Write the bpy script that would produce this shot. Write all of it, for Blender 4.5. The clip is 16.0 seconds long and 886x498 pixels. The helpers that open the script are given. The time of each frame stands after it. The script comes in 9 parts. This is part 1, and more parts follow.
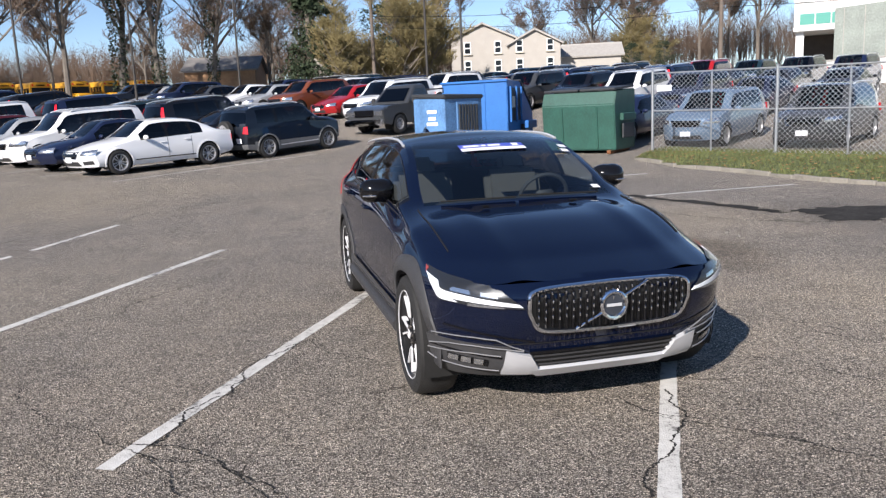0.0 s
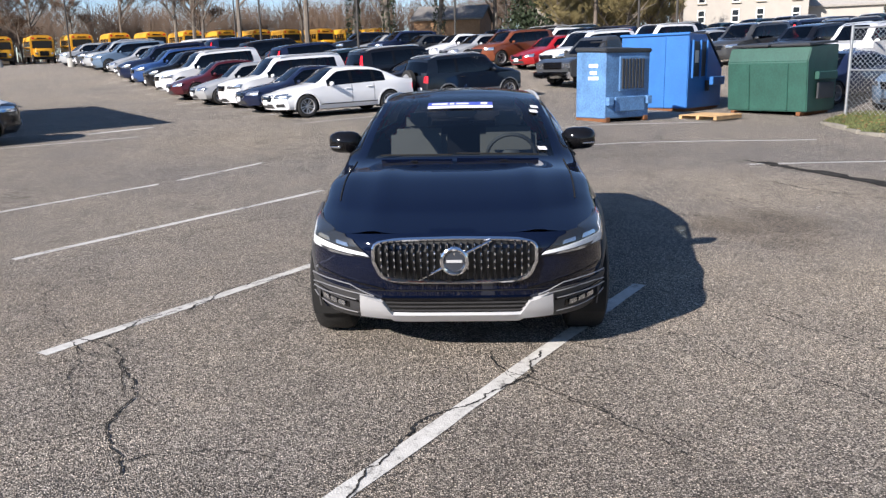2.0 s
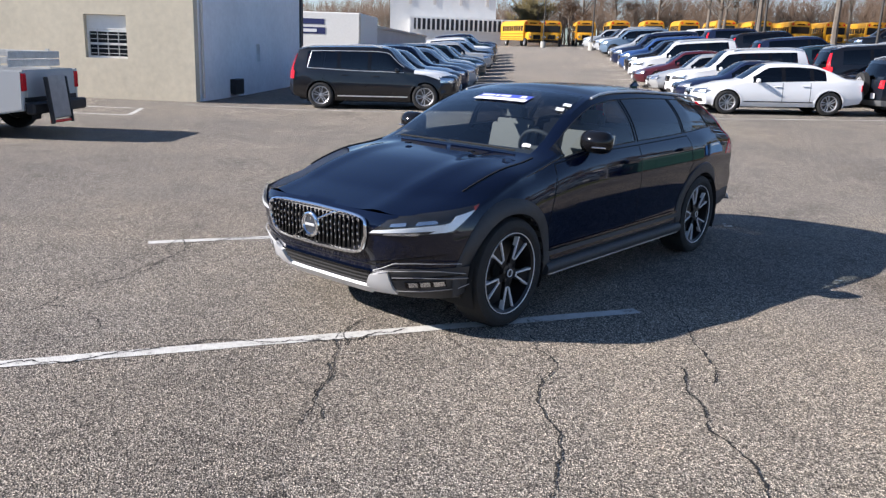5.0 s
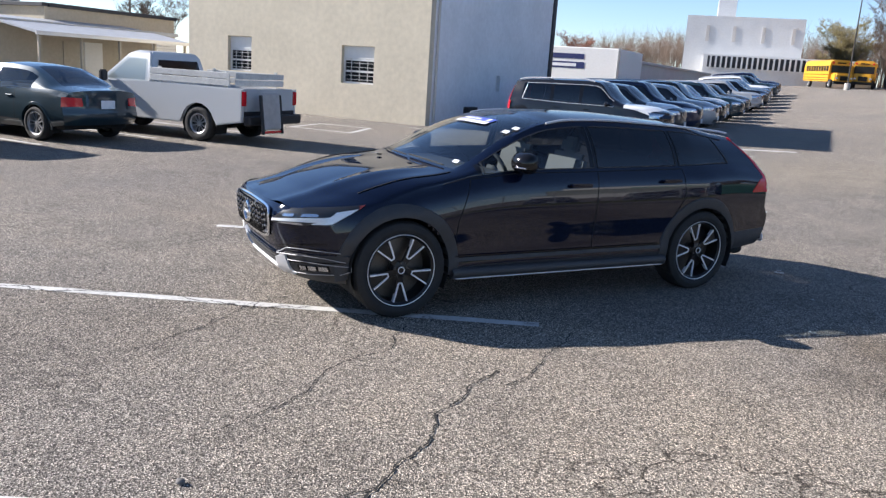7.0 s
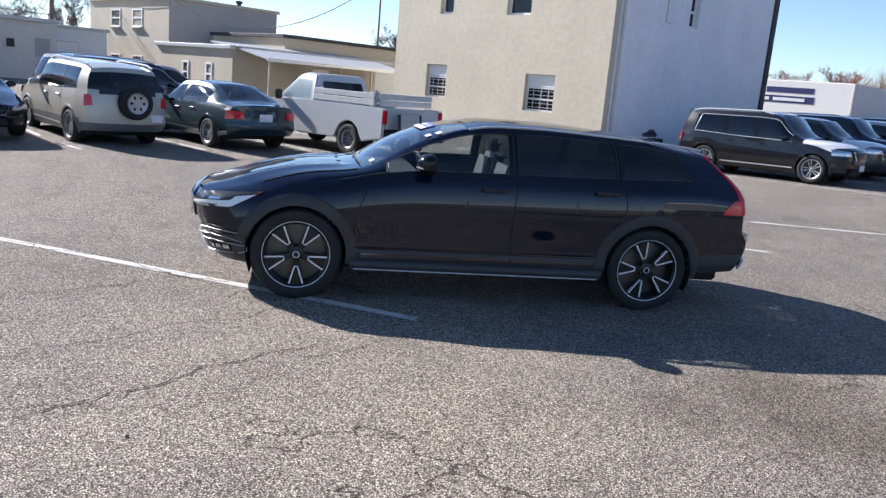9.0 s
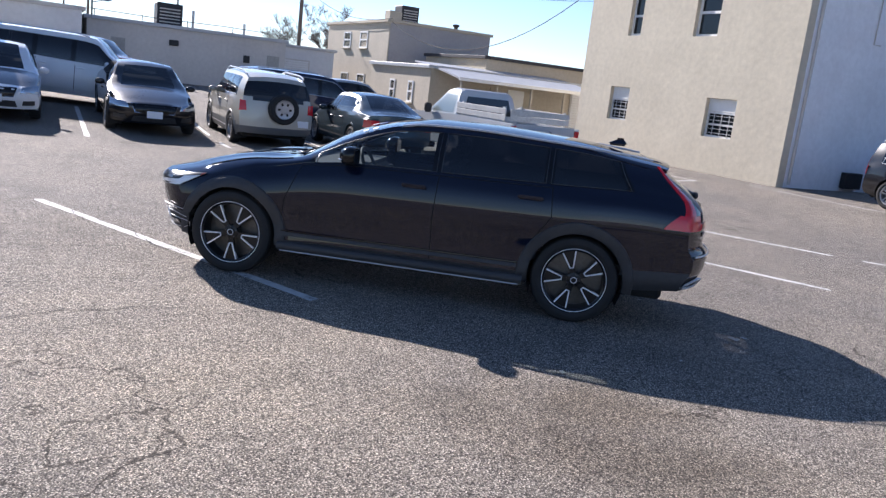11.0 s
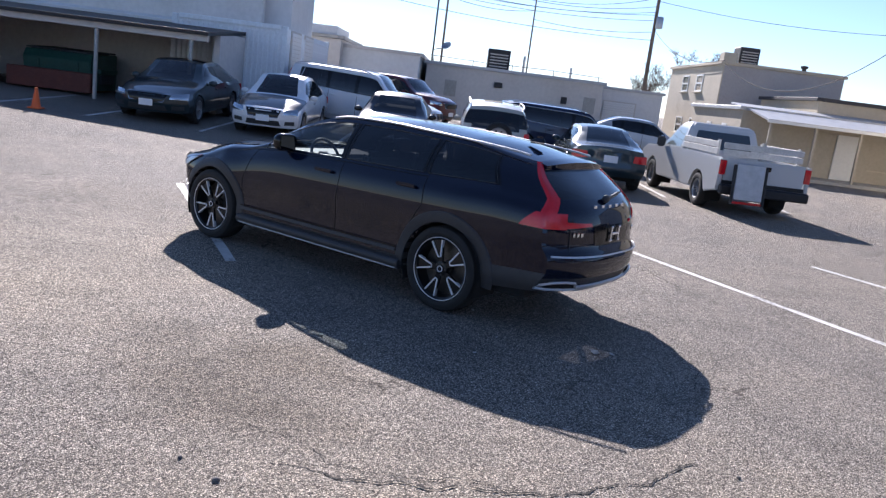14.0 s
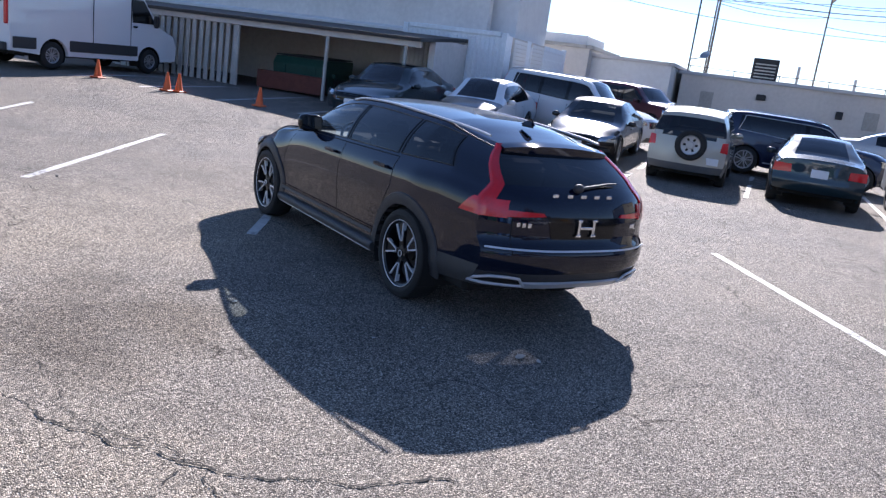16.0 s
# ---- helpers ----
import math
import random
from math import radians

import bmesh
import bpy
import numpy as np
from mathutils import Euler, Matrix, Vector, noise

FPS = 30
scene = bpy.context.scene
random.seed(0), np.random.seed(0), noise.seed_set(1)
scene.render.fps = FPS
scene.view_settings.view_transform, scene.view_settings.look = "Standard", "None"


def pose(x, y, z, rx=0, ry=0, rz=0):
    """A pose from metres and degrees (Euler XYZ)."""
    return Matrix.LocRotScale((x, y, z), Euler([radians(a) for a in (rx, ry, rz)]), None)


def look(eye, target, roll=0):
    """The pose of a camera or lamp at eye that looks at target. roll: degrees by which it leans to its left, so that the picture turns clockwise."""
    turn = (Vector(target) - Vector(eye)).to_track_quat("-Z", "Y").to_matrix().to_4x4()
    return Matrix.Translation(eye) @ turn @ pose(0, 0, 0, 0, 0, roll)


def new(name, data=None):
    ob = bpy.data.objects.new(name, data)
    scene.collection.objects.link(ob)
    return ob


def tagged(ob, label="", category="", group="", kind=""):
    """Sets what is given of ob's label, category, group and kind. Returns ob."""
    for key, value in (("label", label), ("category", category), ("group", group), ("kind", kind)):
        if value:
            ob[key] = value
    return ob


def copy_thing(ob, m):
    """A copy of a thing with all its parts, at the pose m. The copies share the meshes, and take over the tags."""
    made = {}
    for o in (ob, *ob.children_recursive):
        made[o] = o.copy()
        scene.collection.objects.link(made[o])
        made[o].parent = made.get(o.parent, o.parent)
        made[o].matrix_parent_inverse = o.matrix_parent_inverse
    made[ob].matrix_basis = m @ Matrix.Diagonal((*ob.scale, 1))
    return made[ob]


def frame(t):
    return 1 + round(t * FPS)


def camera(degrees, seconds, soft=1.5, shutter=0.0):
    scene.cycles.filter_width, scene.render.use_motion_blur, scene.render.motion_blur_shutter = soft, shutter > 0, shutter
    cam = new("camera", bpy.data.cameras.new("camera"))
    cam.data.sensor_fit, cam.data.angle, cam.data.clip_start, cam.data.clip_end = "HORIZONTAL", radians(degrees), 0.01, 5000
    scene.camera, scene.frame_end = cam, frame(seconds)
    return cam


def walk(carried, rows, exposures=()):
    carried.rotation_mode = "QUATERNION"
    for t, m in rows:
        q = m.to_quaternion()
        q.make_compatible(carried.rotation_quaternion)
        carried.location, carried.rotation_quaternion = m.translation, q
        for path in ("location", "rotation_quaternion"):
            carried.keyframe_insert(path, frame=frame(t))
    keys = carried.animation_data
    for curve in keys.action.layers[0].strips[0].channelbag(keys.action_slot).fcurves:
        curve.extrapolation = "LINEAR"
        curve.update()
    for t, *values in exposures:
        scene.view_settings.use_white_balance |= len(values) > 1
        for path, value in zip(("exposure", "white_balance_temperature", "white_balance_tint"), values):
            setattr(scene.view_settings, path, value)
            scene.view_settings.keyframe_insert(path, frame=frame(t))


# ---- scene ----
cam = camera(58.6, 16.0, soft=1.35)
PATH = [
    (0, (-1.785, -5.962, 1.671), (-1.311, -4.05, 1.323), -2.5),
    (0.5, (-1.379, -6.185, 1.673), (-1.032, -4.25, 1.307), -2.2),
    (1, (-0.92, -6.356, 1.642), (-0.707, -4.407, 1.248), -1.9),
    (1.5, (-0.399, -6.446, 1.668), (-0.332, -4.493, 1.246), -1.6),
    (2, (0.155, -6.496, 1.672), (0.054, -4.549, 1.223), -1.3),
    (2.5, (0.719, -6.431, 1.677), (0.435, -4.508, 1.205), -0.7),
    (3, (1.329, -6.405, 1.676), (0.843, -4.527, 1.187), -0.1),
    (3.5, (1.932, -6.257, 1.665), (1.238, -4.449, 1.167), 0.5),
    (4, (2.535, -6.073, 1.672), (1.639, -4.356, 1.173), 1.1),
    (4.5, (3.133, -5.786, 1.651), (2.047, -4.18, 1.158), 1.7),
    (4.7, (3.36, -5.658, 1.678), (2.205, -4.1, 1.189), 1.9),
    (6.8, (5.703, -4.064, 1.761), (4.023, -3.073, 1.318), 3.6),
    (7, (5.865, -3.854, 1.764), (4.153, -2.918, 1.327), 3.8),
    (7.5, (6.271, -3.339, 1.8), (4.486, -2.544, 1.378), 4.1),
    (8, (6.583, -2.739, 1.777), (4.738, -2.086, 1.365), 4.3),
    (8.5, (6.898, -2.117, 1.766), (5.005, -1.611, 1.362), 4.7),
    (9, (7.038, -1.441, 1.738), (5.111, -1.085, 1.336), 5.0),
    (9.2, (7.08, -1.187, 1.73), (5.143, -0.893, 1.329), 5.1),
    (11.3, (7.269, 1.575, 1.776), (5.335, 1.251, 1.381), 6.6),
    (11.5, (7.244, 1.867, 1.741), (5.321, 1.483, 1.351), 6.5),
    (12, (7.146, 2.541, 1.73), (5.257, 2.0, 1.353), 6.7),
    (12.5, (6.971, 3.234, 1.733), (5.136, 2.532, 1.363), 6.8),
    (13, (6.754, 3.911, 1.737), (4.985, 3.056, 1.365), 7.0),
    (13.5, (6.443, 4.544, 1.76), (4.749, 3.552, 1.379), 7.1),
    (14, (6.096, 5.109, 1.802), (4.486, 3.989, 1.408), 7.3),
    (14.5, (5.62, 5.567, 1.82), (4.111, 4.319, 1.413), 7.3),
    (15, (5.124, 6.016, 1.833), (3.739, 4.636, 1.413), 7.4),
    (15.5, (4.56, 6.335, 1.821), (3.319, 4.827, 1.388), 7.5),
    (16, (3.992, 6.652, 1.818), (2.897, 5.038, 1.371), 7.7),
]
walk(cam, [(t, look(eye, target, roll)) for t, eye, target, roll in PATH],
     exposures=((0, 0.92, 6300, 14), (2.5, 1.12, 6350, 14), (4.5, 1.2, 6250, 14), (7, 1.3, 6120, 14),
                (9, 1.30, 6020, 15), (12.5, 1.19, 6030, 20), (14.5, 1.23, 5980, 20), (16, 1.38, 5880, 19)))


# ---------------------------------------------------------------- light
SUN_AZ = math.atan2(-0.735, -0.68)          # towards the sun
SUN_EL = radians(29.5)
world = bpy.data.worlds.new("sky")
scene.world = world
world.use_nodes = True
wn = world.node_tree.nodes
sky = wn.new("ShaderNodeTexSky")
sky.sky_type, sky.sun_disc = "NISHITA", False
sky.sun_elevation = SUN_EL
sky.sun_rotation = math.pi / 2 - SUN_AZ
sky.air_density, sky.dust_density, sky.ozone_density = 0.8, 0.02, 2.6
world.node_tree.links.new(sky.outputs[0], wn["Background"].inputs[0])
wn["Background"].inputs[1].default_value = 0.072
sun_data = bpy.data.lights.new("sun", "SUN")
sun_data.energy, sun_data.angle, sun_data.color = 4.6, radians(0.53), (1.0, 0.93, 0.83)
sun = new("sun", sun_data)
sun_dir = Vector((math.cos(SUN_AZ) * math.cos(SUN_EL), math.sin(SUN_AZ) * math.cos(SUN_EL), math.sin(SUN_EL)))
sun.matrix_world = look(sun_dir * 50, (0, 0, 0))

# ---------------------------------------------------------------- lot frame
LOT = radians(34.95)                        # the lot's p axis, from world x
PA = Vector((math.cos(LOT), math.sin(LOT), 0))
QA = Vector((-math.sin(LOT), math.cos(LOT), 0))


def gz(x, y):
    """Height of the ground: flat round the car, rising to the far side and a little behind."""
    s = y + 0.35 * x
    hill = np.interp(s, (4, 15, 20.5, 26, 31, 36, 44, 64, 83, 110), (0, 0.28, 0.42, 0.8, 1.2, 1.6, 2.0, 3.2, 4.4, 5.0))
    yard = np.interp(s, (4, 15, 20.5, 26, 31, 36, 44, 53, 77, 110), (0, 0.28, 0.42, 0.9, 1.45, 2.0, 2.4, 2.6, 3.5, 4.0))
    k = np.interp(x, (-8, 12), (0, 1))
    back = np.interp(y + 0.25 * x, (-34, -24, -17, -13, -9), (0.65, 0.55, 0.42, 0.22, 0))
    dip = 0.2 * np.interp(x, (3, 8), (0, 1)) * np.interp(s, (4, 12, 22, 40), (0, 1, 1, 0))
    return float(yard + (hill - yard) * k + back - dip)


def L(p, q, z=0.0):
    v = PA * p + QA * q
    return Vector((v.x, v.y, gz(v.x, v.y) + z))


def lot_pose(p, q, turn=0.0, z=0.0):
    """Pose at a place of the lot; local +x lies along p when turn is 0."""
    v = L(p, q, z)
    return pose(v.x, v.y, v.z, 0, 0, math.degrees(LOT) + turn)


def car_pose(p, q, heading):
    """Pose of a car, whose nose points to local -y; heading in degrees from the p axis."""
    v = L(p, q)
    rz = math.degrees(LOT) + heading + 90
    d = PA * math.cos(radians(heading)) + QA * math.sin(radians(heading))
    a, b = v + d * 1.4, v - d * 1.4
    tilt = math.degrees(math.atan2(gz(a.x, a.y) - gz(b.x, b.y), 2.8))
    return pose(v.x, v.y, v.z, 0, 0, rz) @ pose(0, 0, 0, -tilt, 0, 0)


# ---------------------------------------------------------------- materials
MATS = {}


def rgb(c):
    return (*c, 1.0)


def mat(name, base, rough=0.5, metal=0.0, coat=0.0, var=0.0, scale=8.0, bump=0.0, bscale=120.0, spec=0.5, emit=None, rvar=0.0):
    """A principled material with colour variation at two scales, and fine relief."""
    if name in MATS:
        return MATS[name]
    m = bpy.data.materials.new(name)
    m.use_nodes = True
    nt = m.node_tree
    b = nt.nodes["Principled BSDF"]
    b.inputs["Base Color"].default_value = rgb(base)
    b.inputs["Roughness"].default_value = rough
    b.inputs["Metallic"].default_value = metal
    b.inputs["Coat Weight"].default_value = coat
    b.inputs["Coat Roughness"].default_value = 0.03
    b.inputs["Specular IOR Level"].default_value = spec
    tc = nt.nodes.new("ShaderNodeTexCoord")
    if var or rvar:
        n1 = nt.nodes.new("ShaderNodeTexNoise")
        n1.inputs["Scale"].default_value, n1.inputs["Detail"].default_value = scale, 6
        n2 = nt.nodes.new("ShaderNodeTexNoise")
        n2.inputs["Scale"].default_value, n2.inputs["Detail"].default_value = scale * 9, 4
        for n in (n1, n2):
            nt.links.new(tc.outputs["Object"], n.inputs["Vector"])
        add = nt.nodes.new("ShaderNodeMath")
        add.operation = "ADD"
        nt.links.new(n1.outputs["Fac"], add.inputs[0])
        nt.links.new(n2.outputs["Fac"], add.inputs[1])
        if var:
            mr = nt.nodes.new("ShaderNodeMapRange")
            mr.inputs[1].default_value, mr.inputs[2].default_value = 0.7, 1.3
            mr.inputs[3].default_value, mr.inputs[4].default_value = 1 - var, 1 + var
            nt.links.new(add.outputs[0], mr.inputs[0])
            mul = nt.nodes.new("ShaderNodeMix")
            mul.data_type, mul.blend_type = "RGBA", "MULTIPLY"
            mul.inputs["Factor"].default_value = 1
            mul.inputs[6].default_value = rgb(base)
            nt.links.new(mr.outputs[0], mul.inputs[7])
            nt.links.new(mul.outputs[2], b.inputs["Base Color"])
        if rvar:
            mr2 = nt.nodes.new("ShaderNodeMapRange")
            mr2.inputs[1].default_value, mr2.inputs[2].default_value = 0.7, 1.3
            mr2.inputs[3].default_value, mr2.inputs[4].default_value = max(rough - rvar, 0.02), rough + rvar
            nt.links.new(add.outputs[0], mr2.inputs[0])
            nt.links.new(mr2.outputs[0], b.inputs["Roughness"])
    if bump:
        nb = nt.nodes.new("ShaderNodeTexNoise")
        nb.inputs["Scale"].default_value, nb.inputs["Detail"].default_value = bscale, 5
        nt.links.new(tc.outputs["Object"], nb.inputs["Vector"])
        bp = nt.nodes.new("ShaderNodeBump")
        bp.inputs["Strength"].default_value, bp.inputs["Distance"].default_value = bump, 0.01
        nt.links.new(nb.outputs["Fac"], bp.inputs["Height"])
        nt.links.new(bp.outputs["Normal"], b.inputs["Normal"])
    if emit:
        b.inputs["Emission Color"].default_value = rgb(emit[:3])
        b.inputs["Emission Strength"].default_value = emit[3]
    MATS[name] = m
    return m


def glass_mat(name, tint, gloss=1.0, ior=1.75):
    """Thin pane: tinted see-through and a clear reflection by Fresnel."""
    m = bpy.data.materials.new(name)
    m.use_nodes = True
    nt = m.node_tree
    nt.nodes.remove(nt.nodes["Principled BSDF"])
    tr = nt.nodes.new("ShaderNodeBsdfTransparent")
    tr.inputs[0].default_value = rgb(tint)
    gl = nt.nodes.new("ShaderNodeBsdfGlossy")
    gl.inputs["Roughness"].default_value = 0.02
    gl.inputs[0].default_value = (gloss, gloss, gloss, 1)
    # reflectance rises from its value at right angles to 1 at grazing angles, alike from both sides of the pane
    r0 = ((ior - 1) / (ior + 1)) ** 2
    lw = nt.nodes.new("ShaderNodeLayerWeight")
    lw.inputs["Blend"].default_value = 0.5
    pw = nt.nodes.new("ShaderNodeMath")
    pw.operation = "POWER"
    pw.inputs[1].default_value = 5.0
    nt.links.new(lw.outputs["Facing"], pw.inputs[0])
    ma = nt.nodes.new("ShaderNodeMath")
    ma.operation = "MULTIPLY_ADD"
    ma.inputs[1].default_value, ma.inputs[2].default_value = 1 - r0, r0
    nt.links.new(pw.outputs[0], ma.inputs[0])
    mx = nt.nodes.new("ShaderNodeMixShader")
    nt.links.new(ma.outputs[0], mx.inputs[0])
    nt.links.new(tr.outputs[0], mx.inputs[1])
    nt.links.new(gl.outputs[0], mx.inputs[2])
    nt.links.new(mx.outputs[0], nt.nodes["Material Output"].inputs[0])
    MATS[name] = m
    return m


def paint(name, c, metal=0.25, rough=0.32):
    return mat("paint_" + name, c, rough=rough + 0.06, metal=metal * 0.5, coat=1.0, rvar=0.04, scale=3, spec=0.2)


M_BLACK = mat("paint_hero", (0.0024, 0.0050, 0.0170), rough=0.5, metal=0.0, coat=1.0, rvar=0.05, scale=2.5, spec=0.0)
M_BLACK.node_tree.nodes["Principled BSDF"].inputs["Coat IOR"].default_value = 1.5
M_BLACK.node_tree.nodes["Principled BSDF"].inputs["Coat Roughness"].default_value = 0.03
M_TRIM = mat("black_gloss_trim", (0.006, 0.006, 0.007), rough=0.12, coat=0.1, spec=0.3)
M_PLASTIC = mat("dark_plastic", (0.036, 0.036, 0.038), rough=0.55, var=0.15, scale=20, bump=0.15, bscale=600)
M_RUBBER = mat("tyre_rubber", (0.014, 0.014, 0.014), rough=0.75, var=0.25, scale=15, bump=0.3, bscale=200)
M_CHROME = mat("chrome", (0.75, 0.76, 0.78), rough=0.08, metal=1.0)
M_MIRROR = mat("mirror_glass", (0.07, 0.075, 0.085), rough=0.02, metal=1.0)
M_SILVER = mat("satin_silver", (0.58, 0.59, 0.61), rough=0.36, metal=0.4, rvar=0.06, scale=10)
M_ALLOY = mat("machined_alloy", (0.77, 0.78, 0.80), rough=0.36, metal=0.25, rvar=0.06, scale=30)
M_WHEEL = mat("grey_alloy", (0.42, 0.42, 0.43), rough=0.4, metal=0.7, rvar=0.06, scale=30)
M_RIMDARK = mat("dark_rim", (0.012, 0.012, 0.013), rough=0.3, metal=0.3)
M_BRAKE = mat("brake_disc", (0.12, 0.11, 0.1), rough=0.45, metal=0.8, var=0.2, scale=30)
M_GLASS = glass_mat("clear_glass", (0.74, 0.79, 0.78))
M_PRIVACY = glass_mat("privacy_glass", (0.085, 0.09, 0.10), ior=1.65)
M_WINDSHIELD = glass_mat("windshield_glass", (0.66, 0.72, 0.73), ior=1.9)
M_CLEAR = glass_mat("side_glass", (0.66, 0.71, 0.72), ior=1.6)
M_LENS = glass_mat("lamp_lens", (0.93, 0.95, 0.96), ior=1.4)
M_RED = mat("red_lens", (0.62, 0.010, 0.018), rough=0.2, coat=0.8, spec=0.3, var=0.08, scale=7)
M_REDDARK = mat("dark_red_lens", (0.12, 0.006, 0.008), rough=0.1, coat=0.8)
M_LAMPIN = mat("lamp_reflector", (0.55, 0.56, 0.58), rough=0.15, metal=0.9)
M_LED = mat("white_light_guide", (0.92, 0.93, 0.95), rough=0.25, coat=0.5)
M_SEAT = mat("light_leather", (0.075, 0.071, 0.066), rough=0.5, var=0.08, scale=10)
M_CABIN = mat("cabin_dark", (0.038, 0.039, 0.042), rough=0.7, var=0.1, scale=10)
M_UNDER = mat("underbody", (0.01, 0.01, 0.01), rough=0.9, var=0.2, scale=6)
M_WHITEBAR = mat("white_plate", (0.75, 0.76, 0.78), rough=0.4, var=0.04, scale=20)
M_GAP = mat("panel_gap", (0.002, 0.002, 0.002), rough=0.8)


# ---------------------------------------------------------------- mesh helpers
def mesh_of(name, verts, faces, material, smooth=True, angle=40):
    me = bpy.data.meshes.new(name)
    me.from_pydata([tuple(v) for v in verts], [], faces)
    me.materials.append(material)
    if smooth:
        me.polygons.foreach_set("use_smooth", [True] * len(me.polygons))
        me.set_sharp_from_angle(angle=radians(angle))
    me.update()
    return me


def attach(name, me, parent, label="", m=None):
    ob = new(name, me)
    ob.parent = parent
    if m is not None:
        ob.matrix_basis = m
    if label:
        tagged(ob, label)
    return ob


def part(name, bm, material, parent=None, label="", smooth=False, angle=40, m=None):
    me = bpy.data.meshes.new(name)
    bmesh.ops.recalc_face_normals(bm, faces=bm.faces[:])
    bm.to_mesh(me)
    bm.free()
    me.materials.append(material)
    if smooth:
        me.polygons.foreach_set("use_smooth", [True] * len(me.polygons))
        me.set_sharp_from_angle(angle=radians(angle))
    return attach(name, me, parent, label, m)


def thing(name, label, category, m=None, group="", kind=""):
    ob = new(name)
    ob.empty_display_size = 0.2
    if m is not None:
        ob.matrix_basis = m
    return tagged(ob, label, category, group, kind)


def add_box(bm, c, s, m=None, bevel=0.0, seg=1):
    """Box of size s centred at c; optional turn m about its centre; bevelled edges."""
    mm = Matrix.Translation(c) @ (m if m is not None else Matrix()) @ Matrix.Diagonal((*s, 1))
    r = bmesh.ops.create_cube(bm, size=1.0, matrix=mm)
    if bevel:
        es = list({e for v in r["verts"] for e in v.link_edges})
        bmesh.ops.bevel(bm, geom=es, offset=bevel, segments=seg, affect="EDGES")
    return r["verts"]


def box(c, s, bevel=0.0, seg=1, m=None):
    bm = bmesh.new()
    add_box(bm, c, s, m, bevel, seg)
    return bm


def add_tube(bm, pts, rad, n=8, caps=True):
    """Tube along points; rad is a number or a list."""
    pts = [Vector(p) for p in pts]
    rads = [rad] * len(pts) if isinstance(rad, (int, float)) else rad
    rings = []
    side = None
    for i, p in enumerate(pts):
        d = (pts[min(i + 1, len(pts) - 1)] - pts[max(i - 1, 0)]).normalized()
        if side is None:
            side = d.orthogonal().normalized()
        side = (side - d * side.dot(d)).normalized()
        up = d.cross(side)
        rings.append([bm.verts.new(p + (side * math.cos(a) + up * math.sin(a)) * rads[i]) for a in (2 * math.pi * k / n for k in range(n))])
    for a, b in zip(rings, rings[1:]):
        for k in range(n):
            bm.faces.new((a[k], a[(k + 1) % n], b[(k + 1) % n], b[k]))
    if caps and n > 2:
        bm.faces.new(rings[0][::-1])
        bm.faces.new(rings[-1])


def tube(pts, rad, n=8):
    bm = bmesh.new()
    add_tube(bm, pts, rad, n)
    return bm


def lathe(profile, n=32, axis="x"):
    """Revolve (radius, offset) points round an axis."""
    bm = bmesh.new()
    rings = []
    for k in range(n):
        a = 2 * math.pi * k / n
        ring = []
        for r, o in profile:
            c, s = math.cos(a) * r, math.sin(a) * r
            ring.append(bm.verts.new((o, c, s) if axis == "x" else (c, s, o)))
        rings.append(ring)
    for k in range(n):
        a, b = rings[k], rings[(k + 1) % n]
        for i in range(len(profile) - 1):
            bm.faces.new((a[i], a[i + 1], b[i + 1], b[i]))
    return bm


def curve(pts):
    """Monotone cubic through (t, value) points, as a function."""
    x = np.array([p[0] for p in pts], float)
    y = np.array([p[1] for p in pts], float)
    h, d = np.diff(x), np.diff(y) / np.diff(x)
    m = np.zeros(len(x))
    m[0], m[-1] = d[0], d[-1]
    for i in range(1, len(x) - 1):
        if d[i - 1] * d[i] > 0:
            w1, w2 = 2 * h[i] + h[i - 1], h[i] + 2 * h[i - 1]
            m[i] = (w1 + w2) / (w1 / d[i - 1] + w2 / d[i])

    def at(t):
        t = min(max(t, x[0]), x[-1])
        i = min(int(np.searchsorted(x, t, "right")) - 1, len(x) - 2)
        s = (t - x[i]) / h[i]
        return float((2 * s**3 - 3 * s**2 + 1) * y[i] + (s**3 - 2 * s**2 + s) * h[i] * m[i] + (3 * s**2 - 2 * s**3) * y[i + 1] + (s**3 - s**2) * h[i] * m[i + 1])

    return at


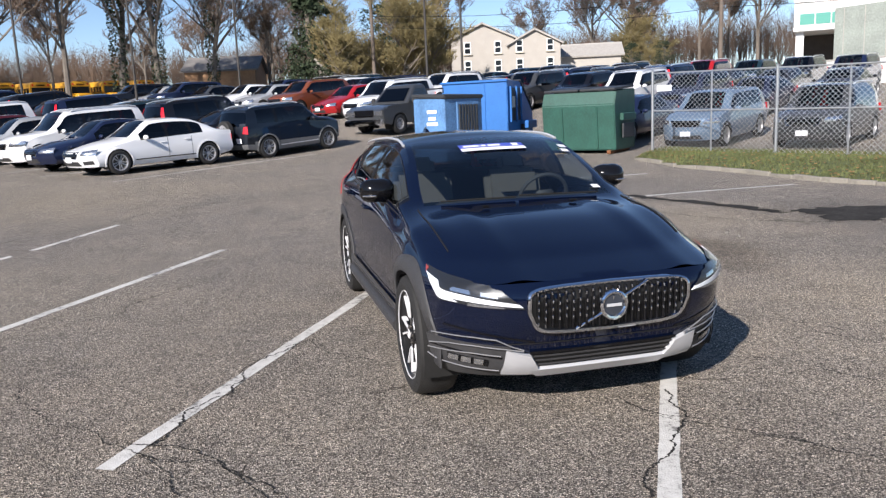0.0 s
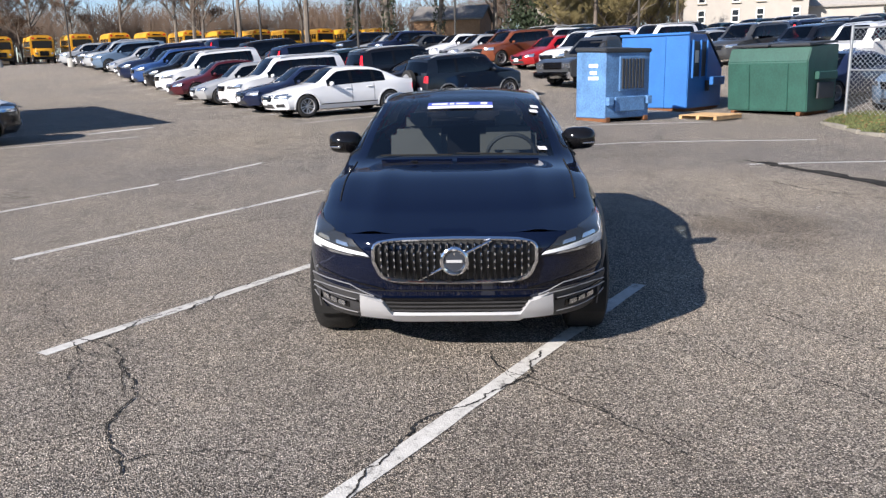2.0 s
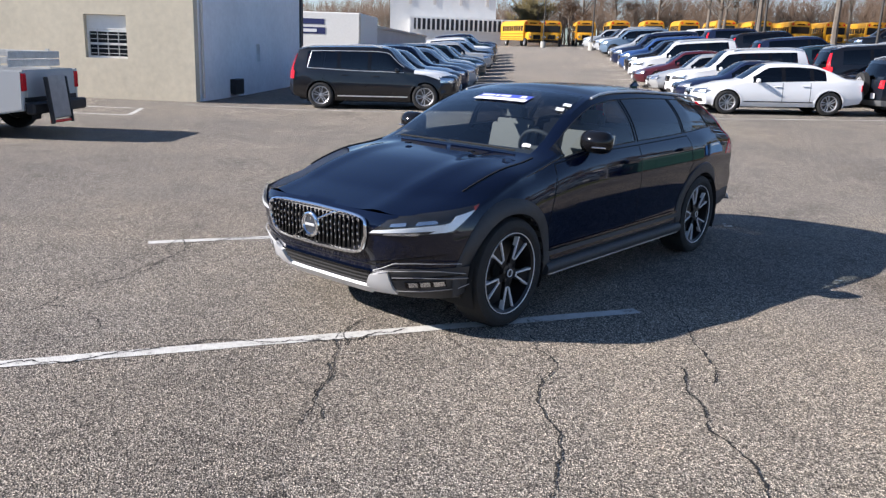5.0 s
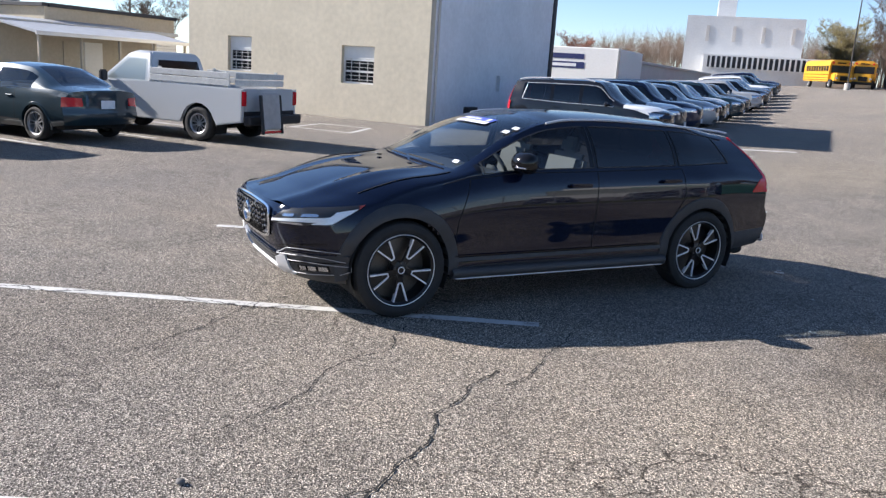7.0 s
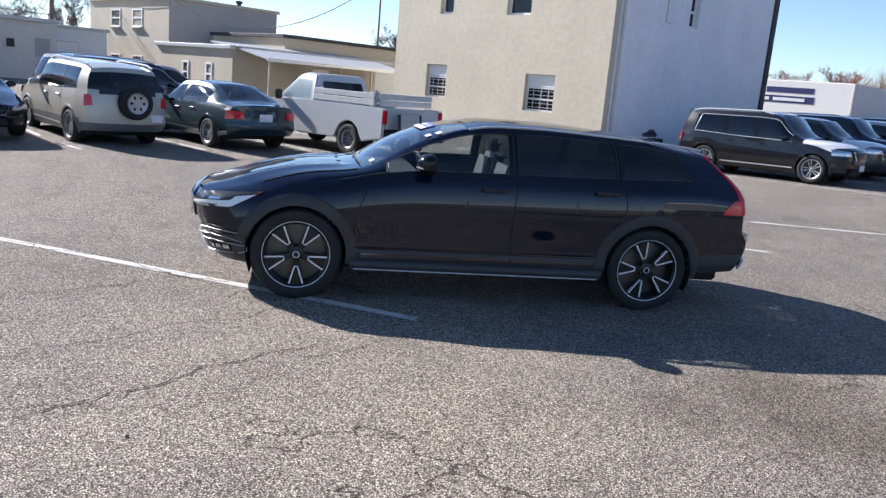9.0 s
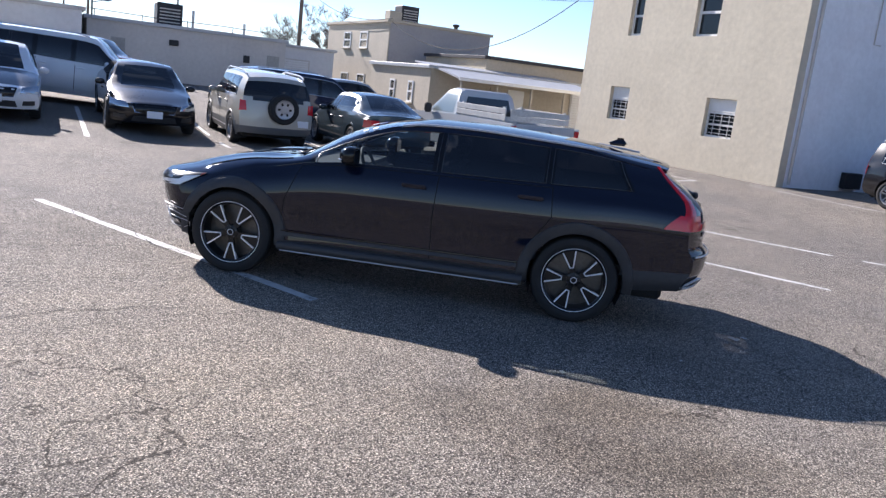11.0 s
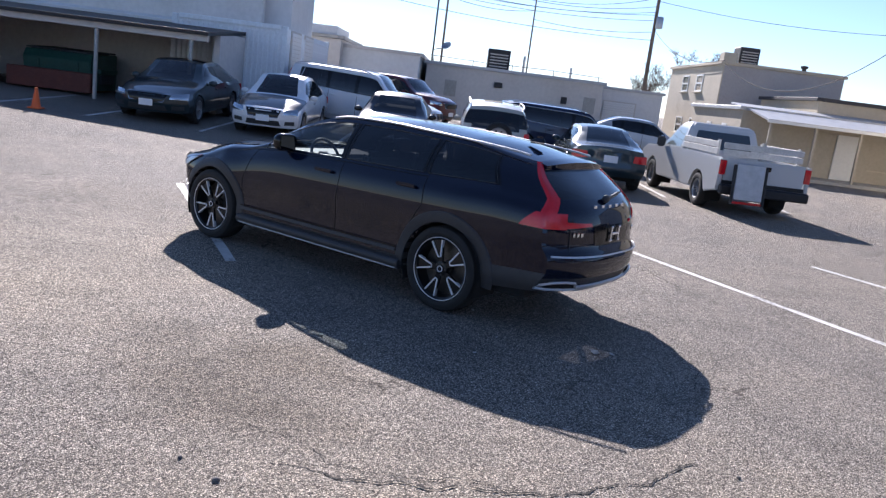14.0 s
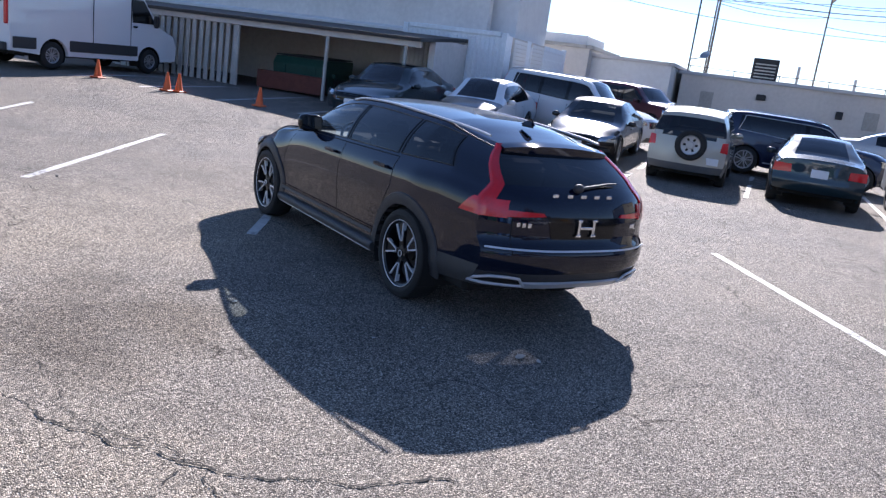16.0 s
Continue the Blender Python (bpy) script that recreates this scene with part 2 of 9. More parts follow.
# ---------------------------------------------------------------- car bodies
class Shell:
    """A car body as a loft of cross-sections along y, nose at -y, with swept and raked ends."""

    def __init__(self, spec):
        self.s = spec
        self.c = {k: curve(spec[k]) for k in ("zb", "w", "zs", "ws", "ze", "wr", "zc", "nose", "tail")}
        self.y0, self.y1 = spec["y0"], spec["y1"]
        self.ns, self.ng, self.nt = spec.get("rows", (12, 5, 6))

    def side_x(self, y, z):
        c = self.c
        zb, w, zs, ws = c["zb"](y), c["w"](y), c["zs"](y), c["ws"](y)
        prof = self.s.get("side", ((0, 0.93), (0.18, 0.985), (0.45, 1.0), (0.66, 0.993), (0.72, 0.985), (0.88, 0.972), (1.0, None)))
        pts = [(a, (b * w if b else ws)) for a, b in prof]
        t = (z - zb) / (zs - zb)
        return curve(pts)(t)

    def section(self, y):
        """Points from the sill up over the shoulder and the rail to the middle of the top."""
        c, pts = self.c, []
        zb, w, zs, ws, ze, wr, zc = (c[k](y) for k in ("zb", "w", "zs", "ws", "ze", "wr", "zc"))
        prof = self.s.get("side", ((0, 0.93), (0.18, 0.985), (0.45, 1.0), (0.66, 0.993), (0.72, 0.985), (0.88, 0.972), (1.0, None)))
        fx = curve([(a, (b * w if b else ws)) for a, b in prof])
        for i in range(self.ns + 1):
            t = i / self.ns
            pts.append((fx(t), zb + (zs - zb) * t))
        for i in range(1, self.ng + 1):
            t = i / self.ng
            bul = 0.035 * math.sin(math.pi * t)
            pts.append((ws + (wr - ws) * t + bul, zs + (ze - zs) * t))
        for i in range(1, self.nt + 1):
            f = 1 - i / self.nt
            rg = self.s.get("ridge")
            up = rg[0] * math.exp(-(((wr * f - rg[1]) / rg[2]) ** 2)) * min(max((rg[3] - y) / 0.25, 0), 1) if rg else 0
            pts.append((wr * f, ze + (zc - ze) * (1 - f**2.3) + up))
        return pts

    def warp(self, x, y, z):
        s = self.s
        yf, yr = s.get("front_reach", 1.15), s.get("rear_reach", 0.75)
        ff = min(max((self.y0 + yf - y) / yf, 0), 1)
        fr = min(max((y - self.y1 + yr) / yr, 0), 1)
        ax = abs(x)
        dy = ff * (s["fs"][0] * (ax / 0.85) ** s["fs"][1] + self.c["nose"](z) - self.y0)
        dy += fr * (-s["rs"][0] * (ax / 0.85) ** s["rs"][1] + self.c["tail"](z) - self.y1)
        wa, wb, bow = s["bow"]
        if wa < y < wb and z > s.get("bow_z", 0.9):
            k = math.sin(math.pi * (y - wa) / (wb - wa))
            dy -= bow * k * max(0, 1 - (ax / 0.72) ** 2)
        return y + dy

    def front(self, x, z):
        return self.warp(x, self.y0, z)

    def rear(self, x, z):
        return self.warp(x, self.y1, z)

    def flank(self, y, z):
        """x of the side at a place of the finished body."""
        b = y
        for _ in range(12):
            x = self.side_x(b, z)
            b += (y - self.warp(x, b, z)) * 0.7
        return self.side_x(b, z)

    def build(self, root, mats, tags):
        """Makes the body and its panes. tags(side, kind, x, y, z) names the part of a face."""
        s, n = self.s, self.ns + self.ng + self.nt
        step = s.get("step", 0.05)
        ys = list(np.linspace(self.y0, self.y1, int(round((self.y1 - self.y0) / step)) + 1))
        verts, index = [], {}
        base = []

        def put(x, y, z):
            key = (round(x, 4), round(y, 4), round(z, 4))
            if key not in index:
                index[key] = len(verts)
                verts.append([x, self.warp(x, y, z), z])
                base.append((x, y, z))
            return index[key]

        secs = [self.section(y) for y in ys]
        groups = []

        def face(ids, tag):
            ids = [a for k, a in enumerate(ids) if a != ids[k - 1]]
            if len(set(ids)) > 2:
                groups.append((tag, ids))

        def mid(ids):
            v = [verts[i] for i in ids]
            return [sum(c) / len(v) for c in zip(*v)]

        for side in (1, -1):
            for a in range(len(ys) - 1):
                for j in range(n):
                    q = [(a, j), (a + 1, j), (a + 1, j + 1), (a, j + 1)]
                    ids = [put(side * secs[u][v][0], ys[u], secs[u][v][1]) for u, v in q]
                    if side < 0:
                        ids.reverse()
                    kind = "side" if j < self.ns else "glass" if j < self.ns + self.ng else "top"
                    row = j if kind == "side" else j - self.ns if kind == "glass" else j - self.ns - self.ng
                    yb = (ys[a] + ys[a + 1]) / 2
                    face(ids, (kind, row, side, yb))
        for end, u in ((0, 0), (1, len(ys) - 1)):
            sec = secs[u]
            K = self.ns + self.ng
            fr = [i / self.nt for i in range(-self.nt, self.nt + 1)]
            crown = sec[-1][1] - sec[K][1]
            for j in range(K):
                for k in range(2 * self.nt):
                    ids = []
                    for jj, kk in ((j, k), (j, k + 1), (j + 1, k + 1), (j + 1, k)):
                        f = fr[kk]
                        lift = crown * (1 - abs(f) ** 2.3) * (jj / K) ** 4 if abs(f) < 1 else 0
                        ids.append(put(sec[jj][0] * f, ys[u], sec[jj][1] + lift))
                    if end:
                        ids.reverse()
                    face(ids, ("front" if not end else "rear", j, 0, ys[u]))
        # wheel openings
        for wy in s["wheels"]:
            R = s["arch"]
            for i, v in enumerate(verts):
                if abs(v[0]) > 0.55:
                    dy, dz = v[1] - wy, v[2] - s["hub_z"]
                    r = math.hypot(dy, dz)
                    if abs(r - R) < step * 0.62 and r > 0:
                        v[1], v[2] = wy + dy / r * R, s["hub_z"] + dz / r * R
        out = {}
        for (kind, row, side, yb), fc in groups:
            x, y, z = mid(fc)
            if kind == "side" and any(math.hypot(y - wy, z - s["hub_z"]) < s["arch"] - 0.004 for wy in s["wheels"]):
                continue
            name = tags(kind, row, side, x, y, z, yb)
            if name:
                out.setdefault(name, []).append(fc)
        made = {}
        for name, faces in out.items():
            used = sorted({i for fc in faces for i in fc})
            to = {i: k for k, i in enumerate(used)}
            nm = name.split("/")[0]
            me = mesh_of(nm, [verts[i] for i in used], [[to[i] for i in fc] for fc in faces], mats[nm], angle=s.get("sharp", 32))
            made[name] = attach(nm, me, root)
        return made


def wheel_parts(root, x, y, z, R, width, rim_r, style, shared, hero=False, lite=False):
    """A wheel with tyre, rim, spokes; the meshes are shared between the wheels of a kind."""
    side = 1 if x > 0 else -1
    if "tyre" not in shared:
        w = width / 2
        n = 48 if hero else 20
        shared["tyre"] = lathe([(rim_r, -w * 0.85), (rim_r + 0.03, -w), (R - 0.05, -w * 1.02), (R - 0.015, -w * 0.88), (R, -w * 0.6), (R, w * 0.6), (R - 0.015, w * 0.88),
                                (R - 0.05, w * 1.02), (rim_r + 0.03, w), (rim_r, w * 0.85)], n)
        bm = lathe([(rim_r + 0.006, w * 0.88), (rim_r - 0.004, w * 0.9), (rim_r - 0.02, w * 0.8), (rim_r - 0.03, w * 0.2), (rim_r - 0.03, -w * 0.7)], n)
        shared["rim"] = bm
        bm = lathe([(rim_r - 0.03, -w * 0.15), (0.06, -w * 0.1), (0.06, w * 0.1), (0.0, w * 0.1)], n if hero else 12)
        shared["brake_disc"] = bm
        bm = bmesh.new()
        spokes, spread = style
        dep = w * (0.78 if hero else 0.62)
        for k in range(spokes):
            a = 2 * math.pi * k / spokes
            for sgn in (-1, 1):
                # two arms of a spoke that part towards the rim
                h0, h1 = (0.013 if hero else 0.018) * sgn, spread * sgn
                pts = [(0.102 if hero else 0.05, h0), (rim_r - 0.004, h1)]
                half0, half1 = (0.0055, 0.0064) if hero else (0.011, 0.018)
                vs = []
                for (r, h), hw in zip(pts, (half0, half1)):
                    for o in (-hw, hw):
                        for xx in (dep + 0.004 - (0.007 if r < 0.11 else 0), dep - 0.03):
                            yy, zz = r, h + o
                            vs.append(bm.verts.new((xx, yy * math.cos(a) - zz * math.sin(a), yy * math.sin(a) + zz * math.cos(a))))
                for f in ((0, 2, 6, 4), (1, 5, 7, 3), (0, 4, 5, 1), (2, 3, 7, 6), (4, 6, 7, 5)):
                    bm.faces.new([vs[i] for i in f])
            if hero:
                # rounded foot that joins the two arms
                add_box(bm, (dep - 0.012, 0.100 * math.cos(a), 0.100 * math.sin(a)), (0.012, 0.010, 0.036), pose(0, 0, 0, math.degrees(a)), 0.004)
        shared["spokes"] = bm
        if hero:
            bm = bmesh.new()
            for k in range(spokes):
                # bright outer arcs between the spokes
                a0, a1 = 2 * math.pi * k / spokes, 2 * math.pi * (k + 1) / spokes
                ring = []
                for i in range(13):
                    a = a0 + (a1 - a0) * i / 12
                    ring.append([bm.verts.new((xx, r * math.cos(a), r * math.sin(a))) for r, xx in ((rim_r - 0.004, w * 0.7), (rim_r - 0.002, w * 0.925), (rim_r + 0.002, w * 0.935), (rim_r + 0.004, w * 0.86))])
                for p0, p1 in zip(ring, ring[1:]):
                    for i in range(3):
                        bm.faces.new((p0[i], p0[i + 1], p1[i + 1], p1[i]))
            shared["rim_edge"] = bm
        bm = bmesh.new()
        for k in range(spokes):
            a = 2 * math.pi * k / spokes
            vs = []
            for r, h in ((0.05, 0.02), (rim_r - 0.01, spread * 0.9)):
                for o in (-h, h):
                    for xx in (dep - 0.012, dep - 0.035):
                        vs.append(bm.verts.new((xx, r * math.cos(a) - o * math.sin(a), r * math.sin(a) + o * math.cos(a))))
            for f in ((0, 2, 6, 4), (1, 5, 7, 3), (0, 4, 5, 1), (2, 3, 7, 6), (4, 6, 7, 5)):
                bm.faces.new([vs[i] for i in f])
        shared["spoke_web"] = bm
        hr = 0.064 if hero else 0.062
        shared["hub_cap"] = lathe([(hr, dep - 0.03), (hr - 0.004, dep - 0.008), (0.035, dep - 0.002), (0.033, dep + 0.004), (0.0, dep + 0.005)], 20)
        if hero:
            bm = bmesh.new()
            add_tube(bm, [(dep + 0.008, 0.024 * math.cos(a), 0.024 * math.sin(a)) for a in (2 * math.pi * k / 20 for k in range(21))], 0.0035, 6, False)
            shared["cap_ring"] = bm
        if lite:
            for k in ("spoke_web", "brake_disc", "hub_cap"):
                shared.pop(k).free()
        mats = {"tyre": M_RUBBER, "rim": M_RIMDARK if hero else M_WHEEL, "brake_disc": M_BRAKE, "spokes": M_ALLOY if hero else M_WHEEL, "rim_edge": M_ALLOY, "spoke_web": M_RIMDARK, "hub_cap": M_RIMDARK if hero else M_WHEEL, "cap_ring": M_ALLOY}
        for k, bm in list(shared.items()):
            me = bpy.data.meshes.new(k)
            bmesh.ops.recalc_face_normals(bm, faces=bm.faces[:])
            bm.to_mesh(me)
            bm.free()
            me.materials.append(mats[k])
            me.polygons.foreach_set("use_smooth", [True] * len(me.polygons))
            me.set_sharp_from_angle(angle=radians(35))
            shared[k] = me
    wob = new("wheel")
    wob.parent = root
    wob.matrix_basis = pose(x, y, z, 0, 0, 0 if side > 0 else 180) @ pose(0, 0, 0, 17 * y + 9 * side, 0, 0)
    for k, me in shared.items():
        attach(k, me, wob)
    if hero:
        for k in range(5):
            a = 2 * math.pi * (k + 0.5) / 5
            part("lug_nut", box((width * 0.39 - 0.004, 0.050 * math.cos(a), 0.050 * math.sin(a)), (0.016, 0.018, 0.018), 0.005, 1, pose(0, 0, 0, math.degrees(a))), M_BRAKE, wob)
    return wob


def strip_on(shell, pts, width, lift, material, name, parent, side=1, label=""):
    """A thin band on the flank along (y, z) points."""
    bm = bmesh.new()
    rows = []
    for i, (y, z) in enumerate(pts):
        y2, z2 = pts[min(i + 1, len(pts) - 1)]
        y1, z1 = pts[max(i - 1, 0)]
        d = Vector((y2 - y1, z2 - z1)).normalized()
        nx = Vector((-d.y, d.x)) * width / 2
        row = []
        for o in (-1, 1):
            yy, zz = y + nx.x * o, z + nx.y * o
            row.append(bm.verts.new((side * (shell.flank(yy, zz) + lift), yy, zz)))
        rows.append(row)
    for a, b in zip(rows, rows[1:]):
        bm.faces.new((a[0], a[1], b[1], b[0]))
    return part(name, bm, material, parent, label, smooth=True)


def patch(fun, poly_rows, material, name, parent, label="", depth=0.0):
    """A sheet whose points (u, v) are laid on a surface by fun(u, v)."""
    bm = bmesh.new()
    rows = [[bm.verts.new(fun(u, v)) for u, v in row] for row in poly_rows]
    for a, b in zip(rows, rows[1:]):
        for k in range(len(a) - 1):
            bm.faces.new((a[k], a[k + 1], b[k + 1], b[k]))
    if depth:
        bmesh.ops.recalc_face_normals(bm, faces=bm.faces[:])
        bmesh.ops.solidify(bm, geom=bm.faces[:], thickness=depth)
    return part(name, bm, material, parent, label, smooth=True)


def quad_rows(corners, nu=8, nv=4):
    """Rows of (u, v) points inside a four-cornered outline: lower left, lower right, upper right, upper left."""
    a, b, c, d = (Vector(p) for p in corners)
    return [[tuple((a.lerp(b, i / nu)).lerp(d.lerp(c, i / nu), j / nv)) for i in range(nu + 1)] for j in range(nv + 1)]

# ---------------------------------------------------------------- ground
STAINS = ((3.15, 1.55, 1.0, (0.70, 0.67, 0.63)), (2.9, -1.3, 2.6, (1.2, 1.18, 1.14)), (3.0, 0.6, 2.3, (1.15, 1.13, 1.09)), (3.9, 3.9, 2.6, (1.22, 1.19, 1.13)), (-4.0, 12.0, 5.0, (1.1, 1.08, 1.03)),
          (6.3, 3.2, 1.8, (0.75, 0.75, 0.76)), (2.2, 8.5, 2.6, (0.82, 0.82, 0.82)), (0.4, -3.6, 1.5, (0.88, 0.87, 0.86)), (-3.2, -1.2, 1.8, (1.12, 1.09, 1.04)))


def asphalt_mat():
    m = bpy.data.materials.new("asphalt")
    m.use_nodes = True
    nt = m.node_tree
    b = nt.nodes["Principled BSDF"]
    tc = nt.nodes.new("ShaderNodeTexCoord")
    co = tc.outputs["Object"]

    def noise_at(scale, detail=4, rough=0.6):
        n = nt.nodes.new("ShaderNodeTexNoise")
        n.inputs["Scale"].default_value, n.inputs["Detail"].default_value, n.inputs["Roughness"].default_value = scale, detail, rough
        nt.links.new(co, n.inputs["Vector"])
        return n.outputs["Fac"]

    def ramp(src, stops):
        r = nt.nodes.new("ShaderNodeValToRGB")
        els = r.color_ramp.elements
        while len(els) < len(stops):
            els.new(0.5)
        for e, (pos, c) in zip(els, stops):
            e.position, e.color = pos, (*c, 1)
        nt.links.new(src, r.inputs[0])
        return r.outputs[0]

    def mix(a, c, fac, mode="MULTIPLY"):
        n = nt.nodes.new("ShaderNodeMix")
        n.data_type, n.blend_type = "RGBA", mode
        n.inputs["Factor"].default_value = fac
        nt.links.new(a, n.inputs[6])
        nt.links.new(c, n.inputs[7])
        return n.outputs[2]

    vor = nt.nodes.new("ShaderNodeTexVoronoi")
    vor.inputs["Scale"].default_value = 128
    nt.links.new(co, vor.inputs["Vector"])
    stone = nt.nodes.new("ShaderNodeSeparateColor")
    nt.links.new(vor.outputs["Color"], stone.inputs[0])
    grains = ramp(stone.outputs[0], [(0.0, (0.095, 0.088, 0.081)), (0.42, (0.270, 0.249, 0.223)), (0.76, (0.445, 0.410, 0.364)), (1.0, (0.78, 0.72, 0.65))])
    vor2 = nt.nodes.new("ShaderNodeTexVoronoi")
    vor2.inputs["Scale"].default_value = 62
    nt.links.new(co, vor2.inputs["Vector"])
    stone2 = nt.nodes.new("ShaderNodeSeparateColor")
    nt.links.new(vor2.outputs["Color"], stone2.inputs[0])
    lumps = ramp(stone2.outputs[1], [(0.0, (0.82, 0.82, 0.83)), (0.5, (1.0, 1.0, 1.0)), (0.85, (1.08, 1.07, 1.05)), (1.0, (1.25, 1.23, 1.2))])
    grains = mix(grains, lumps, 1.0)
    # bitumen in the crevices between the stones
    binder = ramp(vor.outputs["Distance"], [(0.30, (1.0, 1.0, 1.0)), (0.54, (0.60, 0.59, 0.58)), (0.74, (0.24, 0.235, 0.23))])
    grains = mix(grains, binder, 1.0)
    patches = ramp(noise_at(0.22, 5), [(0.3, (0.86, 0.86, 0.88)), (0.5, (1.03, 1.01, 0.98)), (0.70, (1.18, 1.14, 1.07))])
    blots = ramp(noise_at(1.6, 6, 0.7), [(0.32, (0.80, 0.80, 0.80)), (0.5, (1, 1, 1)), (0.75, (1.10, 1.08, 1.05))])
    col = mix(mix(grains, patches, 1.0), blots, 1.0)
    # hairline crazing
    nz = nt.nodes.new("ShaderNodeTexNoise")
    nz.inputs["Scale"].default_value, nz.inputs["Detail"].default_value = 1.7, 6
    nt.links.new(co, nz.inputs["Vector"])
    sc = nt.nodes.new("ShaderNodeVectorMath")
    sc.operation = "SCALE"
    sc.inputs["Scale"].default_value = 1.3
    nt.links.new(nz.outputs["Color"], sc.inputs[0])
    ad = nt.nodes.new("ShaderNodeVectorMath")
    nt.links.new(co, ad.inputs[0])
    nt.links.new(sc.outputs[0], ad.inputs[1])
    ve = nt.nodes.new("ShaderNodeTexVoronoi")
    ve.feature = "DISTANCE_TO_EDGE"
    ve.inputs["Scale"].default_value = 0.42
    nt.links.new(ad.outputs[0], ve.inputs["Vector"])
    thin = nt.nodes.new("ShaderNodeMapRange")
    thin.inputs[1].default_value, thin.inputs[2].default_value = 0.0025, 0.0065
    thin.inputs[3].default_value, thin.inputs[4].default_value = 1.0, 0.0
    nt.links.new(ve.outputs["Distance"], thin.inputs[0])
    where = nt.nodes.new("ShaderNodeMapRange")
    where.inputs[1].default_value, where.inputs[2].default_value = 0.47, 0.60
    nt.links.new(noise_at(0.35, 3), where.inputs[0])
    both = nt.nodes.new("ShaderNodeMath")
    both.operation = "MULTIPLY"
    nt.links.new(thin.outputs[0], both.inputs[0])
    nt.links.new(where.outputs[0], both.inputs[1])
    mxc = nt.nodes.new("ShaderNodeMix")
    mxc.data_type, mxc.blend_type = "RGBA", "MULTIPLY"
    nt.links.new(both.outputs[0], mxc.inputs["Factor"])
    nt.links.new(col, mxc.inputs[6])
    mxc.inputs[7].default_value = (0.34, 0.33, 0.32, 1)
    col = mxc.outputs[2]
    # old stains and pale worn areas: place, radius, tint
    for sx, sy, sr, tint in STAINS:
        d = nt.nodes.new("ShaderNodeVectorMath")
        d.operation = "DISTANCE"
        nz = nt.nodes.new("ShaderNodeTexNoise")
        nz.inputs["Scale"].default_value, nz.inputs["Detail"].default_value = 0.9, 5
        nt.links.new(co, nz.inputs["Vector"])
        big = nt.nodes.new("ShaderNodeVectorMath")
        big.operation = "SCALE"
        big.inputs["Scale"].default_value = 2.2
        nt.links.new(nz.outputs["Color"], big.inputs[0])
        add = nt.nodes.new("ShaderNodeVectorMath")
        nt.links.new(co, add.inputs[0])
        nt.links.new(big.outputs[0], add.inputs[1])
        nt.links.new(add.outputs[0], d.inputs[0])
        d.inputs[1].default_value = (sx + 1.1, sy + 1.1, 1.1)
        mr = nt.nodes.new("ShaderNodeMapRange")
        mr.inputs[1].default_value, mr.inputs[2].default_value = sr, sr * 0.35
        mr.inputs[3].default_value, mr.inputs[4].default_value = 0.0, 1.0
        nt.links.new(d.outputs["Value"], mr.inputs[0])
        mx = nt.nodes.new("ShaderNodeMix")
        mx.data_type, mx.blend_type = "RGBA", "MULTIPLY"
        nt.links.new(mr.outputs[0], mx.inputs["Factor"])
        nt.links.new(col, mx.inputs[6])
        mx.inputs[7].default_value = (*tint, 1)
        col = mx.outputs[2]
    nt.links.new(col, b.inputs["Base Color"])
    b.inputs["Roughness"].default_value = 0.82
    b.inputs["Specular IOR Level"].default_value = 0.2
    bp = nt.nodes.new("ShaderNodeBump")
    bp.inputs["Strength"].default_value, bp.inputs["Distance"].default_value = 1.0, 0.0095
    nt.links.new(vor.outputs["Distance"], bp.inputs["Height"])
    bp2 = nt.nodes.new("ShaderNodeBump")
    bp2.inputs["Strength"].default_value, bp2.inputs["Distance"].default_value = 0.35, 0.05
    nt.links.new(noise_at(7, 5), bp2.inputs["Height"])
    nt.links.new(bp2.outputs[0], bp.inputs["Normal"])
    nt.links.new(bp.outputs[0], b.inputs["Normal"])
    return m


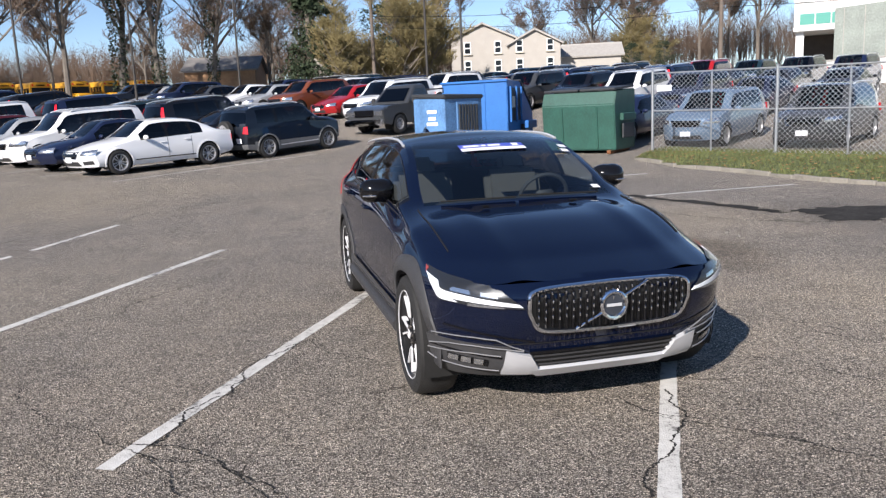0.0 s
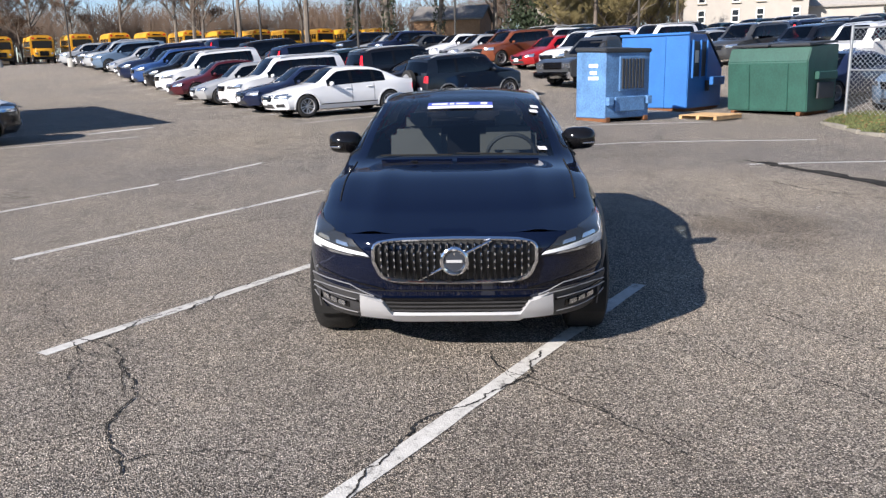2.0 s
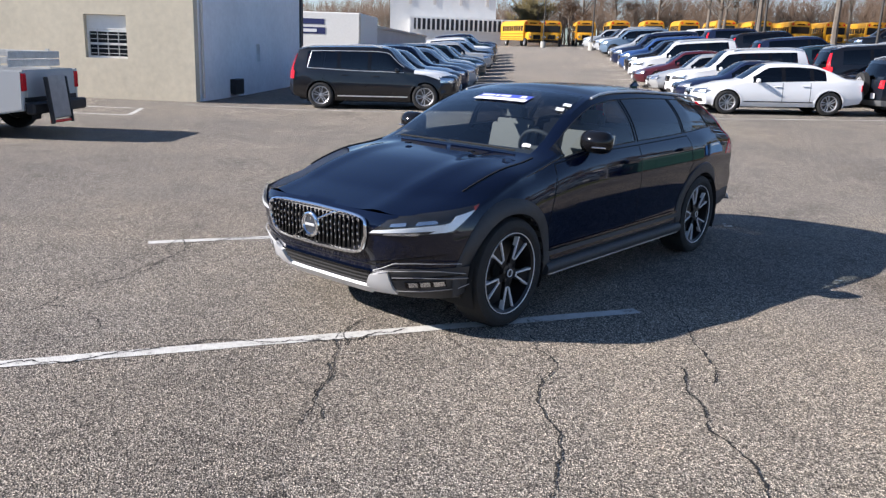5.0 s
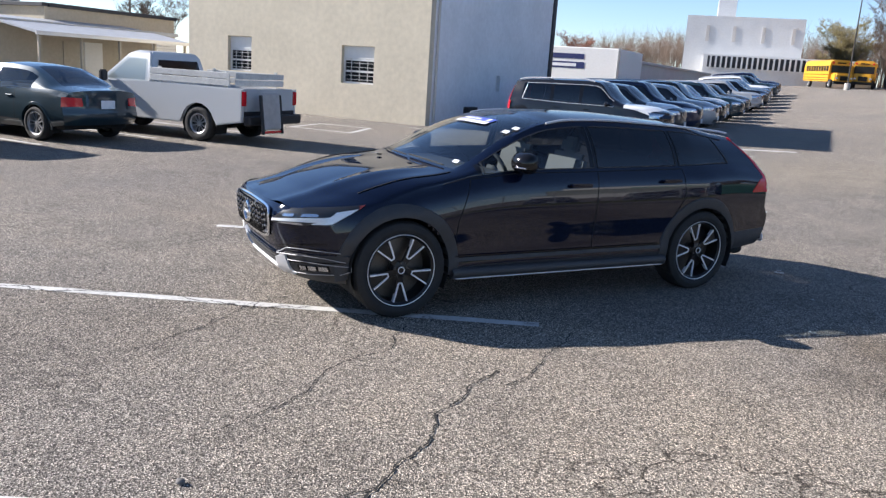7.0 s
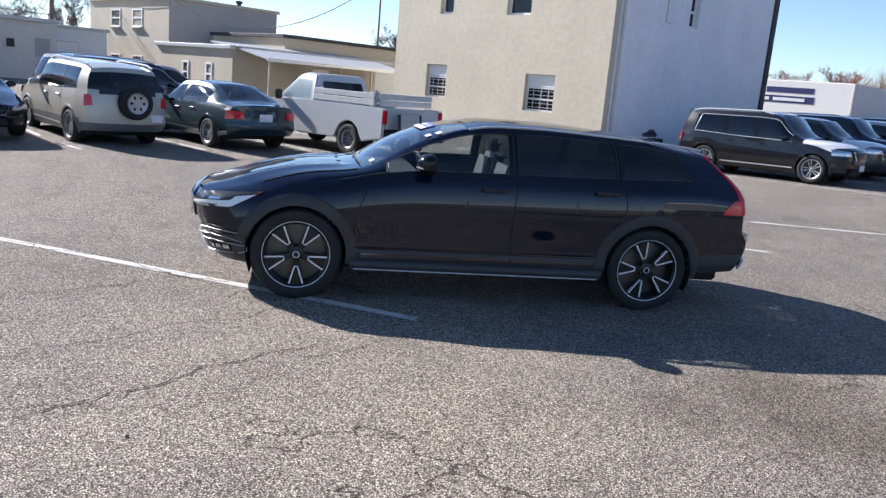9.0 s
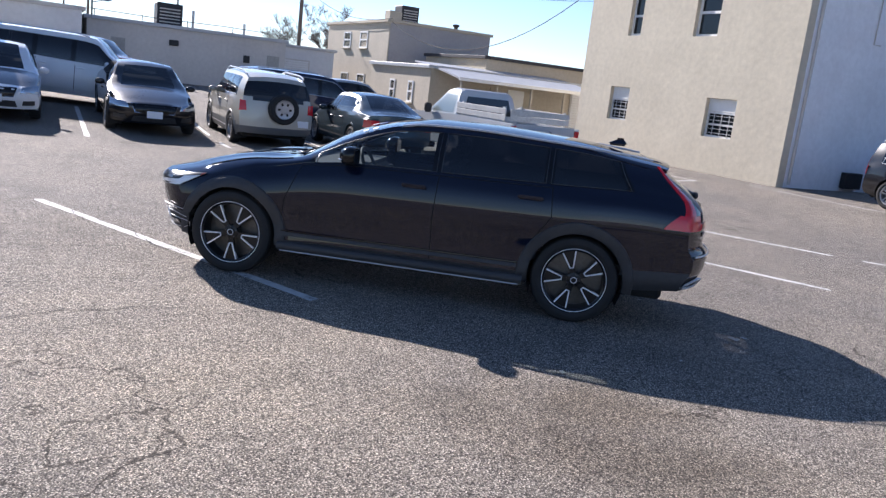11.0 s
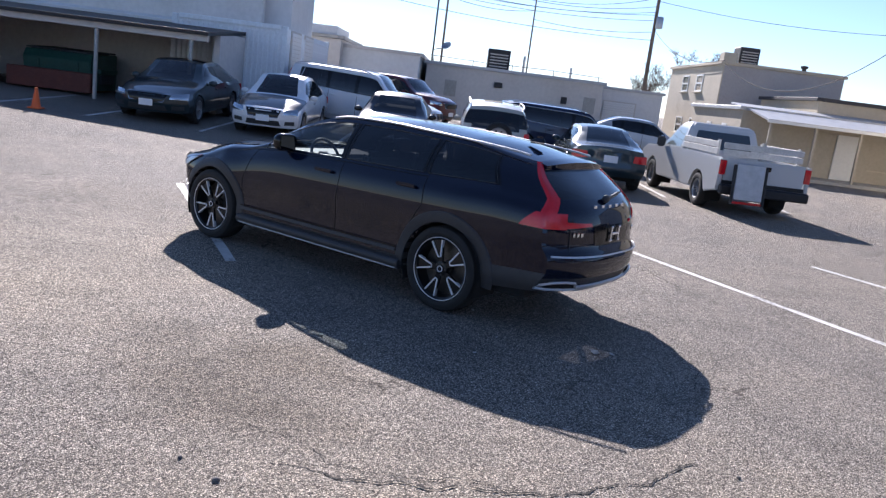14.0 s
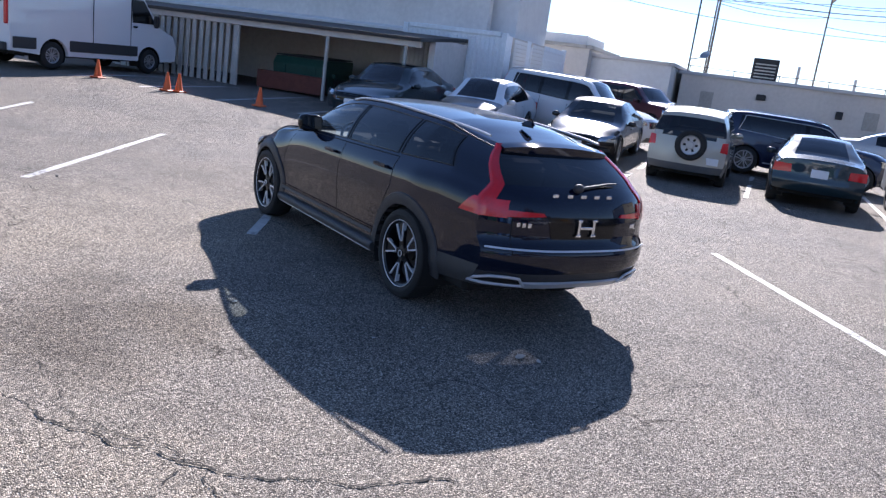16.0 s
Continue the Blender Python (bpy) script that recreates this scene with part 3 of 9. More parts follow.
def line_mat():
    """Worn white road paint, through which the asphalt shows."""
    m = bpy.data.materials.new("road_paint")
    m.use_nodes = True
    nt = m.node_tree
    b = nt.nodes["Principled BSDF"]
    tc = nt.nodes.new("ShaderNodeTexCoord")
    n = nt.nodes.new("ShaderNodeTexNoise")
    n.inputs["Scale"].default_value, n.inputs["Detail"].default_value, n.inputs["Roughness"].default_value = 14, 8, 0.75
    nt.links.new(tc.outputs["Object"], n.inputs["Vector"])
    r = nt.nodes.new("ShaderNodeValToRGB")
    r.color_ramp.elements[0].position, r.color_ramp.elements[0].color = 0.36, (0.13, 0.125, 0.12, 1)
    r.color_ramp.elements[1].position, r.color_ramp.elements[1].color = 0.46, (0.50, 0.49, 0.46, 1)
    e = r.color_ramp.elements.new(0.7)
    e.color = (0.62, 0.61, 0.58, 1)
    big = nt.nodes.new("ShaderNodeTexNoise")
    big.inputs["Scale"].default_value, big.inputs["Detail"].default_value = 1.3, 3
    nt.links.new(tc.outputs["Object"], big.inputs["Vector"])
    wear = nt.nodes.new("ShaderNodeMath")
    wear.operation = "MULTIPLY_ADD"
    nt.links.new(big.outputs["Fac"], wear.inputs[0])
    wear.inputs[1].default_value = 0.55
    sub = nt.nodes.new("ShaderNodeMath")
    sub.operation = "SUBTRACT"
    nt.links.new(n.outputs["Fac"], sub.inputs[0])
    sub.inputs[1].default_value = 0.26
    nt.links.new(sub.outputs[0], wear.inputs[2])
    nt.links.new(wear.outputs[0], r.inputs[0])
    nt.links.new(r.outputs[0], b.inputs["Base Color"])
    b.inputs["Roughness"].default_value = 0.7
    v = nt.nodes.new("ShaderNodeTexVoronoi")
    v.inputs["Scale"].default_value = 95
    nt.links.new(tc.outputs["Object"], v.inputs["Vector"])
    bp = nt.nodes.new("ShaderNodeBump")
    bp.inputs["Strength"].default_value, bp.inputs["Distance"].default_value = 0.4, 0.005
    nt.links.new(v.outputs["Distance"], bp.inputs["Height"])
    nt.links.new(bp.outputs[0], b.inputs["Normal"])
    return m


M_ASPHALT = asphalt_mat()
M_LINE = line_mat()
M_CRACK = mat("crack_dark", (0.014, 0.013, 0.012), rough=0.95, var=0.4, scale=6)
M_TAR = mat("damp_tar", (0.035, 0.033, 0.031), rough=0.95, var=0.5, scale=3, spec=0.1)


def build_ground():
    xs = sorted({*[round(-36 + k, 2) for k in range(73)], *[-120 + 6 * k for k in range(41)], -900, -400, -200, 200, 400, 900})
    ys = sorted({*[round(-30 + k, 2) for k in range(91)], *[-120 + 6 * k for k in range(41)], -900, -400, -200, 200, 400, 900})
    verts = [(x, y, gz(x, y)) for y in ys for x in xs]
    n = len(xs)
    faces = [(j * n + i, j * n + i + 1, (j + 1) * n + i + 1, (j + 1) * n + i) for j in range(len(ys) - 1) for i in range(n - 1)]
    ob = new("ground", mesh_of("ground", verts, faces, M_ASPHALT, angle=80))
    return tagged(ob, "weathered grey asphalt of a car park", "ground", kind="structure")


ground = build_ground()
LINES = thing("road_marking", "worn white parking bay lines on asphalt", "marking", kind="structure")


def line(x0, y0, x1, y1, w=0.1):
    """A painted bay line, slightly uneven along its edges, on the ground."""
    bm = bmesh.new()
    d = Vector((x1 - x0, y1 - y0))
    n = max(2, int(d.length / 0.12))
    nx = Vector((-d.y, d.x)).normalized()
    rows = []
    for k in range(n + 1):
        t = k / n
        px, py = x0 + d.x * t, y0 + d.y * t
        row = []
        for s in (-1, 1):
            j = noise.noise(Vector((px * 3.1, py * 3.1, s * 5))) * 0.012
            gx, gy = px + nx.x * (w / 2 + j) * s, py + nx.y * (w / 2 + j) * s
            row.append(bm.verts.new((gx, gy, gz(gx, gy) + 0.004)))
        rows.append(row)
    for a, b in zip(rows, rows[1:]):
        bm.faces.new((a[0], a[1], b[1], b[0]))
    return part("line", bm, M_LINE, LINES)


def lot_line(p0, q0, p1, q1, w=0.1):
    a, b = L(p0, q0), L(p1, q1)
    return line(a.x, a.y, b.x, b.y, w)


def crack(pts, width=0.014, seed=0, material=None, jag=0.05, name="crack"):
    """A meandering crack: a thin dark strip of uneven width, laid along rough points."""
    rnd = random.Random(seed)
    fine = [Vector((*p, 0)) for p in pts]
    for lev in range(6):
        nxt = [fine[0]]
        for a, b in zip(fine, fine[1:]):
            d = b - a
            off = Vector((-d.y, d.x, 0)) * rnd.uniform(-1, 1) * (0.30, 0.26, 0.28, 0.36, 0.42, 0.45)[lev] * min(1, jag / 0.04)
            if d.length > 0.022:
                nxt.append((a + b) / 2 + off * 0.5)
            nxt.append(b)
        fine = nxt
    bm = bmesh.new()
    rows = []
    for i, p in enumerate(fine):
        d = (fine[min(i + 1, len(fine) - 1)] - fine[max(i - 1, 0)]).normalized()
        nx = Vector((-d.y, d.x, 0))
        wd = width * rnd.uniform(0.2, 1.25) * (0.3 if i in (0, len(fine) - 1) else 1)
        rows.append([bm.verts.new((p.x + nx.x * wd * s / 2, p.y + nx.y * wd * s / 2, gz(p.x, p.y) + 0.006)) for s in (-1, 1)])
    for a, b in zip(rows, rows[1:]):
        bm.faces.new((a[0], a[1], b[1], b[0]))
    return part(name, bm, material or M_CRACK, CRACKS)


CRACKS = thing("crack_network", "dark meandering cracks in old asphalt", "cracks", kind="structure")


# ---------------------------------------------------------------- the estate car in the middle
HERO = dict(
    y0=-2.32, y1=2.60, step=0.04, rows=(18, 8, 14), ridge=(0.014, 0.46, 0.075, -1.02), wheels=(-1.4705, 1.4705), hub_z=0.355, arch=0.395, sharp=30,
    side=((0, 0.95), (0.12, 0.984), (0.22, 0.972), (0.34, 0.976), (0.50, 0.992), (0.64, 1.0), (0.72, 0.994), (0.86, 0.975), (1.0, None)),
    front_reach=1.0, rear_reach=1.2, fs=(0.35, 4.2), rs=(0.25, 3.0), bow=(-1.1, -0.05, 0.13), bow_z=0.98,
    zb=((-2.32, 0.25), (-1.9, 0.24), (-1.0, 0.27), (1.0, 0.28), (1.9, 0.31), (2.6, 0.36)),
    w=((-2.32, 0.845), (-2.1, 0.885), (-1.85, 0.912), (-1.47, 0.922), (-0.9, 0.897), (0, 0.90), (1.0, 0.90), (1.47, 0.90), (2.0, 0.865), (2.6, 0.81)),
    zs=((-2.32, 0.745), (-2.0, 0.80), (-1.47, 0.90), (-1.1, 0.965), (-0.85, 1.02), (-0.5, 1.062), (0, 1.078), (1.0, 1.10), (2.0, 1.12), (2.6, 1.08)),
    ws=((-2.32, 0.815), (-1.9, 0.85), (-1.47, 0.85), (-0.9, 0.81), (-0.5, 0.815), (0, 0.825), (1.0, 0.81), (1.8, 0.755), (2.6, 0.69)),
    ze=((-2.32, 0.775), (-2.1, 0.845), (-1.8, 0.925), (-1.47, 0.985), (-1.1, 1.025), (-0.95, 1.055), (-0.8, 1.115), (-0.585, 1.228), (-0.35, 1.335), (-0.117, 1.412), (0.15, 1.442),
        (0.5, 1.448), (1.0, 1.432), (1.7, 1.395), (2.2, 1.355), (2.6, 1.325)),
    wr=((-2.32, 0.68), (-1.8, 0.715), (-1.47, 0.72), (-1.0, 0.71), (-0.8, 0.695), (-0.5, 0.65), (-0.1, 0.60), (0.3, 0.583), (1.0, 0.57), (1.8, 0.54), (2.6, 0.515)),
    zc=((-2.32, 0.79), (-2.15, 0.86), (-1.886, 0.935), (-1.53, 1.005), (-1.1, 1.045), (-0.99, 1.06), (-0.8, 1.145), (-0.585, 1.258), (-0.35, 1.37), (-0.117, 1.447), (0.15, 1.488),
        (0.6, 1.492), (1.28, 1.462), (1.8, 1.43), (2.2, 1.395), (2.6, 1.36)),
    nose=((0.24, -2.13), (0.32, -2.21), (0.45, -2.26), (0.6, -2.315), (0.7, -2.325), (0.78, -2.285), (0.86, -2.17)),
    tail=((0.30, 2.44), (0.42, 2.54), (0.58, 2.60), (0.66, 2.595), (0.70, 2.55), (0.85, 2.54), (1.0, 2.50), (1.08, 2.43), (1.34, 2.09), (1.38, 2.06)),
)


M_SEAL = mat("window_seal", (0.010, 0.010, 0.011), rough=0.4)


def hero_tags(kind, row, side, x, y, z, yb):
    if kind == "glass" and row <= 6:
        for nm, a, b in (("front_window", -0.80, 0.22), ("rear_window", 0.30, 1.12), ("quarter_window", 1.20, 2.02)):
            if a < yb < b:
                return f"{nm}/{side}"
        if -0.85 < yb < 2.1:
            return f"pillar_trim/{side}{int(yb > -0.5) + int(yb > 0.6) + int(yb > 1.6)}"
    if kind == "top" and row >= 1 and -0.97 < yb < -0.13:
        return "windshield"
    if kind == "top" and row >= 1 and -0.02 < yb < 1.1:
        return "roof_glass"
    if kind == "rear" and 1.07 < z < 1.335 and abs(x) < 0.66:
        return "rear_glass"
    if kind == "front" and z < 0.385:
        return "lower_bumper"
    if kind in ("rear", "side") and yb > 1.95 and z < 0.50:
        return "lower_rear_bumper"
    if kind == "side" and z < 0.36 and -1.0 < y < 1.0:
        return f"sill_cladding/{side}"
    return "body"


def arch_trim(shell, root, wy, side, R0=0.392, R1=0.482):
    """Dark plastic lip round a wheel opening."""
    bm = bmesh.new()
    rows = []
    n = 30
    for k in range(n + 1):
        a = radians(-9 + 198 * k / n)
        flare = 0
        row = []
        for r, lift in ((R0 - 0.004, -0.06), (R0 - 0.004, 0.012), (R0 + 0.02, 0.018), (R1 - 0.008 + flare, 0.012), (R1 + flare, 0.002)):
            y, z = wy + math.cos(a) * r, 0.355 + math.sin(a) * r
            row.append(bm.verts.new((side * (shell.flank(y, max(z, 0.26)) + lift), y, z)))
        rows.append(row)
    for a, b in zip(rows, rows[1:]):
        for k in range(4):
            bm.faces.new((a[k], a[k + 1], b[k + 1], b[k]))
    return part("wheel_arch_trim", bm, M_PLASTIC, root, "matt dark plastic wheel arch lip", smooth=True)


def wheel_well(root, wy, side, R=0.39, x0=0.55, x1=0.9, hub_z=0.355, n=16):
    bm = bmesh.new()
    rows = []
    for k in range(n + 1):
        a = radians(-25 + 230 * k / n)
        rows.append([bm.verts.new((side * xx, wy + math.cos(a) * R, hub_z + math.sin(a) * R)) for xx in (x0, x1)])
    for a, b in zip(rows, rows[1:]):
        bm.faces.new((a[0], a[1], b[1], b[0]))
    c = bm.verts.new((side * x0, wy, hub_z))
    for a, b in zip(rows, rows[1:]):
        bm.faces.new((a[0], b[0], c))
    return part("wheel_well", bm, M_UNDER, root, smooth=True)


def seat(root, x, y, w=0.48, material=None):
    material = material or M_SEAT
    bm = box((x, y, 0.62), (w, 0.5, 0.16), 0.05, 2)
    add_box(bm, (x, y + 0.30, 0.88), (w, 0.13, 0.58), pose(0, 0, 0, -14), 0.05, 2)
    add_box(bm, (x, y + 0.38, 1.22), (w * 0.45, 0.09, 0.15), pose(0, 0, 0, -10), 0.035, 2)
    return part("seat", bm, material, root, "light leather seat", smooth=True)


def hero_car():
    root = thing("estate_car", "black estate car with silver skid plates and a windshield sticker", "car")
    sh = Shell(HERO)
    M_STRIPE = mat("sticker_blue", (0.06, 0.09, 0.42), rough=0.4, var=0.05, scale=10)
    mats = {"body": M_BLACK, "front_window": M_CLEAR, "rear_window": M_PRIVACY, "quarter_window": M_PRIVACY, "pillar_trim": M_TRIM, "windshield": M_WINDSHIELD,
            "roof_glass": M_TRIM, "rear_glass": M_PRIVACY, "lower_bumper": M_PLASTIC, "lower_rear_bumper": M_PLASTIC, "sill_cladding": M_PLASTIC}
    sh.build(root, mats, hero_tags)
    shared = {}
    for wy in HERO["wheels"]:
        for side in (1, -1):
            wheel_parts(root, side * (0.80 if wy < 0 else 0.775), wy, 0.355, 0.36, 0.245, 0.262, (5, 0.060), shared, hero=True)
            arch_trim(sh, root, wy, side)
            wheel_well(root, wy, side)
    part("underbody", box((0, 0.1, 0.34), (1.5, 4.2, 0.16), 0.03), M_UNDER, root)
    # cabin
    for x in (-0.38, 0.38):
        seat(root, x, -0.05)
    part("rear_seat", box((0, 1.15, 0.75), (1.3, 0.22, 0.75), 0.06, 2, pose(0, 0, 0, -14)), M_CABIN, root, smooth=True)
    part("dashboard", box((0, -0.78, 0.92), (1.42, 0.72, 0.2), 0.07, 3), M_CABIN, root, smooth=True)
    part("cabin_floor", box((0, 0.4, 0.48), (1.5, 2.9, 0.06)), M_CABIN, root)
    bm = bmesh.new()
    mm = pose(0.38, -0.42, 1.0, -65)
    add_tube(bm, [mm @ Vector((0.185 * math.cos(a), 0.185 * math.sin(a), 0)) for a in (2 * math.pi * k / 28 for k in range(29))], 0.015, 8, False)
    add_box(bm, mm @ Vector((0, 0, -0.02)), (0.34, 0.05, 0.03), mm.to_3x3().to_4x4(), 0.01)
    add_box(bm, mm @ Vector((0, 0, -0.02)), (0.14, 0.13, 0.05), mm.to_3x3().to_4x4(), 0.02)
    part("steering_wheel", bm, M_CABIN, root, smooth=True)
    part("interior_mirror", box((0, -0.33, 1.33), (0.24, 0.03, 0.07), 0.02, 2), M_CABIN, root)

    # --- nose
    F = lambda lift: (lambda x, z: (x, sh.front(x, z) - lift, z))
    out = []
    top, bot = 0.752, 0.532
    for k in range(64):
        a = 2 * math.pi * k / 64
        c, s = math.cos(a), math.sin(a)
        ex = 0.25
        u, v = math.copysign(abs(c) ** ex, c), math.copysign(abs(s) ** ex, s)
        wid = 0.445 - 0.045 * max(0, -v)
        z = (top + bot) / 2 + v * (top - bot) / 2 + 0.012 * (1 - u * u) * (1 if v > 0 else -1)
        out.append((u * wid, z))
    bm = bmesh.new()
    ring = [Vector((x, sh.front(x, z) - 0.014, z)) for x, z in out]
    add_tube(bm, ring + [ring[0]], 0.0125, 8, False)
    part("grille_frame", bm, M_CHROME, root, "chrome grille surround", smooth=True)
    bm = bmesh.new()
    c = bm.verts.new((0, sh.front(0, 0.64) - 0.006, 0.64))
    vs = [bm.verts.new((x, sh.front(x, z) - 0.006, z)) for x, z in out]
    mids = [bm.verts.new((x * 0.5, sh.front(x * 0.5, 0.64 + (z - 0.64) * 0.5) - 0.006, 0.64 + (z - 0.64) * 0.5)) for x, z in out]
    for k in range(64):
        bm.faces.new((vs[k], vs[(k + 1) % 64], mids[(k + 1) % 64], mids[k]))
        bm.faces.new((mids[k], mids[(k + 1) % 64], c))
    part("grille_backing", bm, mat("grille_black", (0.004, 0.004, 0.004), rough=0.5), root)
    stud = None
    for k in range(-11, 12):
        x = k * 0.0365
        h0, h1 = 0.545 + 0.10 * (abs(x) / 0.42) ** 8, 0.748
        bm = box((x, sh.front(x, 0.645) - 0.012, (h0 + h1) / 2), (0.013, 0.02, h1 - h0), 0.003)
        part("grille_bar", bm, M_TRIM, root)
        for i in range(5):
            z = 0.565 + i * 0.04 + (0.01 if k % 2 else 0)
            at = Matrix.Translation((x, sh.front(x, z) - 0.024, z))
            if stud is None:
                stud = part("grille_stud", box((0, 0, 0), (0.008, 0.012, 0.018), 0.002), M_CHROME, root, "small chrome stud", m=at)
            else:
                attach("grille_stud", stud.data, root, m=at)
    yb = sh.front(0, 0.645)
    bm = bmesh.new()
    add_tube(bm, [(0.068 * math.cos(a), yb - 0.03, 0.648 + 0.068 * math.sin(a)) for a in (2 * math.pi * k / 32 for k in range(33))], 0.013, 8, False)
    part("badge_ring", bm, M_CHROME, root, "chrome ring badge", smooth=True)
    bm = lathe([(0.062, 0), (0.062, 0.008), (0, 0.012)], 24, "z")
    bmesh.ops.transform(bm, matrix=pose(0, yb - 0.022, 0.648, 90), verts=bm.verts)
    part("badge_disc", bm, mat("badge_dark", (0.03, 0.035, 0.045), rough=0.2, coat=0.5), root)
    part("badge_bar", box((0, yb - 0.037, 0.648), (0.085, 0.004, 0.016), 0.001), M_SILVER, root)
    for x0, z0, x1, z1 in ((-0.20, 0.535, -0.06, 0.61), (0.06, 0.69, 0.20, 0.755)):
        part("grille_diagonal", tube([(x0, sh.front(x0, z0) - 0.026, z0), (x1, sh.front(x1, z1) - 0.03, z1)], 0.0075, 6), M_CHROME, root, "slim chrome diagonal bar")
    for sd in (1, -1):
        S = lambda lift, sd=sd: (lambda x, z: (sd * x, sh.front(x, z) - lift, z))
        # the lamp wraps round the front corner: u < 0 on the front, u > 0 back along the fender

        def lamp(lift, sd=sd):
            def at(u, z):
                yb = HERO["y0"] + max(u, 0)
                sec = sh.section(yb)
                xe = float(np.interp(z, [p[1] for p in sec[:27]], [p[0] for p in sec[:27]]))
                x = xe + min(u, 0)
                k = min(max(0.5 + u / 0.3, 0.15), 0.9)
                return (sd * (x + lift * k), sh.warp(x, yb, z) - lift * (1 - k * 0.7), z + lift * 0.25)
            return at

        lens = quad_rows(((-0.37, 0.655), (0.05, 0.684), (0.31, 0.826), (-0.24, 0.752)), 16, 6)
        head = patch(lamp(0.008), lens, mat("lamp_bowl", (0.03, 0.031, 0.034), rough=0.28, metal=0.3), "headlight", root, "clear headlight with a bright T-shaped light guide")
        patch(lamp(0.016), quad_rows(((-0.355, 0.664), (0.0, 0.700), (0.17, 0.760), (-0.33, 0.682)), 14, 2), M_LED, "light_guide", head, depth=0.004)
        patch(lamp(0.016), quad_rows(((-0.06, 0.680), (0.05, 0.692), (0.25, 0.796), (0.09, 0.772)), 8, 4), M_LED, "reflector", head, depth=0.004)
        patch(lamp(0.016), quad_rows(((-0.27, 0.660), (-0.10, 0.668), (-0.10, 0.684), (-0.26, 0.671)), 6, 1), M_LAMPIN, "lower_reflector", head, depth=0.003)
        patch(lamp(0.014), quad_rows(((-0.23, 0.712), (-0.15, 0.722), (-0.15, 0.742), (-0.22, 0.732)), 3, 2), M_LAMPIN, "projector", head, depth=0.004)
        patch(lamp(0.014), quad_rows(((-0.11, 0.726), (-0.03, 0.737), (-0.02, 0.757), (-0.10, 0.748)), 3, 2), M_LAMPIN, "projector", head, depth=0.004)
        patch(lamp(0.016), quad_rows(((0.25, 0.792), (0.265, 0.800), (0.305, 0.824), (0.26, 0.815)), 3, 2), mat("amber_lens", (0.30, 0.05, 0.04), rough=0.2, coat=0.4), "side_marker", head, depth=0.003)
        patch(lamp(0.024), lens, M_LENS, "lens", head)
        # lower corner: plastic insert, fog lamp, bright line
        patch(S(0.012), quad_rows(((0.56, 0.285), (0.86, 0.33), (0.885, 0.47), (0.52, 0.44)), 8, 5), M_PLASTIC, "fog_lamp_surround", root, depth=0.02)
        patch(S(0.022), quad_rows(((0.56, 0.375), (0.87, 0.415), (0.87, 0.422), (0.56, 0.384)), 8, 1), M_TRIM, "bumper_strip", root, depth=0.006)
        fog = patch(S(0.016), quad_rows(((0.62, 0.325), (0.80, 0.345), (0.80, 0.385), (0.62, 0.365)), 6, 2), M_TRIM, "fog_lamp", root, depth=0.006)
        # bright outlines of the corner intake
        for run in (((0.46, 0.430), (0.52, 0.452), (0.60, 0.492), (0.70, 0.500), (0.80, 0.497), (0.87, 0.492)), ((0.46, 0.424), (0.56, 0.438), (0.70, 0.450), (0.80, 0.446), (0.875, 0.425)), ((0.57, 0.395), (0.70, 0.405), (0.88, 0.395)),
                    ((0.57, 0.305), (0.72, 0.315), (0.84, 0.330), (0.885, 0.36), (0.89, 0.395))):
            bm = bmesh.new()
            pts = []
            for (xa, za), (xb, zb) in zip(run, run[1:]):
                pts += [(xa + (xb - xa) * i / 4, za + (zb - za) * i / 4) for i in range(4)]
            pts.append(run[-1])
            add_tube(bm, [(sd * x, sh.front(x, z) - 0.032, z) for x, z in pts], 0.0034, 6)
            part("bumper_trim", bm, M_WHEEL, root, "slim bright bumper trim", smooth=True)
        for i in range(3):
            x = 0.645 + i * 0.055
            patch(S(0.024), quad_rows(((x, 0.337 + i * 0.005), (x + 0.042, 0.342 + i * 0.005), (x + 0.042, 0.372 + i * 0.005), (x, 0.368 + i * 0.005)), 1, 1), M_LAMPIN, "fog_lens", fog, depth=0.004)
        # bumper crease
        patch(S(0.004), quad_rows(((0.40, 0.462), (0.82, 0.545), (0.82, 0.556), (0.40, 0.472)), 8, 1), M_TRIM, "bumper_crease", root, depth=0.005)
        patch(S(0.03), quad_rows(((0.34, 0.262), (0.555, 0.275), (0.545, 0.425), (0.415, 0.385)), 5, 4), M_SILVER, "skid_plate_end", root, "satin silver skid plate", depth=0.03)
    patch(F(0.03), quad_rows(((-0.36, 0.245), (0.36, 0.245), (0.42, 0.30), (-0.42, 0.30)), 14, 2), M_SILVER, "skid_plate", root, "satin silver skid plate", depth=0.03)
    patch(F(0.006), quad_rows(((-0.42, 0.30), (0.42, 0.30), (0.40, 0.395), (-0.40, 0.395)), 10, 2), mat("intake_black", (0.006, 0.006, 0.006), rough=0.6), "lower_intake", root)
    for z in (0.325, 0.352, 0.378):
        patch(F(0.014), quad_rows(((-0.40, z), (0.40, z), (0.40, z + 0.007), (-0.40, z + 0.007)), 8, 1), M_PLASTIC, "intake_slat", root, depth=0.006)
    patch(F(0.016), quad_rows(((-0.42, 0.397), (0.42, 0.397), (0.42, 0.41), (-0.42, 0.41)), 10, 1), M_TRIM, "intake_edge", root, depth=0.008)
    patch(F(0.003), quad_rows(((-0.60, 0.455), (0.60, 0.455), (0.60, 0.462), (-0.60, 0.462)), 12, 1), M_GAP, "bumper_gap", root)

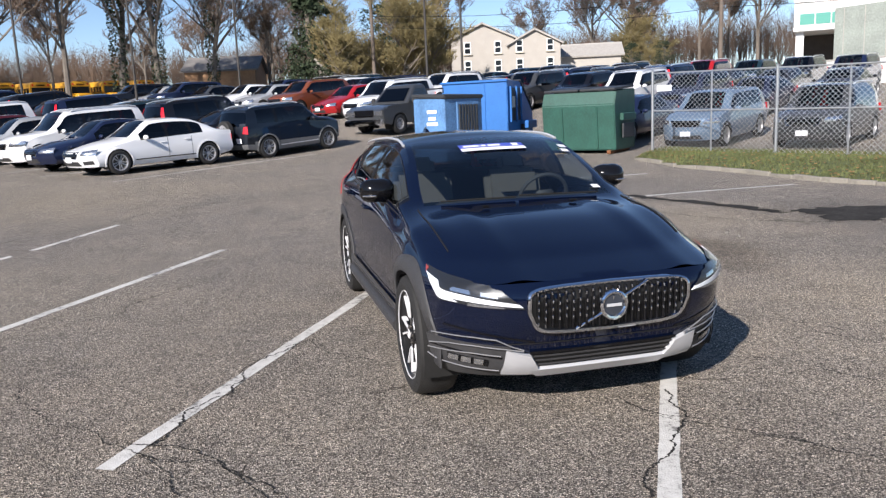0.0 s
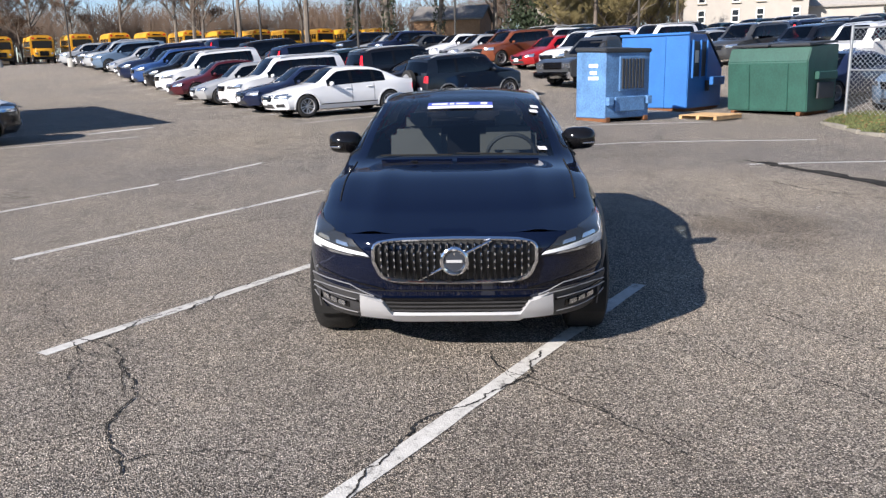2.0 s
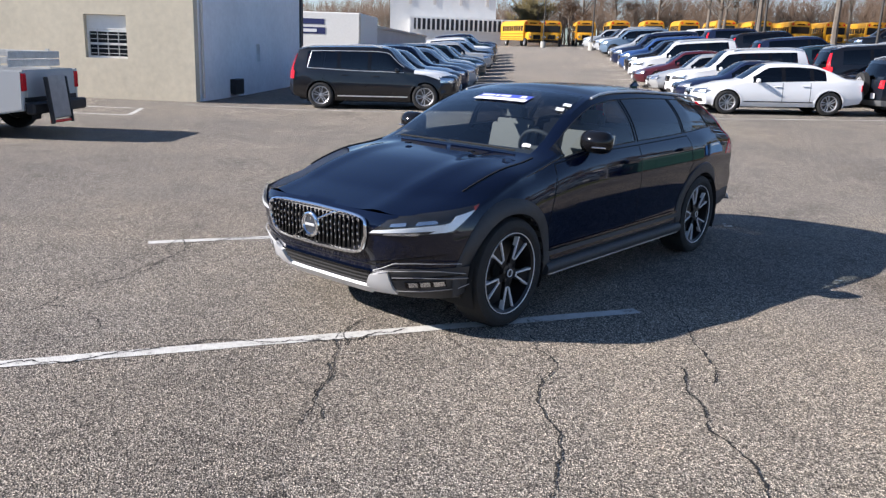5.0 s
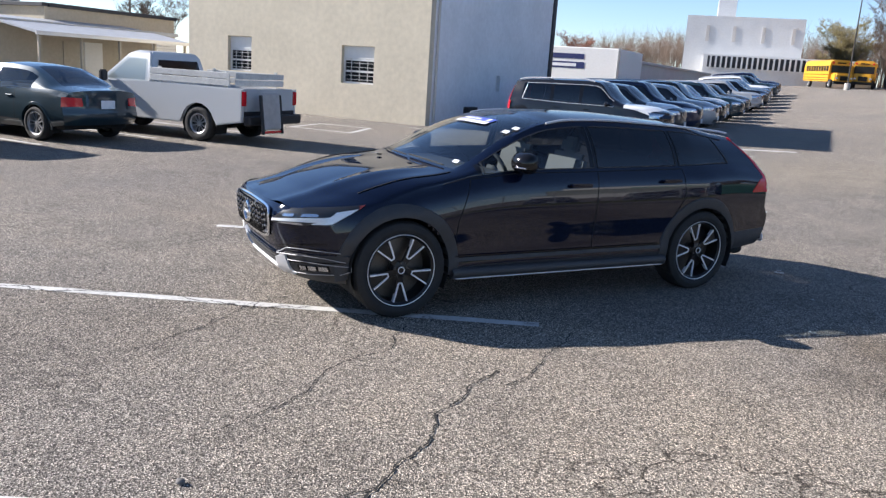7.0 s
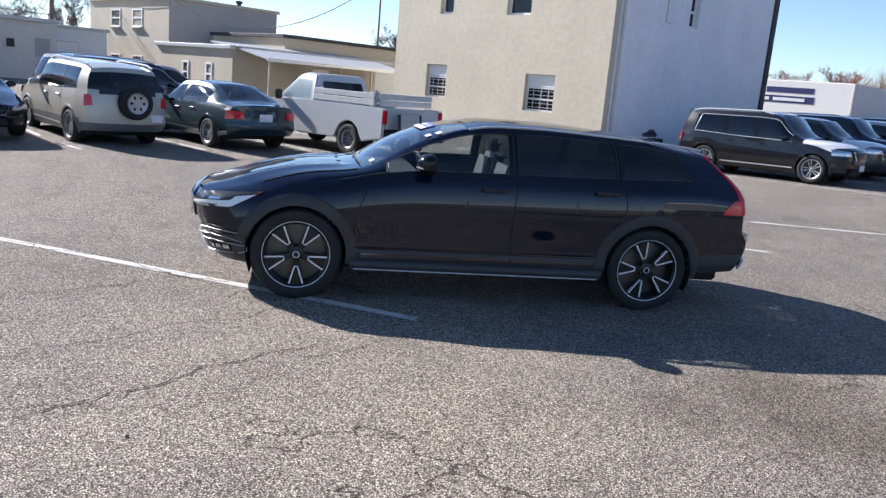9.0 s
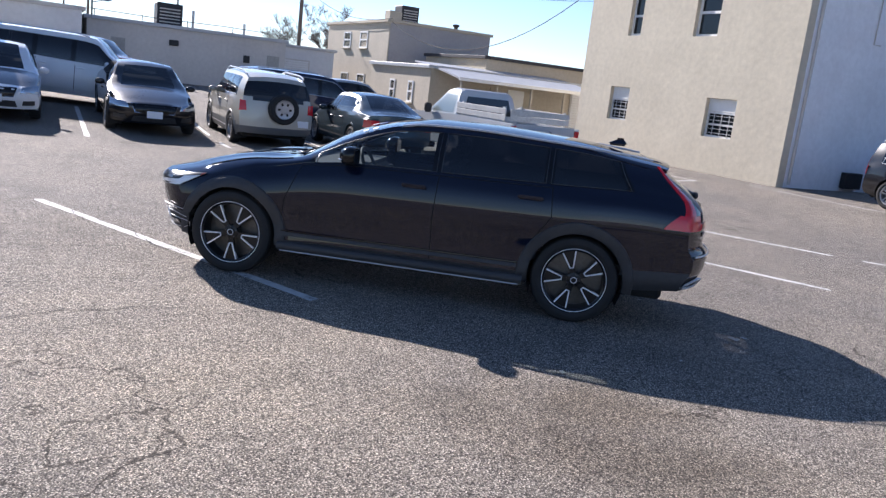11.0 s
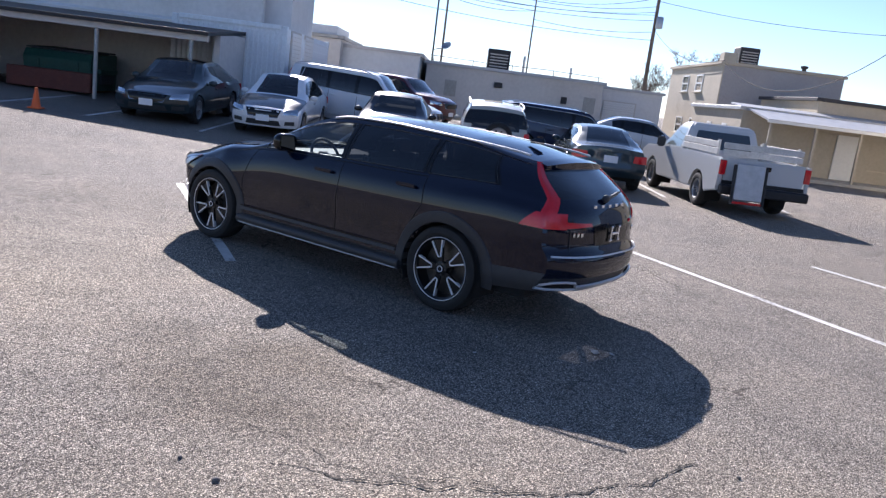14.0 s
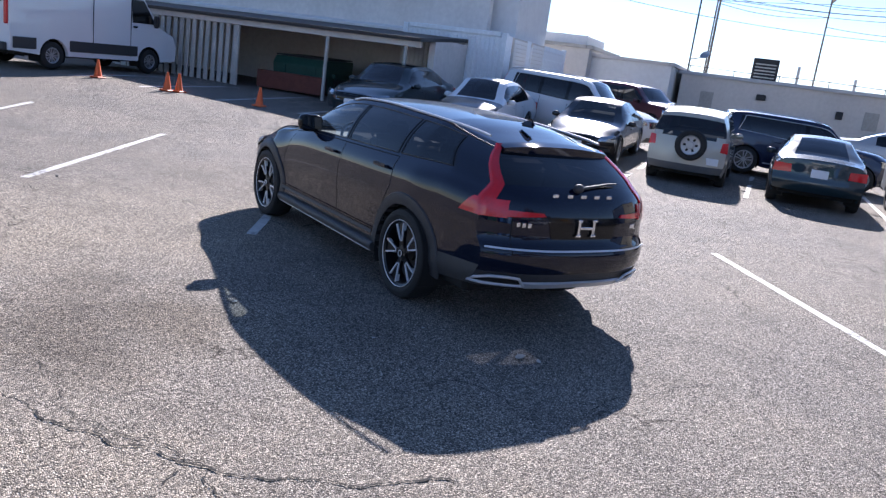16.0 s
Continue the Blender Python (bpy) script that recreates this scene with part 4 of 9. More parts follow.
    # --- flanks
    for sd in (1, -1):
        for pts in ([(-1.04, 0.40), (-1.02, 0.7), (-0.90, 1.0)], [(0.26, 0.36), (0.25, 0.7), (0.27, 1.06)], [(1.03, 0.52), (1.10, 0.66), (1.22, 0.85), (1.20, 1.08)],
                    [(-0.90, 1.0), (-0.5, 1.045), (0.27, 1.06), (1.2, 1.08)]):
            dense = []
            for a, b in zip(pts, pts[1:]):
                dense += [(a[0] + (b[0] - a[0]) * t / 6, a[1] + (b[1] - a[1]) * t / 6) for t in range(6)]
            strip_on(sh, dense + [pts[-1]], 0.007, 0.0015, M_GAP, "door_gap", root, sd)
        n = 20
        strip_on(sh, [(-1.03 + 2.02 * k / n, 0.405 + 0.012 * k / n) for k in range(n + 1)], 0.03, 0.016, M_PLASTIC, "door_strip", root, sd)
        strip_on(sh, [(-1.03 + 2.02 * k / n, 0.432 + 0.012 * k / n) for k in range(n + 1)], 0.008, 0.022, M_TRIM, "door_strip_edge", root, sd, "gloss black strip")
        bm = bmesh.new()
        add_tube(bm, [(sd * 0.882, -1.05 + 2.1 * k / 8, 0.30) for k in range(9)], 0.045, 10)
        part("sill_bar", bm, M_PLASTIC, root, "dark plastic sill", smooth=True)
        bm = bmesh.new()
        add_tube(bm, [(sd * 0.904, -1.02 + 2.04 * k / 8, 0.262) for k in range(9)], 0.007, 6)
        part("sill_strip", bm, M_WHEEL, root, "slim satin sill line")
        for y, z in ((0.075, 0.955), (1.035, 0.985)):
            x = sh.flank(y, z)
            bm = box((sd * (x + 0.032), y, z), (0.02, 0.21, 0.03), 0.009, 2)
            add_box(bm, (sd * (x + 0.012), y - 0.085, z), (0.03, 0.03, 0.022), None, 0.006)
            add_box(bm, (sd * (x + 0.012), y + 0.085, z), (0.03, 0.03, 0.022), None, 0.006)
            part("door_handle", bm, M_BLACK, root, smooth=True)
        # door mirror
        bm = bmesh.new()
        bmesh.ops.create_uvsphere(bm, u_segments=18, v_segments=12, radius=1, matrix=Matrix.Translation((sd * 0.885, -0.47, 1.13)) @ Matrix.Diagonal((0.122, 0.10, 0.082, 1)))
        for v in bm.verts:
            # squarer than a ball, cut off at the glass
            dx, dz = (v.co.x - sd * 0.885) / 0.122, (v.co.z - 1.13) / 0.082
            k = 1 + 0.22 * min(abs(dx), abs(dz))
            v.co.x, v.co.z = sd * 0.885 + dx * 0.122 * k, 1.13 + dz * 0.082 * k
            v.co.y = min(v.co.y, -0.43)
        mir = part("door_mirror", bm, M_TRIM, root, "black door mirror", smooth=True)
        bm = box((sd * 0.80, -0.48, 1.05), (0.14, 0.07, 0.035), 0.012, 2, pose(0, 0, 0, 0, sd * -18))
        part("mirror_stalk", bm, M_TRIM, mir, smooth=True)
        part("mirror_glass", box((sd * 0.885, -0.427, 1.13), (0.19, 0.004, 0.12), 0.001), M_MIRROR, mir)
        part("indicator", box((sd * 0.95, -0.55, 1.10), (0.10, 0.02, 0.012), 0.004, 1, pose(0, 0, 0, 0, 0, sd * 24)), M_LAMPIN, mir)
        # rubber surrounds of the side windows

        def pane_edge(y, t, sd=sd):
            zs, ws, ze, wr = (sh.c[k](y) for k in ("zs", "ws", "ze", "wr"))
            x, z = ws + (wr - ws) * t + 0.035 * math.sin(math.pi * t) + 0.002, zs + (ze - zs) * t
            return (sd * x, sh.warp(x, y, z), z)

        for ya, yb in ((-0.78, 0.24), (0.28, 1.14), (1.18, 2.04)):
            loop = [pane_edge(ya + (yb - ya) * k / 14, 0.01) for k in range(15)] + [pane_edge(yb, 0.01 + 0.86 * k / 5) for k in range(1, 5)]
            loop += [pane_edge(yb - (yb - ya) * k / 14, 0.87) for k in range(15)] + [pane_edge(ya, 0.87 - 0.86 * k / 5) for k in range(1, 6)]
            bm = bmesh.new()
            add_tube(bm, loop, 0.0045, 5, False)
            part("window_seal", bm, M_SEAL, root, "grey window seal", smooth=True)
        # roof rail
        ys = [-0.12 + 2.1 * k / 16 for k in range(17)]
        bm = bmesh.new()
        pts = []
        for k, y in enumerate(ys):
            e = min(k, 16 - k)
            lift = 0.002 if e == 0 else 0.007
            pts.append((sd * (sh.c["wr"](y) + 0.005), y, sh.c["ze"](y) + lift))
        add_tube(bm, pts, 0.010, 8)
        part("roof_rail", bm, M_SILVER, root, "satin silver roof rail", smooth=True)
    # wipers
    for x0, x1 in ((0.55, -0.02), (-0.05, -0.55)):
        bm = bmesh.new()
        pts = []
        for k in range(7):
            x = x0 + (x1 - x0) * k / 6
            yb = -0.965 + 0.02 * k / 6
            z = sh.c["ze"](yb) + (sh.c["zc"](yb) - sh.c["ze"](yb)) * (1 - (abs(x) / sh.c["wr"](yb)) ** 2.3)
            pts.append((x, sh.warp(x, yb, z) - 0.01, z + 0.014))
        add_tube(bm, pts, 0.006, 6)
        part("wiper", bm, M_GAP, root)
    # stickers on the windshield

    def on_screen(u, v, lift=0.006):
        x, yb = u, -0.97 + 0.84 * v
        ze, zc, wr = sh.c["ze"](yb), sh.c["zc"](yb), sh.c["wr"](yb)
        z = ze + (zc - ze) * (1 - min(abs(x) / wr, 1) ** 2.3)
        return (x, sh.warp(x, yb, z) - lift, z + lift)

    st = patch(on_screen, quad_rows(((-0.25, 0.72), (0.24, 0.72), (0.24, 0.84), (-0.25, 0.84)), 10, 3), M_STRIPE, "windshield_sticker", root, "blue and white dealer sticker")
    on2 = lambda u, v: on_screen(u, v, 0.009)
    patch(on2, quad_rows(((-0.25, 0.715), (0.24, 0.715), (0.24, 0.765), (-0.25, 0.765)), 10, 1), M_WHITEBAR, "sticker_band", st)
    for x0, x1 in ((-0.22, -0.10), (-0.085, -0.05), (-0.035, 0.06)):
        patch(on2, quad_rows(((x0, 0.785), (x1, 0.785), (x1, 0.815), (x0, 0.815)), 4, 1), M_WHITEBAR, "sticker_bar", st)
    patch(on2, quad_rows(((0.15, 0.78), (0.20, 0.78), (0.20, 0.825), (0.15, 0.825)), 2, 1), M_WHITEBAR, "sticker_mark", st)
    for u, v in ((0.53, 0.75), (0.52, 0.66), (0.555, 0.10)):
        patch(on2, quad_rows(((u, v), (u + 0.06, v), (u + 0.05, v + 0.05), (u - 0.01, v + 0.05)), 2, 1), M_WHITEBAR, "inspection_sticker", root, "small white inspection sticker")

    # --- tail
    R = lambda lift: (lambda x, z: (x, sh.rear(x, z) + lift, z))
    edge = curve(((0.86, 0.85), (1.0, 0.82), (1.08, 0.765), (1.2, 0.67), (1.36, 0.56)))
    for sd in (1, -1):
        S = lambda lift, sd=sd: (lambda x, z: (sd * x, sh.rear(x, z) + lift, z))
        # a band that runs round the rear corner: v is the height, u < 0 on the back, u > 0 forwards along the flank

        def corner(u, z, sd=sd):
            yb = HERO["y1"] - max(u, 0)
            sec = sh.section(yb)
            xe = float(np.interp(z, [p[1] for p in sec[:27]], [p[0] for p in sec[:27]]))
            x = xe + min(u, 0)
            out = 0.004
            return (sd * (x + out), sh.warp(x, yb, z) + (0.010 if u <= 0.02 else 0.004), z)

        rows = []
        for k in range(13):
            z = 0.96 + 0.375 * k / 12
            a, b = 0.085 - 0.050 * k / 12, 0.048 - 0.026 * k / 12
            rows.append([(-a + (a + b) * i / 6, z) for i in range(7)])
        tl = patch(corner, rows, M_RED, "tail_light", root, "tall red L-shaped tail light", depth=0.016)
        rows = []
        for k in range(6):
            z = 0.865 + 0.12 * k / 5
            b = 0.25 - 0.16 * (k / 5) ** 1.3
            rows.append([(-0.17 + (0.17 + b) * i / 10, z) for i in range(11)])
        patch(corner, rows, M_RED, "tail_light_foot", tl, depth=0.018)
        patch(S(0.012), quad_rows(((0.36, 0.893), (0.70, 0.870), (0.74, 0.925), (0.38, 0.916)), 6, 2), M_RED, "tail_light_inner", tl, depth=0.016)
        loop = [(0.46, 0.385), (0.60, 0.388), (0.74, 0.392), (0.83, 0.405), (0.80, 0.43), (0.72, 0.452), (0.60, 0.455), (0.52, 0.445), (0.46, 0.385)]
        tip = bmesh.new()
        add_tube(tip, [(sd * x, sh.rear(x, z) + 0.03, z) for x, z in loop], 0.011, 8, False)
        part("exhaust_trim", tip, M_SILVER, root, "bright exhaust surround", smooth=True)
        patch(S(0.018), quad_rows(((0.47, 0.387), (0.81, 0.398), (0.76, 0.445), (0.53, 0.447)), 6, 3), M_GAP, "exhaust_opening", root)
        patch(S(0.004), quad_rows(((0.60, 0.62), (0.606, 0.62), (0.606, 0.86), (0.60, 0.86)), 1, 6), M_GAP, "tailgate_gap", root)
    patch(R(0.03), quad_rows(((-0.44, 0.365), (0.44, 0.365), (0.48, 0.405), (-0.48, 0.405)), 12, 2), M_SILVER, "rear_skid_plate", root, "satin silver skid plate", depth=0.02)
    patch(R(0.014), quad_rows(((-0.78, 0.655), (0.78, 0.655), (0.78, 0.668), (-0.78, 0.668)), 16, 1), M_SILVER, "bumper_edge", root, "bright bumper edge", depth=0.006)
    patch(R(-0.004 + 0.008), quad_rows(((-0.30, 0.735), (0.30, 0.735), (0.34, 0.89), (-0.34, 0.89)), 8, 4), M_TRIM, "plate_recess", root)
    br = bmesh.new()
    yb = sh.rear(0, 0.82) + 0.02
    for x in (-0.07, 0.07):
        add_box(br, (x, yb, 0.82), (0.022, 0.012, 0.12), None, 0.003)
    add_box(br, (0, yb, 0.82), (0.14, 0.012, 0.022), None, 0.003)
    for x in (-0.07, 0.07):
        for z in (0.765, 0.875):
            add_box(br, (x, yb + 0.004, z), (0.045, 0.012, 0.02), None, 0.004)
    part("plate_bracket", br, M_CHROME, root, "bright empty number plate bracket")
    for k in range(5):
        x = 0.26 - k * 0.13
        part("lettering_bar", box((x, sh.rear(x, 1.035) + 0.006, 1.035), (0.05, 0.008, 0.026), 0.002), M_CHROME, root)
    for x0 in (0.56, 0.52, 0.48):
        part("model_bar", box((x0, sh.rear(x0, 0.83) + 0.004, 0.825), (0.03, 0.008, 0.032), 0.002), M_CHROME, root)
    for x0 in (-0.53, -0.57):
        part("model_bar", box((x0, sh.rear(x0, 0.82) + 0.004, 0.82), (0.026, 0.008, 0.032), 0.002), M_CHROME, root)
    def on_roof(u, yb):
        y = min(yb, HERO["y1"])
        x = u * sh.c["wr"](y)
        z = sh.c["ze"](y) + (sh.c["zc"](y) - sh.c["ze"](y)) * (1 - abs(u) ** 2.3)
        more = max(yb - HERO["y1"], 0)
        return (x, sh.warp(x, y, z) + more * (1 - 0.25 * abs(u) ** 3), z + 0.004 - 0.22 * more)

    patch(on_roof, [[(-0.98 + 1.96 * i / 18, yb) for i in range(19)] for yb in (2.42, 2.5, 2.56, 2.6, 2.64, 2.69)], M_BLACK, "roof_spoiler", root, depth=0.075)
    # shut lines of the hood
    for sd in (1, -1):
        pts = []
        for k in range(24):
            yb = -1.95 + 0.93 * k / 23
            x, z = sh.c["wr"](yb) + 0.004, sh.c["ze"](yb) + 0.001
            pts.append((sd * x, sh.warp(x, yb, z), z))
        part("hood_gap", tube(pts, 0.0045, 5), M_GAP, root)
        part("washer_jet", box((sd * 0.30, -1.16, 1.052), (0.05, 0.03, 0.012), 0.004), M_TRIM, root)
    bm = bmesh.new()
    add_tube(bm, [(0.02, 2.455, 1.09), (-0.28, 2.405, 1.12), (-0.40, 2.385, 1.125)], [0.014, 0.011, 0.006], 8)
    bmesh.ops.create_uvsphere(bm, u_segments=12, v_segments=8, radius=0.035, matrix=Matrix.Translation((0.04, 2.455, 1.09)) @ Matrix.Diagonal((1.4, 0.8, 1, 1)))
    part("rear_wiper", bm, M_PLASTIC, root, smooth=True)
    bm = box((0, 1.72, 1.475), (0.045, 0.17, 0.07), 0.018, 2)
    for v in bm.verts:
        if v.co.z > 1.48:
            v.co.y = 1.74 + (v.co.y - 1.72) * 0.45
            v.co.x *= 0.4
    part("antenna_fin", bm, M_BLACK, root, smooth=True)
    return root


estate_car = hero_car()


# ---------------------------------------------------------------- other vehicles
def car_spec(kind, ln, wd, ht, wb, fo, wheel_r):
    y0 = -wb / 2 - fo
    y1 = y0 + ln
    hw = wd / 2
    Y = lambda f: y0 + f * ln
    s = dict(y0=y0, y1=y1, step=0.11, rows=(9, 6, 4), wheels=(-wb / 2, wb / 2), hub_z=wheel_r - 0.01, arch=wheel_r + 0.05, sharp=30, fs=(0.34 * hw / 0.9, 3.2), rs=(0.2, 3.2),
             front_reach=0.9, rear_reach=0.8, zb=((y0, 0.26), (Y(0.2), 0.22), (Y(0.8), 0.24), (y1, 0.34)),
             w=((y0, hw * 0.95), (Y(0.2), hw * 0.99), (Y(0.5), hw * 0.985), (Y(0.8), hw), (y1, hw * 0.95)))
    if kind == "sedan":
        s |= dict(zs=((y0, 0.60), (Y(0.12), 0.70), (Y(0.3), 0.86), (Y(0.6), 0.93), (Y(0.9), 0.97), (y1, 0.90)),
                  ws=((y0, hw * 0.88), (Y(0.3), hw * 0.95), (Y(0.8), hw * 0.94), (y1, hw * 0.84)),
                  ze=((y0, 0.66), (Y(0.1), 0.77), (Y(0.28), 0.93), (Y(0.36), 1.13), (Y(0.44), ht - 0.07), (Y(0.55), ht - 0.045), (Y(0.68), ht - 0.08), (Y(0.78), ht - 0.24), (Y(0.88), 1.02), (y1, 0.96)),
                  wr=((y0, hw * 0.7), (Y(0.2), hw * 0.82), (Y(0.29), hw * 0.82), (Y(0.44), hw * 0.64), (Y(0.68), hw * 0.62), (Y(0.88), hw * 0.76), (y1, hw * 0.74)),
                  zc=((y0, 0.69), (Y(0.1), 0.82), (Y(0.25), 0.95), (Y(0.285), 0.97), (Y(0.36), 1.16), (Y(0.45), ht - 0.02), (Y(0.55), ht), (Y(0.68), ht - 0.04), (Y(0.78), ht - 0.2), (Y(0.87), 1.06), (y1, 1.0)),
                  nose=((0.25, y0 + 0.1), (0.5, y0), (0.62, y0 + 0.01), (0.72, y0 + 0.1)), tail=((0.3, y1 - 0.14), (0.5, y1), (0.66, y1 - 0.03), (0.98, y1 - 0.05), (1.05, y1 - 0.1)),
                  bow=(Y(0.27), Y(0.45), 0.1), ws_range=(Y(0.285), Y(0.43)), rg_range=(Y(0.70), Y(0.87)), wins=((Y(0.33), Y(0.505)), (Y(0.525), Y(0.66)), (Y(0.675), Y(0.76))), tail_z=(0.68, 0.86), head_z=(0.56, 0.70))
    else:
        s |= dict(zs=((y0, 0.82), (Y(0.12), 0.93), (Y(0.3), 1.02), (Y(0.6), 1.06), (Y(0.9), 1.12), (y1, 1.06)),
                  ws=((y0, hw * 0.9), (Y(0.3), hw * 0.95), (Y(0.8), hw * 0.95), (y1, hw * 0.88)),
                  ze=((y0, 0.91), (Y(0.08), 1.02), (Y(0.25), 1.10), (Y(0.33), 1.31), (Y(0.40), ht - 0.09), (Y(0.5), ht - 0.05), (Y(0.75), ht - 0.06), (Y(0.93), ht - 0.1), (y1, ht - 0.14)),
                  wr=((y0, hw * 0.78), (Y(0.2), hw * 0.85), (Y(0.26), hw * 0.85), (Y(0.41), hw * 0.76), (Y(0.75), hw * 0.745), (y1, hw * 0.72)),
                  zc=((y0, 0.94), (Y(0.08), 1.06), (Y(0.24), 1.13), (Y(0.265), 1.145), (Y(0.33), 1.34), (Y(0.41), ht - 0.04), (Y(0.52), ht), (Y(0.8), ht - 0.02), (y1, ht - 0.09)),
                  nose=((0.25, y0 + 0.12), (0.5, y0), (0.84, y0 + 0.01), (0.97, y0 + 0.11)), tail=((0.3, y1 - 0.12), (0.5, y1), (0.8, y1 - 0.02), (1.05, y1 - 0.06), (ht - 0.1, y1 - 0.32)),
                  bow=(Y(0.25), Y(0.42), 0.1), ws_range=(Y(0.265), Y(0.39)), rg_range=None, wins=((Y(0.305), Y(0.485)), (Y(0.50), Y(0.665)), (Y(0.685), Y(0.88))), tail_z=(0.82, 1.05), head_z=(0.74, 0.89))
    return s


def make_car(name, label, kind, dims, paint_mat, wheel_style=(5, 0.045), m=None, tail_tall=False, spare=False, rails=False, grille="dark", cladding=False, clear=False, lite=False, hood=None):
    s = car_spec(kind, *dims)
    ln, wd, ht, wb, fo, wr = dims
    sh = Shell(s)
    root = thing(name, label, "car", m)

    def tags(k, row, side, x, y, z, yb):
        if k == "glass" and row <= 4:
            for i, (a, b) in enumerate(s["wins"]):
                if a < yb < b:
                    return f"side_window/{side}{i}"
            if s["wins"][0][0] < yb < s["wins"][-1][1]:
                return f"pillar_trim/{side}{int(yb > s['wins'][1][0])}"
        if k == "top" and row >= 1 and s["ws_range"][0] < yb < s["ws_range"][1]:
            return "windshield"
        if k == "top" and row >= 1 and s["rg_range"] and s["rg_range"][0] < yb < s["rg_range"][1]:
            return "rear_glass"
        if k == "rear" and not s["rg_range"] and ht * 0.655 < z < ht - 0.17 and abs(x) < wd * 0.38:
            return "rear_glass"
        if cladding and k in ("side", "front", "rear") and z < 0.52:
            return "cladding"
        if hood and k in ("top", "glass") and yb < s["ws_range"][0] - 0.12 and yb > s["y0"] + 0.12:
            return "hood"
        return "body"

    g = M_PRIVACY
    sh.build(root, {"body": paint_mat, "side_window": M_GLASS if clear else g, "pillar_trim": M_TRIM, "windshield": M_SCREEN, "rear_glass": g, "cladding": M_CLADDING, "hood": hood}, tags)
    shared = {}
    for wy in s["wheels"]:
        for sd in (1, -1):
            wheel_parts(root, sd * (wd / 2 - 0.115), wy, wr, wr, 0.22, wr * 0.68, wheel_style, shared, lite=lite)
            wheel_well(root, wy, sd, R=wr + 0.045, x0=wd / 2 - 0.32, x1=wd / 2 - 0.05, hub_z=wr - 0.01, n=10)
    part("underbody", box((0, (s["y0"] + s["y1"]) / 2, 0.34), (wd * 0.8, ln * 0.84, 0.2), 0.03), M_UNDER, root)
    part("cabin", box((0, s["ws_range"][1] + 0.75, 0.78), (wd * 0.78, 1.9, 0.5), 0.08, 2), M_CABIN, root)
    for sd in (1, -1):
        S = lambda lift, sd=sd: (lambda x, z: (sd * x, sh.front(x, z) - lift, z))
        T = lambda lift, sd=sd: (lambda x, z: (sd * x, sh.rear(x, z) + lift, z))
        a, b = s["head_z"]
        hw = wd / 2
        h = patch(S(0.004), quad_rows(((hw * 0.55, a + 0.02), (hw * 0.94, a + 0.02), (hw * 0.93, b + 0.03), (hw * 0.60, b - 0.01)), 6, 3), M_LAMPIN, "headlight", root, depth=0.01)
        if not lite:
            patch(S(0.016), quad_rows(((hw * 0.55, a + 0.02), (hw * 0.94, a + 0.02), (hw * 0.93, b + 0.03), (hw * 0.60, b - 0.01)), 6, 3), M_LENS, "lens", h)
        if not lite:
            patch(S(0.006), quad_rows(((hw * 0.6, 0.33), (hw * 0.86, 0.34), (hw * 0.86, 0.43), (hw * 0.62, 0.42)), 4, 2), M_PLASTIC, "fog_lamp_recess", root, depth=0.01)
        c, d = s["tail_z"]
        if tail_tall:
            patch(T(0.006), quad_rows(((hw * 0.80, c), (hw * 0.97, c), (hw * 0.72, ht - 0.25), (hw * 0.62, ht - 0.25)), 3, 8), M_RED, "tail_light", root, depth=0.014)
        inner = 0.80 if spare else 0.58
        patch(T(0.006), quad_rows(((hw * inner, c + 0.02), (hw * 0.97, c), (hw * 0.95, d), (hw * (inner + 0.02), d - 0.01)), 6, 3), M_RED, "tail_light", root, depth=0.014)
        y = s["wins"][0][0] + 0.17
        z = sh.c["zs"](y) + 0.06
        bm = bmesh.new()
        bmesh.ops.create_uvsphere(bm, u_segments=10, v_segments=7, radius=1, matrix=Matrix.Translation((sd * (hw + 0.05), y, z)) @ Matrix.Diagonal((0.11, 0.065, 0.07, 1)))
        add_box(bm, (sd * (hw - 0.04), y, z - 0.04), (0.14, 0.05, 0.03))
        part("door_mirror", bm, paint_mat, root, smooth=True)
        for wa, wbb in s["wins"][: 0 if lite else 2]:
            y = wbb - 0.12
            z = sh.c["zs"](y) - 0.13
            part("door_handle", box((sd * (sh.flank(y, z) + 0.015), y, z), (0.03, 0.19, 0.03), 0.01), paint_mat, root)
            strip_on(sh, [(wbb + 0.02, 0.33 + 0.08 * k) for k in range(int((sh.c["zs"](wbb) - 0.33) / 0.08) + 1)], 0.012, 0.002, M_GAP, "door_gap", root, sd)
        if not lite:
            n = 14
            ya, yb = s["wheels"][0] + wr + 0.12, s["wheels"][1] - wr - 0.12
            strip_on(sh, [(ya + (yb - ya) * k / n, 0.36) for k in range(n + 1)], 0.03, 0.012, M_BRIGHT if rails else M_PLASTIC, "sill_strip", root, sd)
            for wy in s["wheels"]:
                bm = bmesh.new()
                ring = []
                for k in range(19):
                    a = radians(-12 + 204 * k / 18)
                    ring.append([bm.verts.new((sd * (sh.flank(wy + math.cos(a) * r, max(s["hub_z"] + math.sin(a) * r, 0.27)) + lift), wy + math.cos(a) * r, s["hub_z"] + math.sin(a) * r)) for r, lift in ((s["arch"] - 0.006, -0.04), (s["arch"] - 0.004, 0.008), (s["arch"] + 0.035, 0.008), (s["arch"] + 0.04, 0.0))])
                for p0, p1 in zip(ring, ring[1:]):
                    for i in range(3):
                        bm.faces.new((p0[i], p0[i + 1], p1[i + 1], p1[i]))
                part("wheel_arch_trim", bm, M_CLADDING if cladding else paint_mat, root, smooth=True)
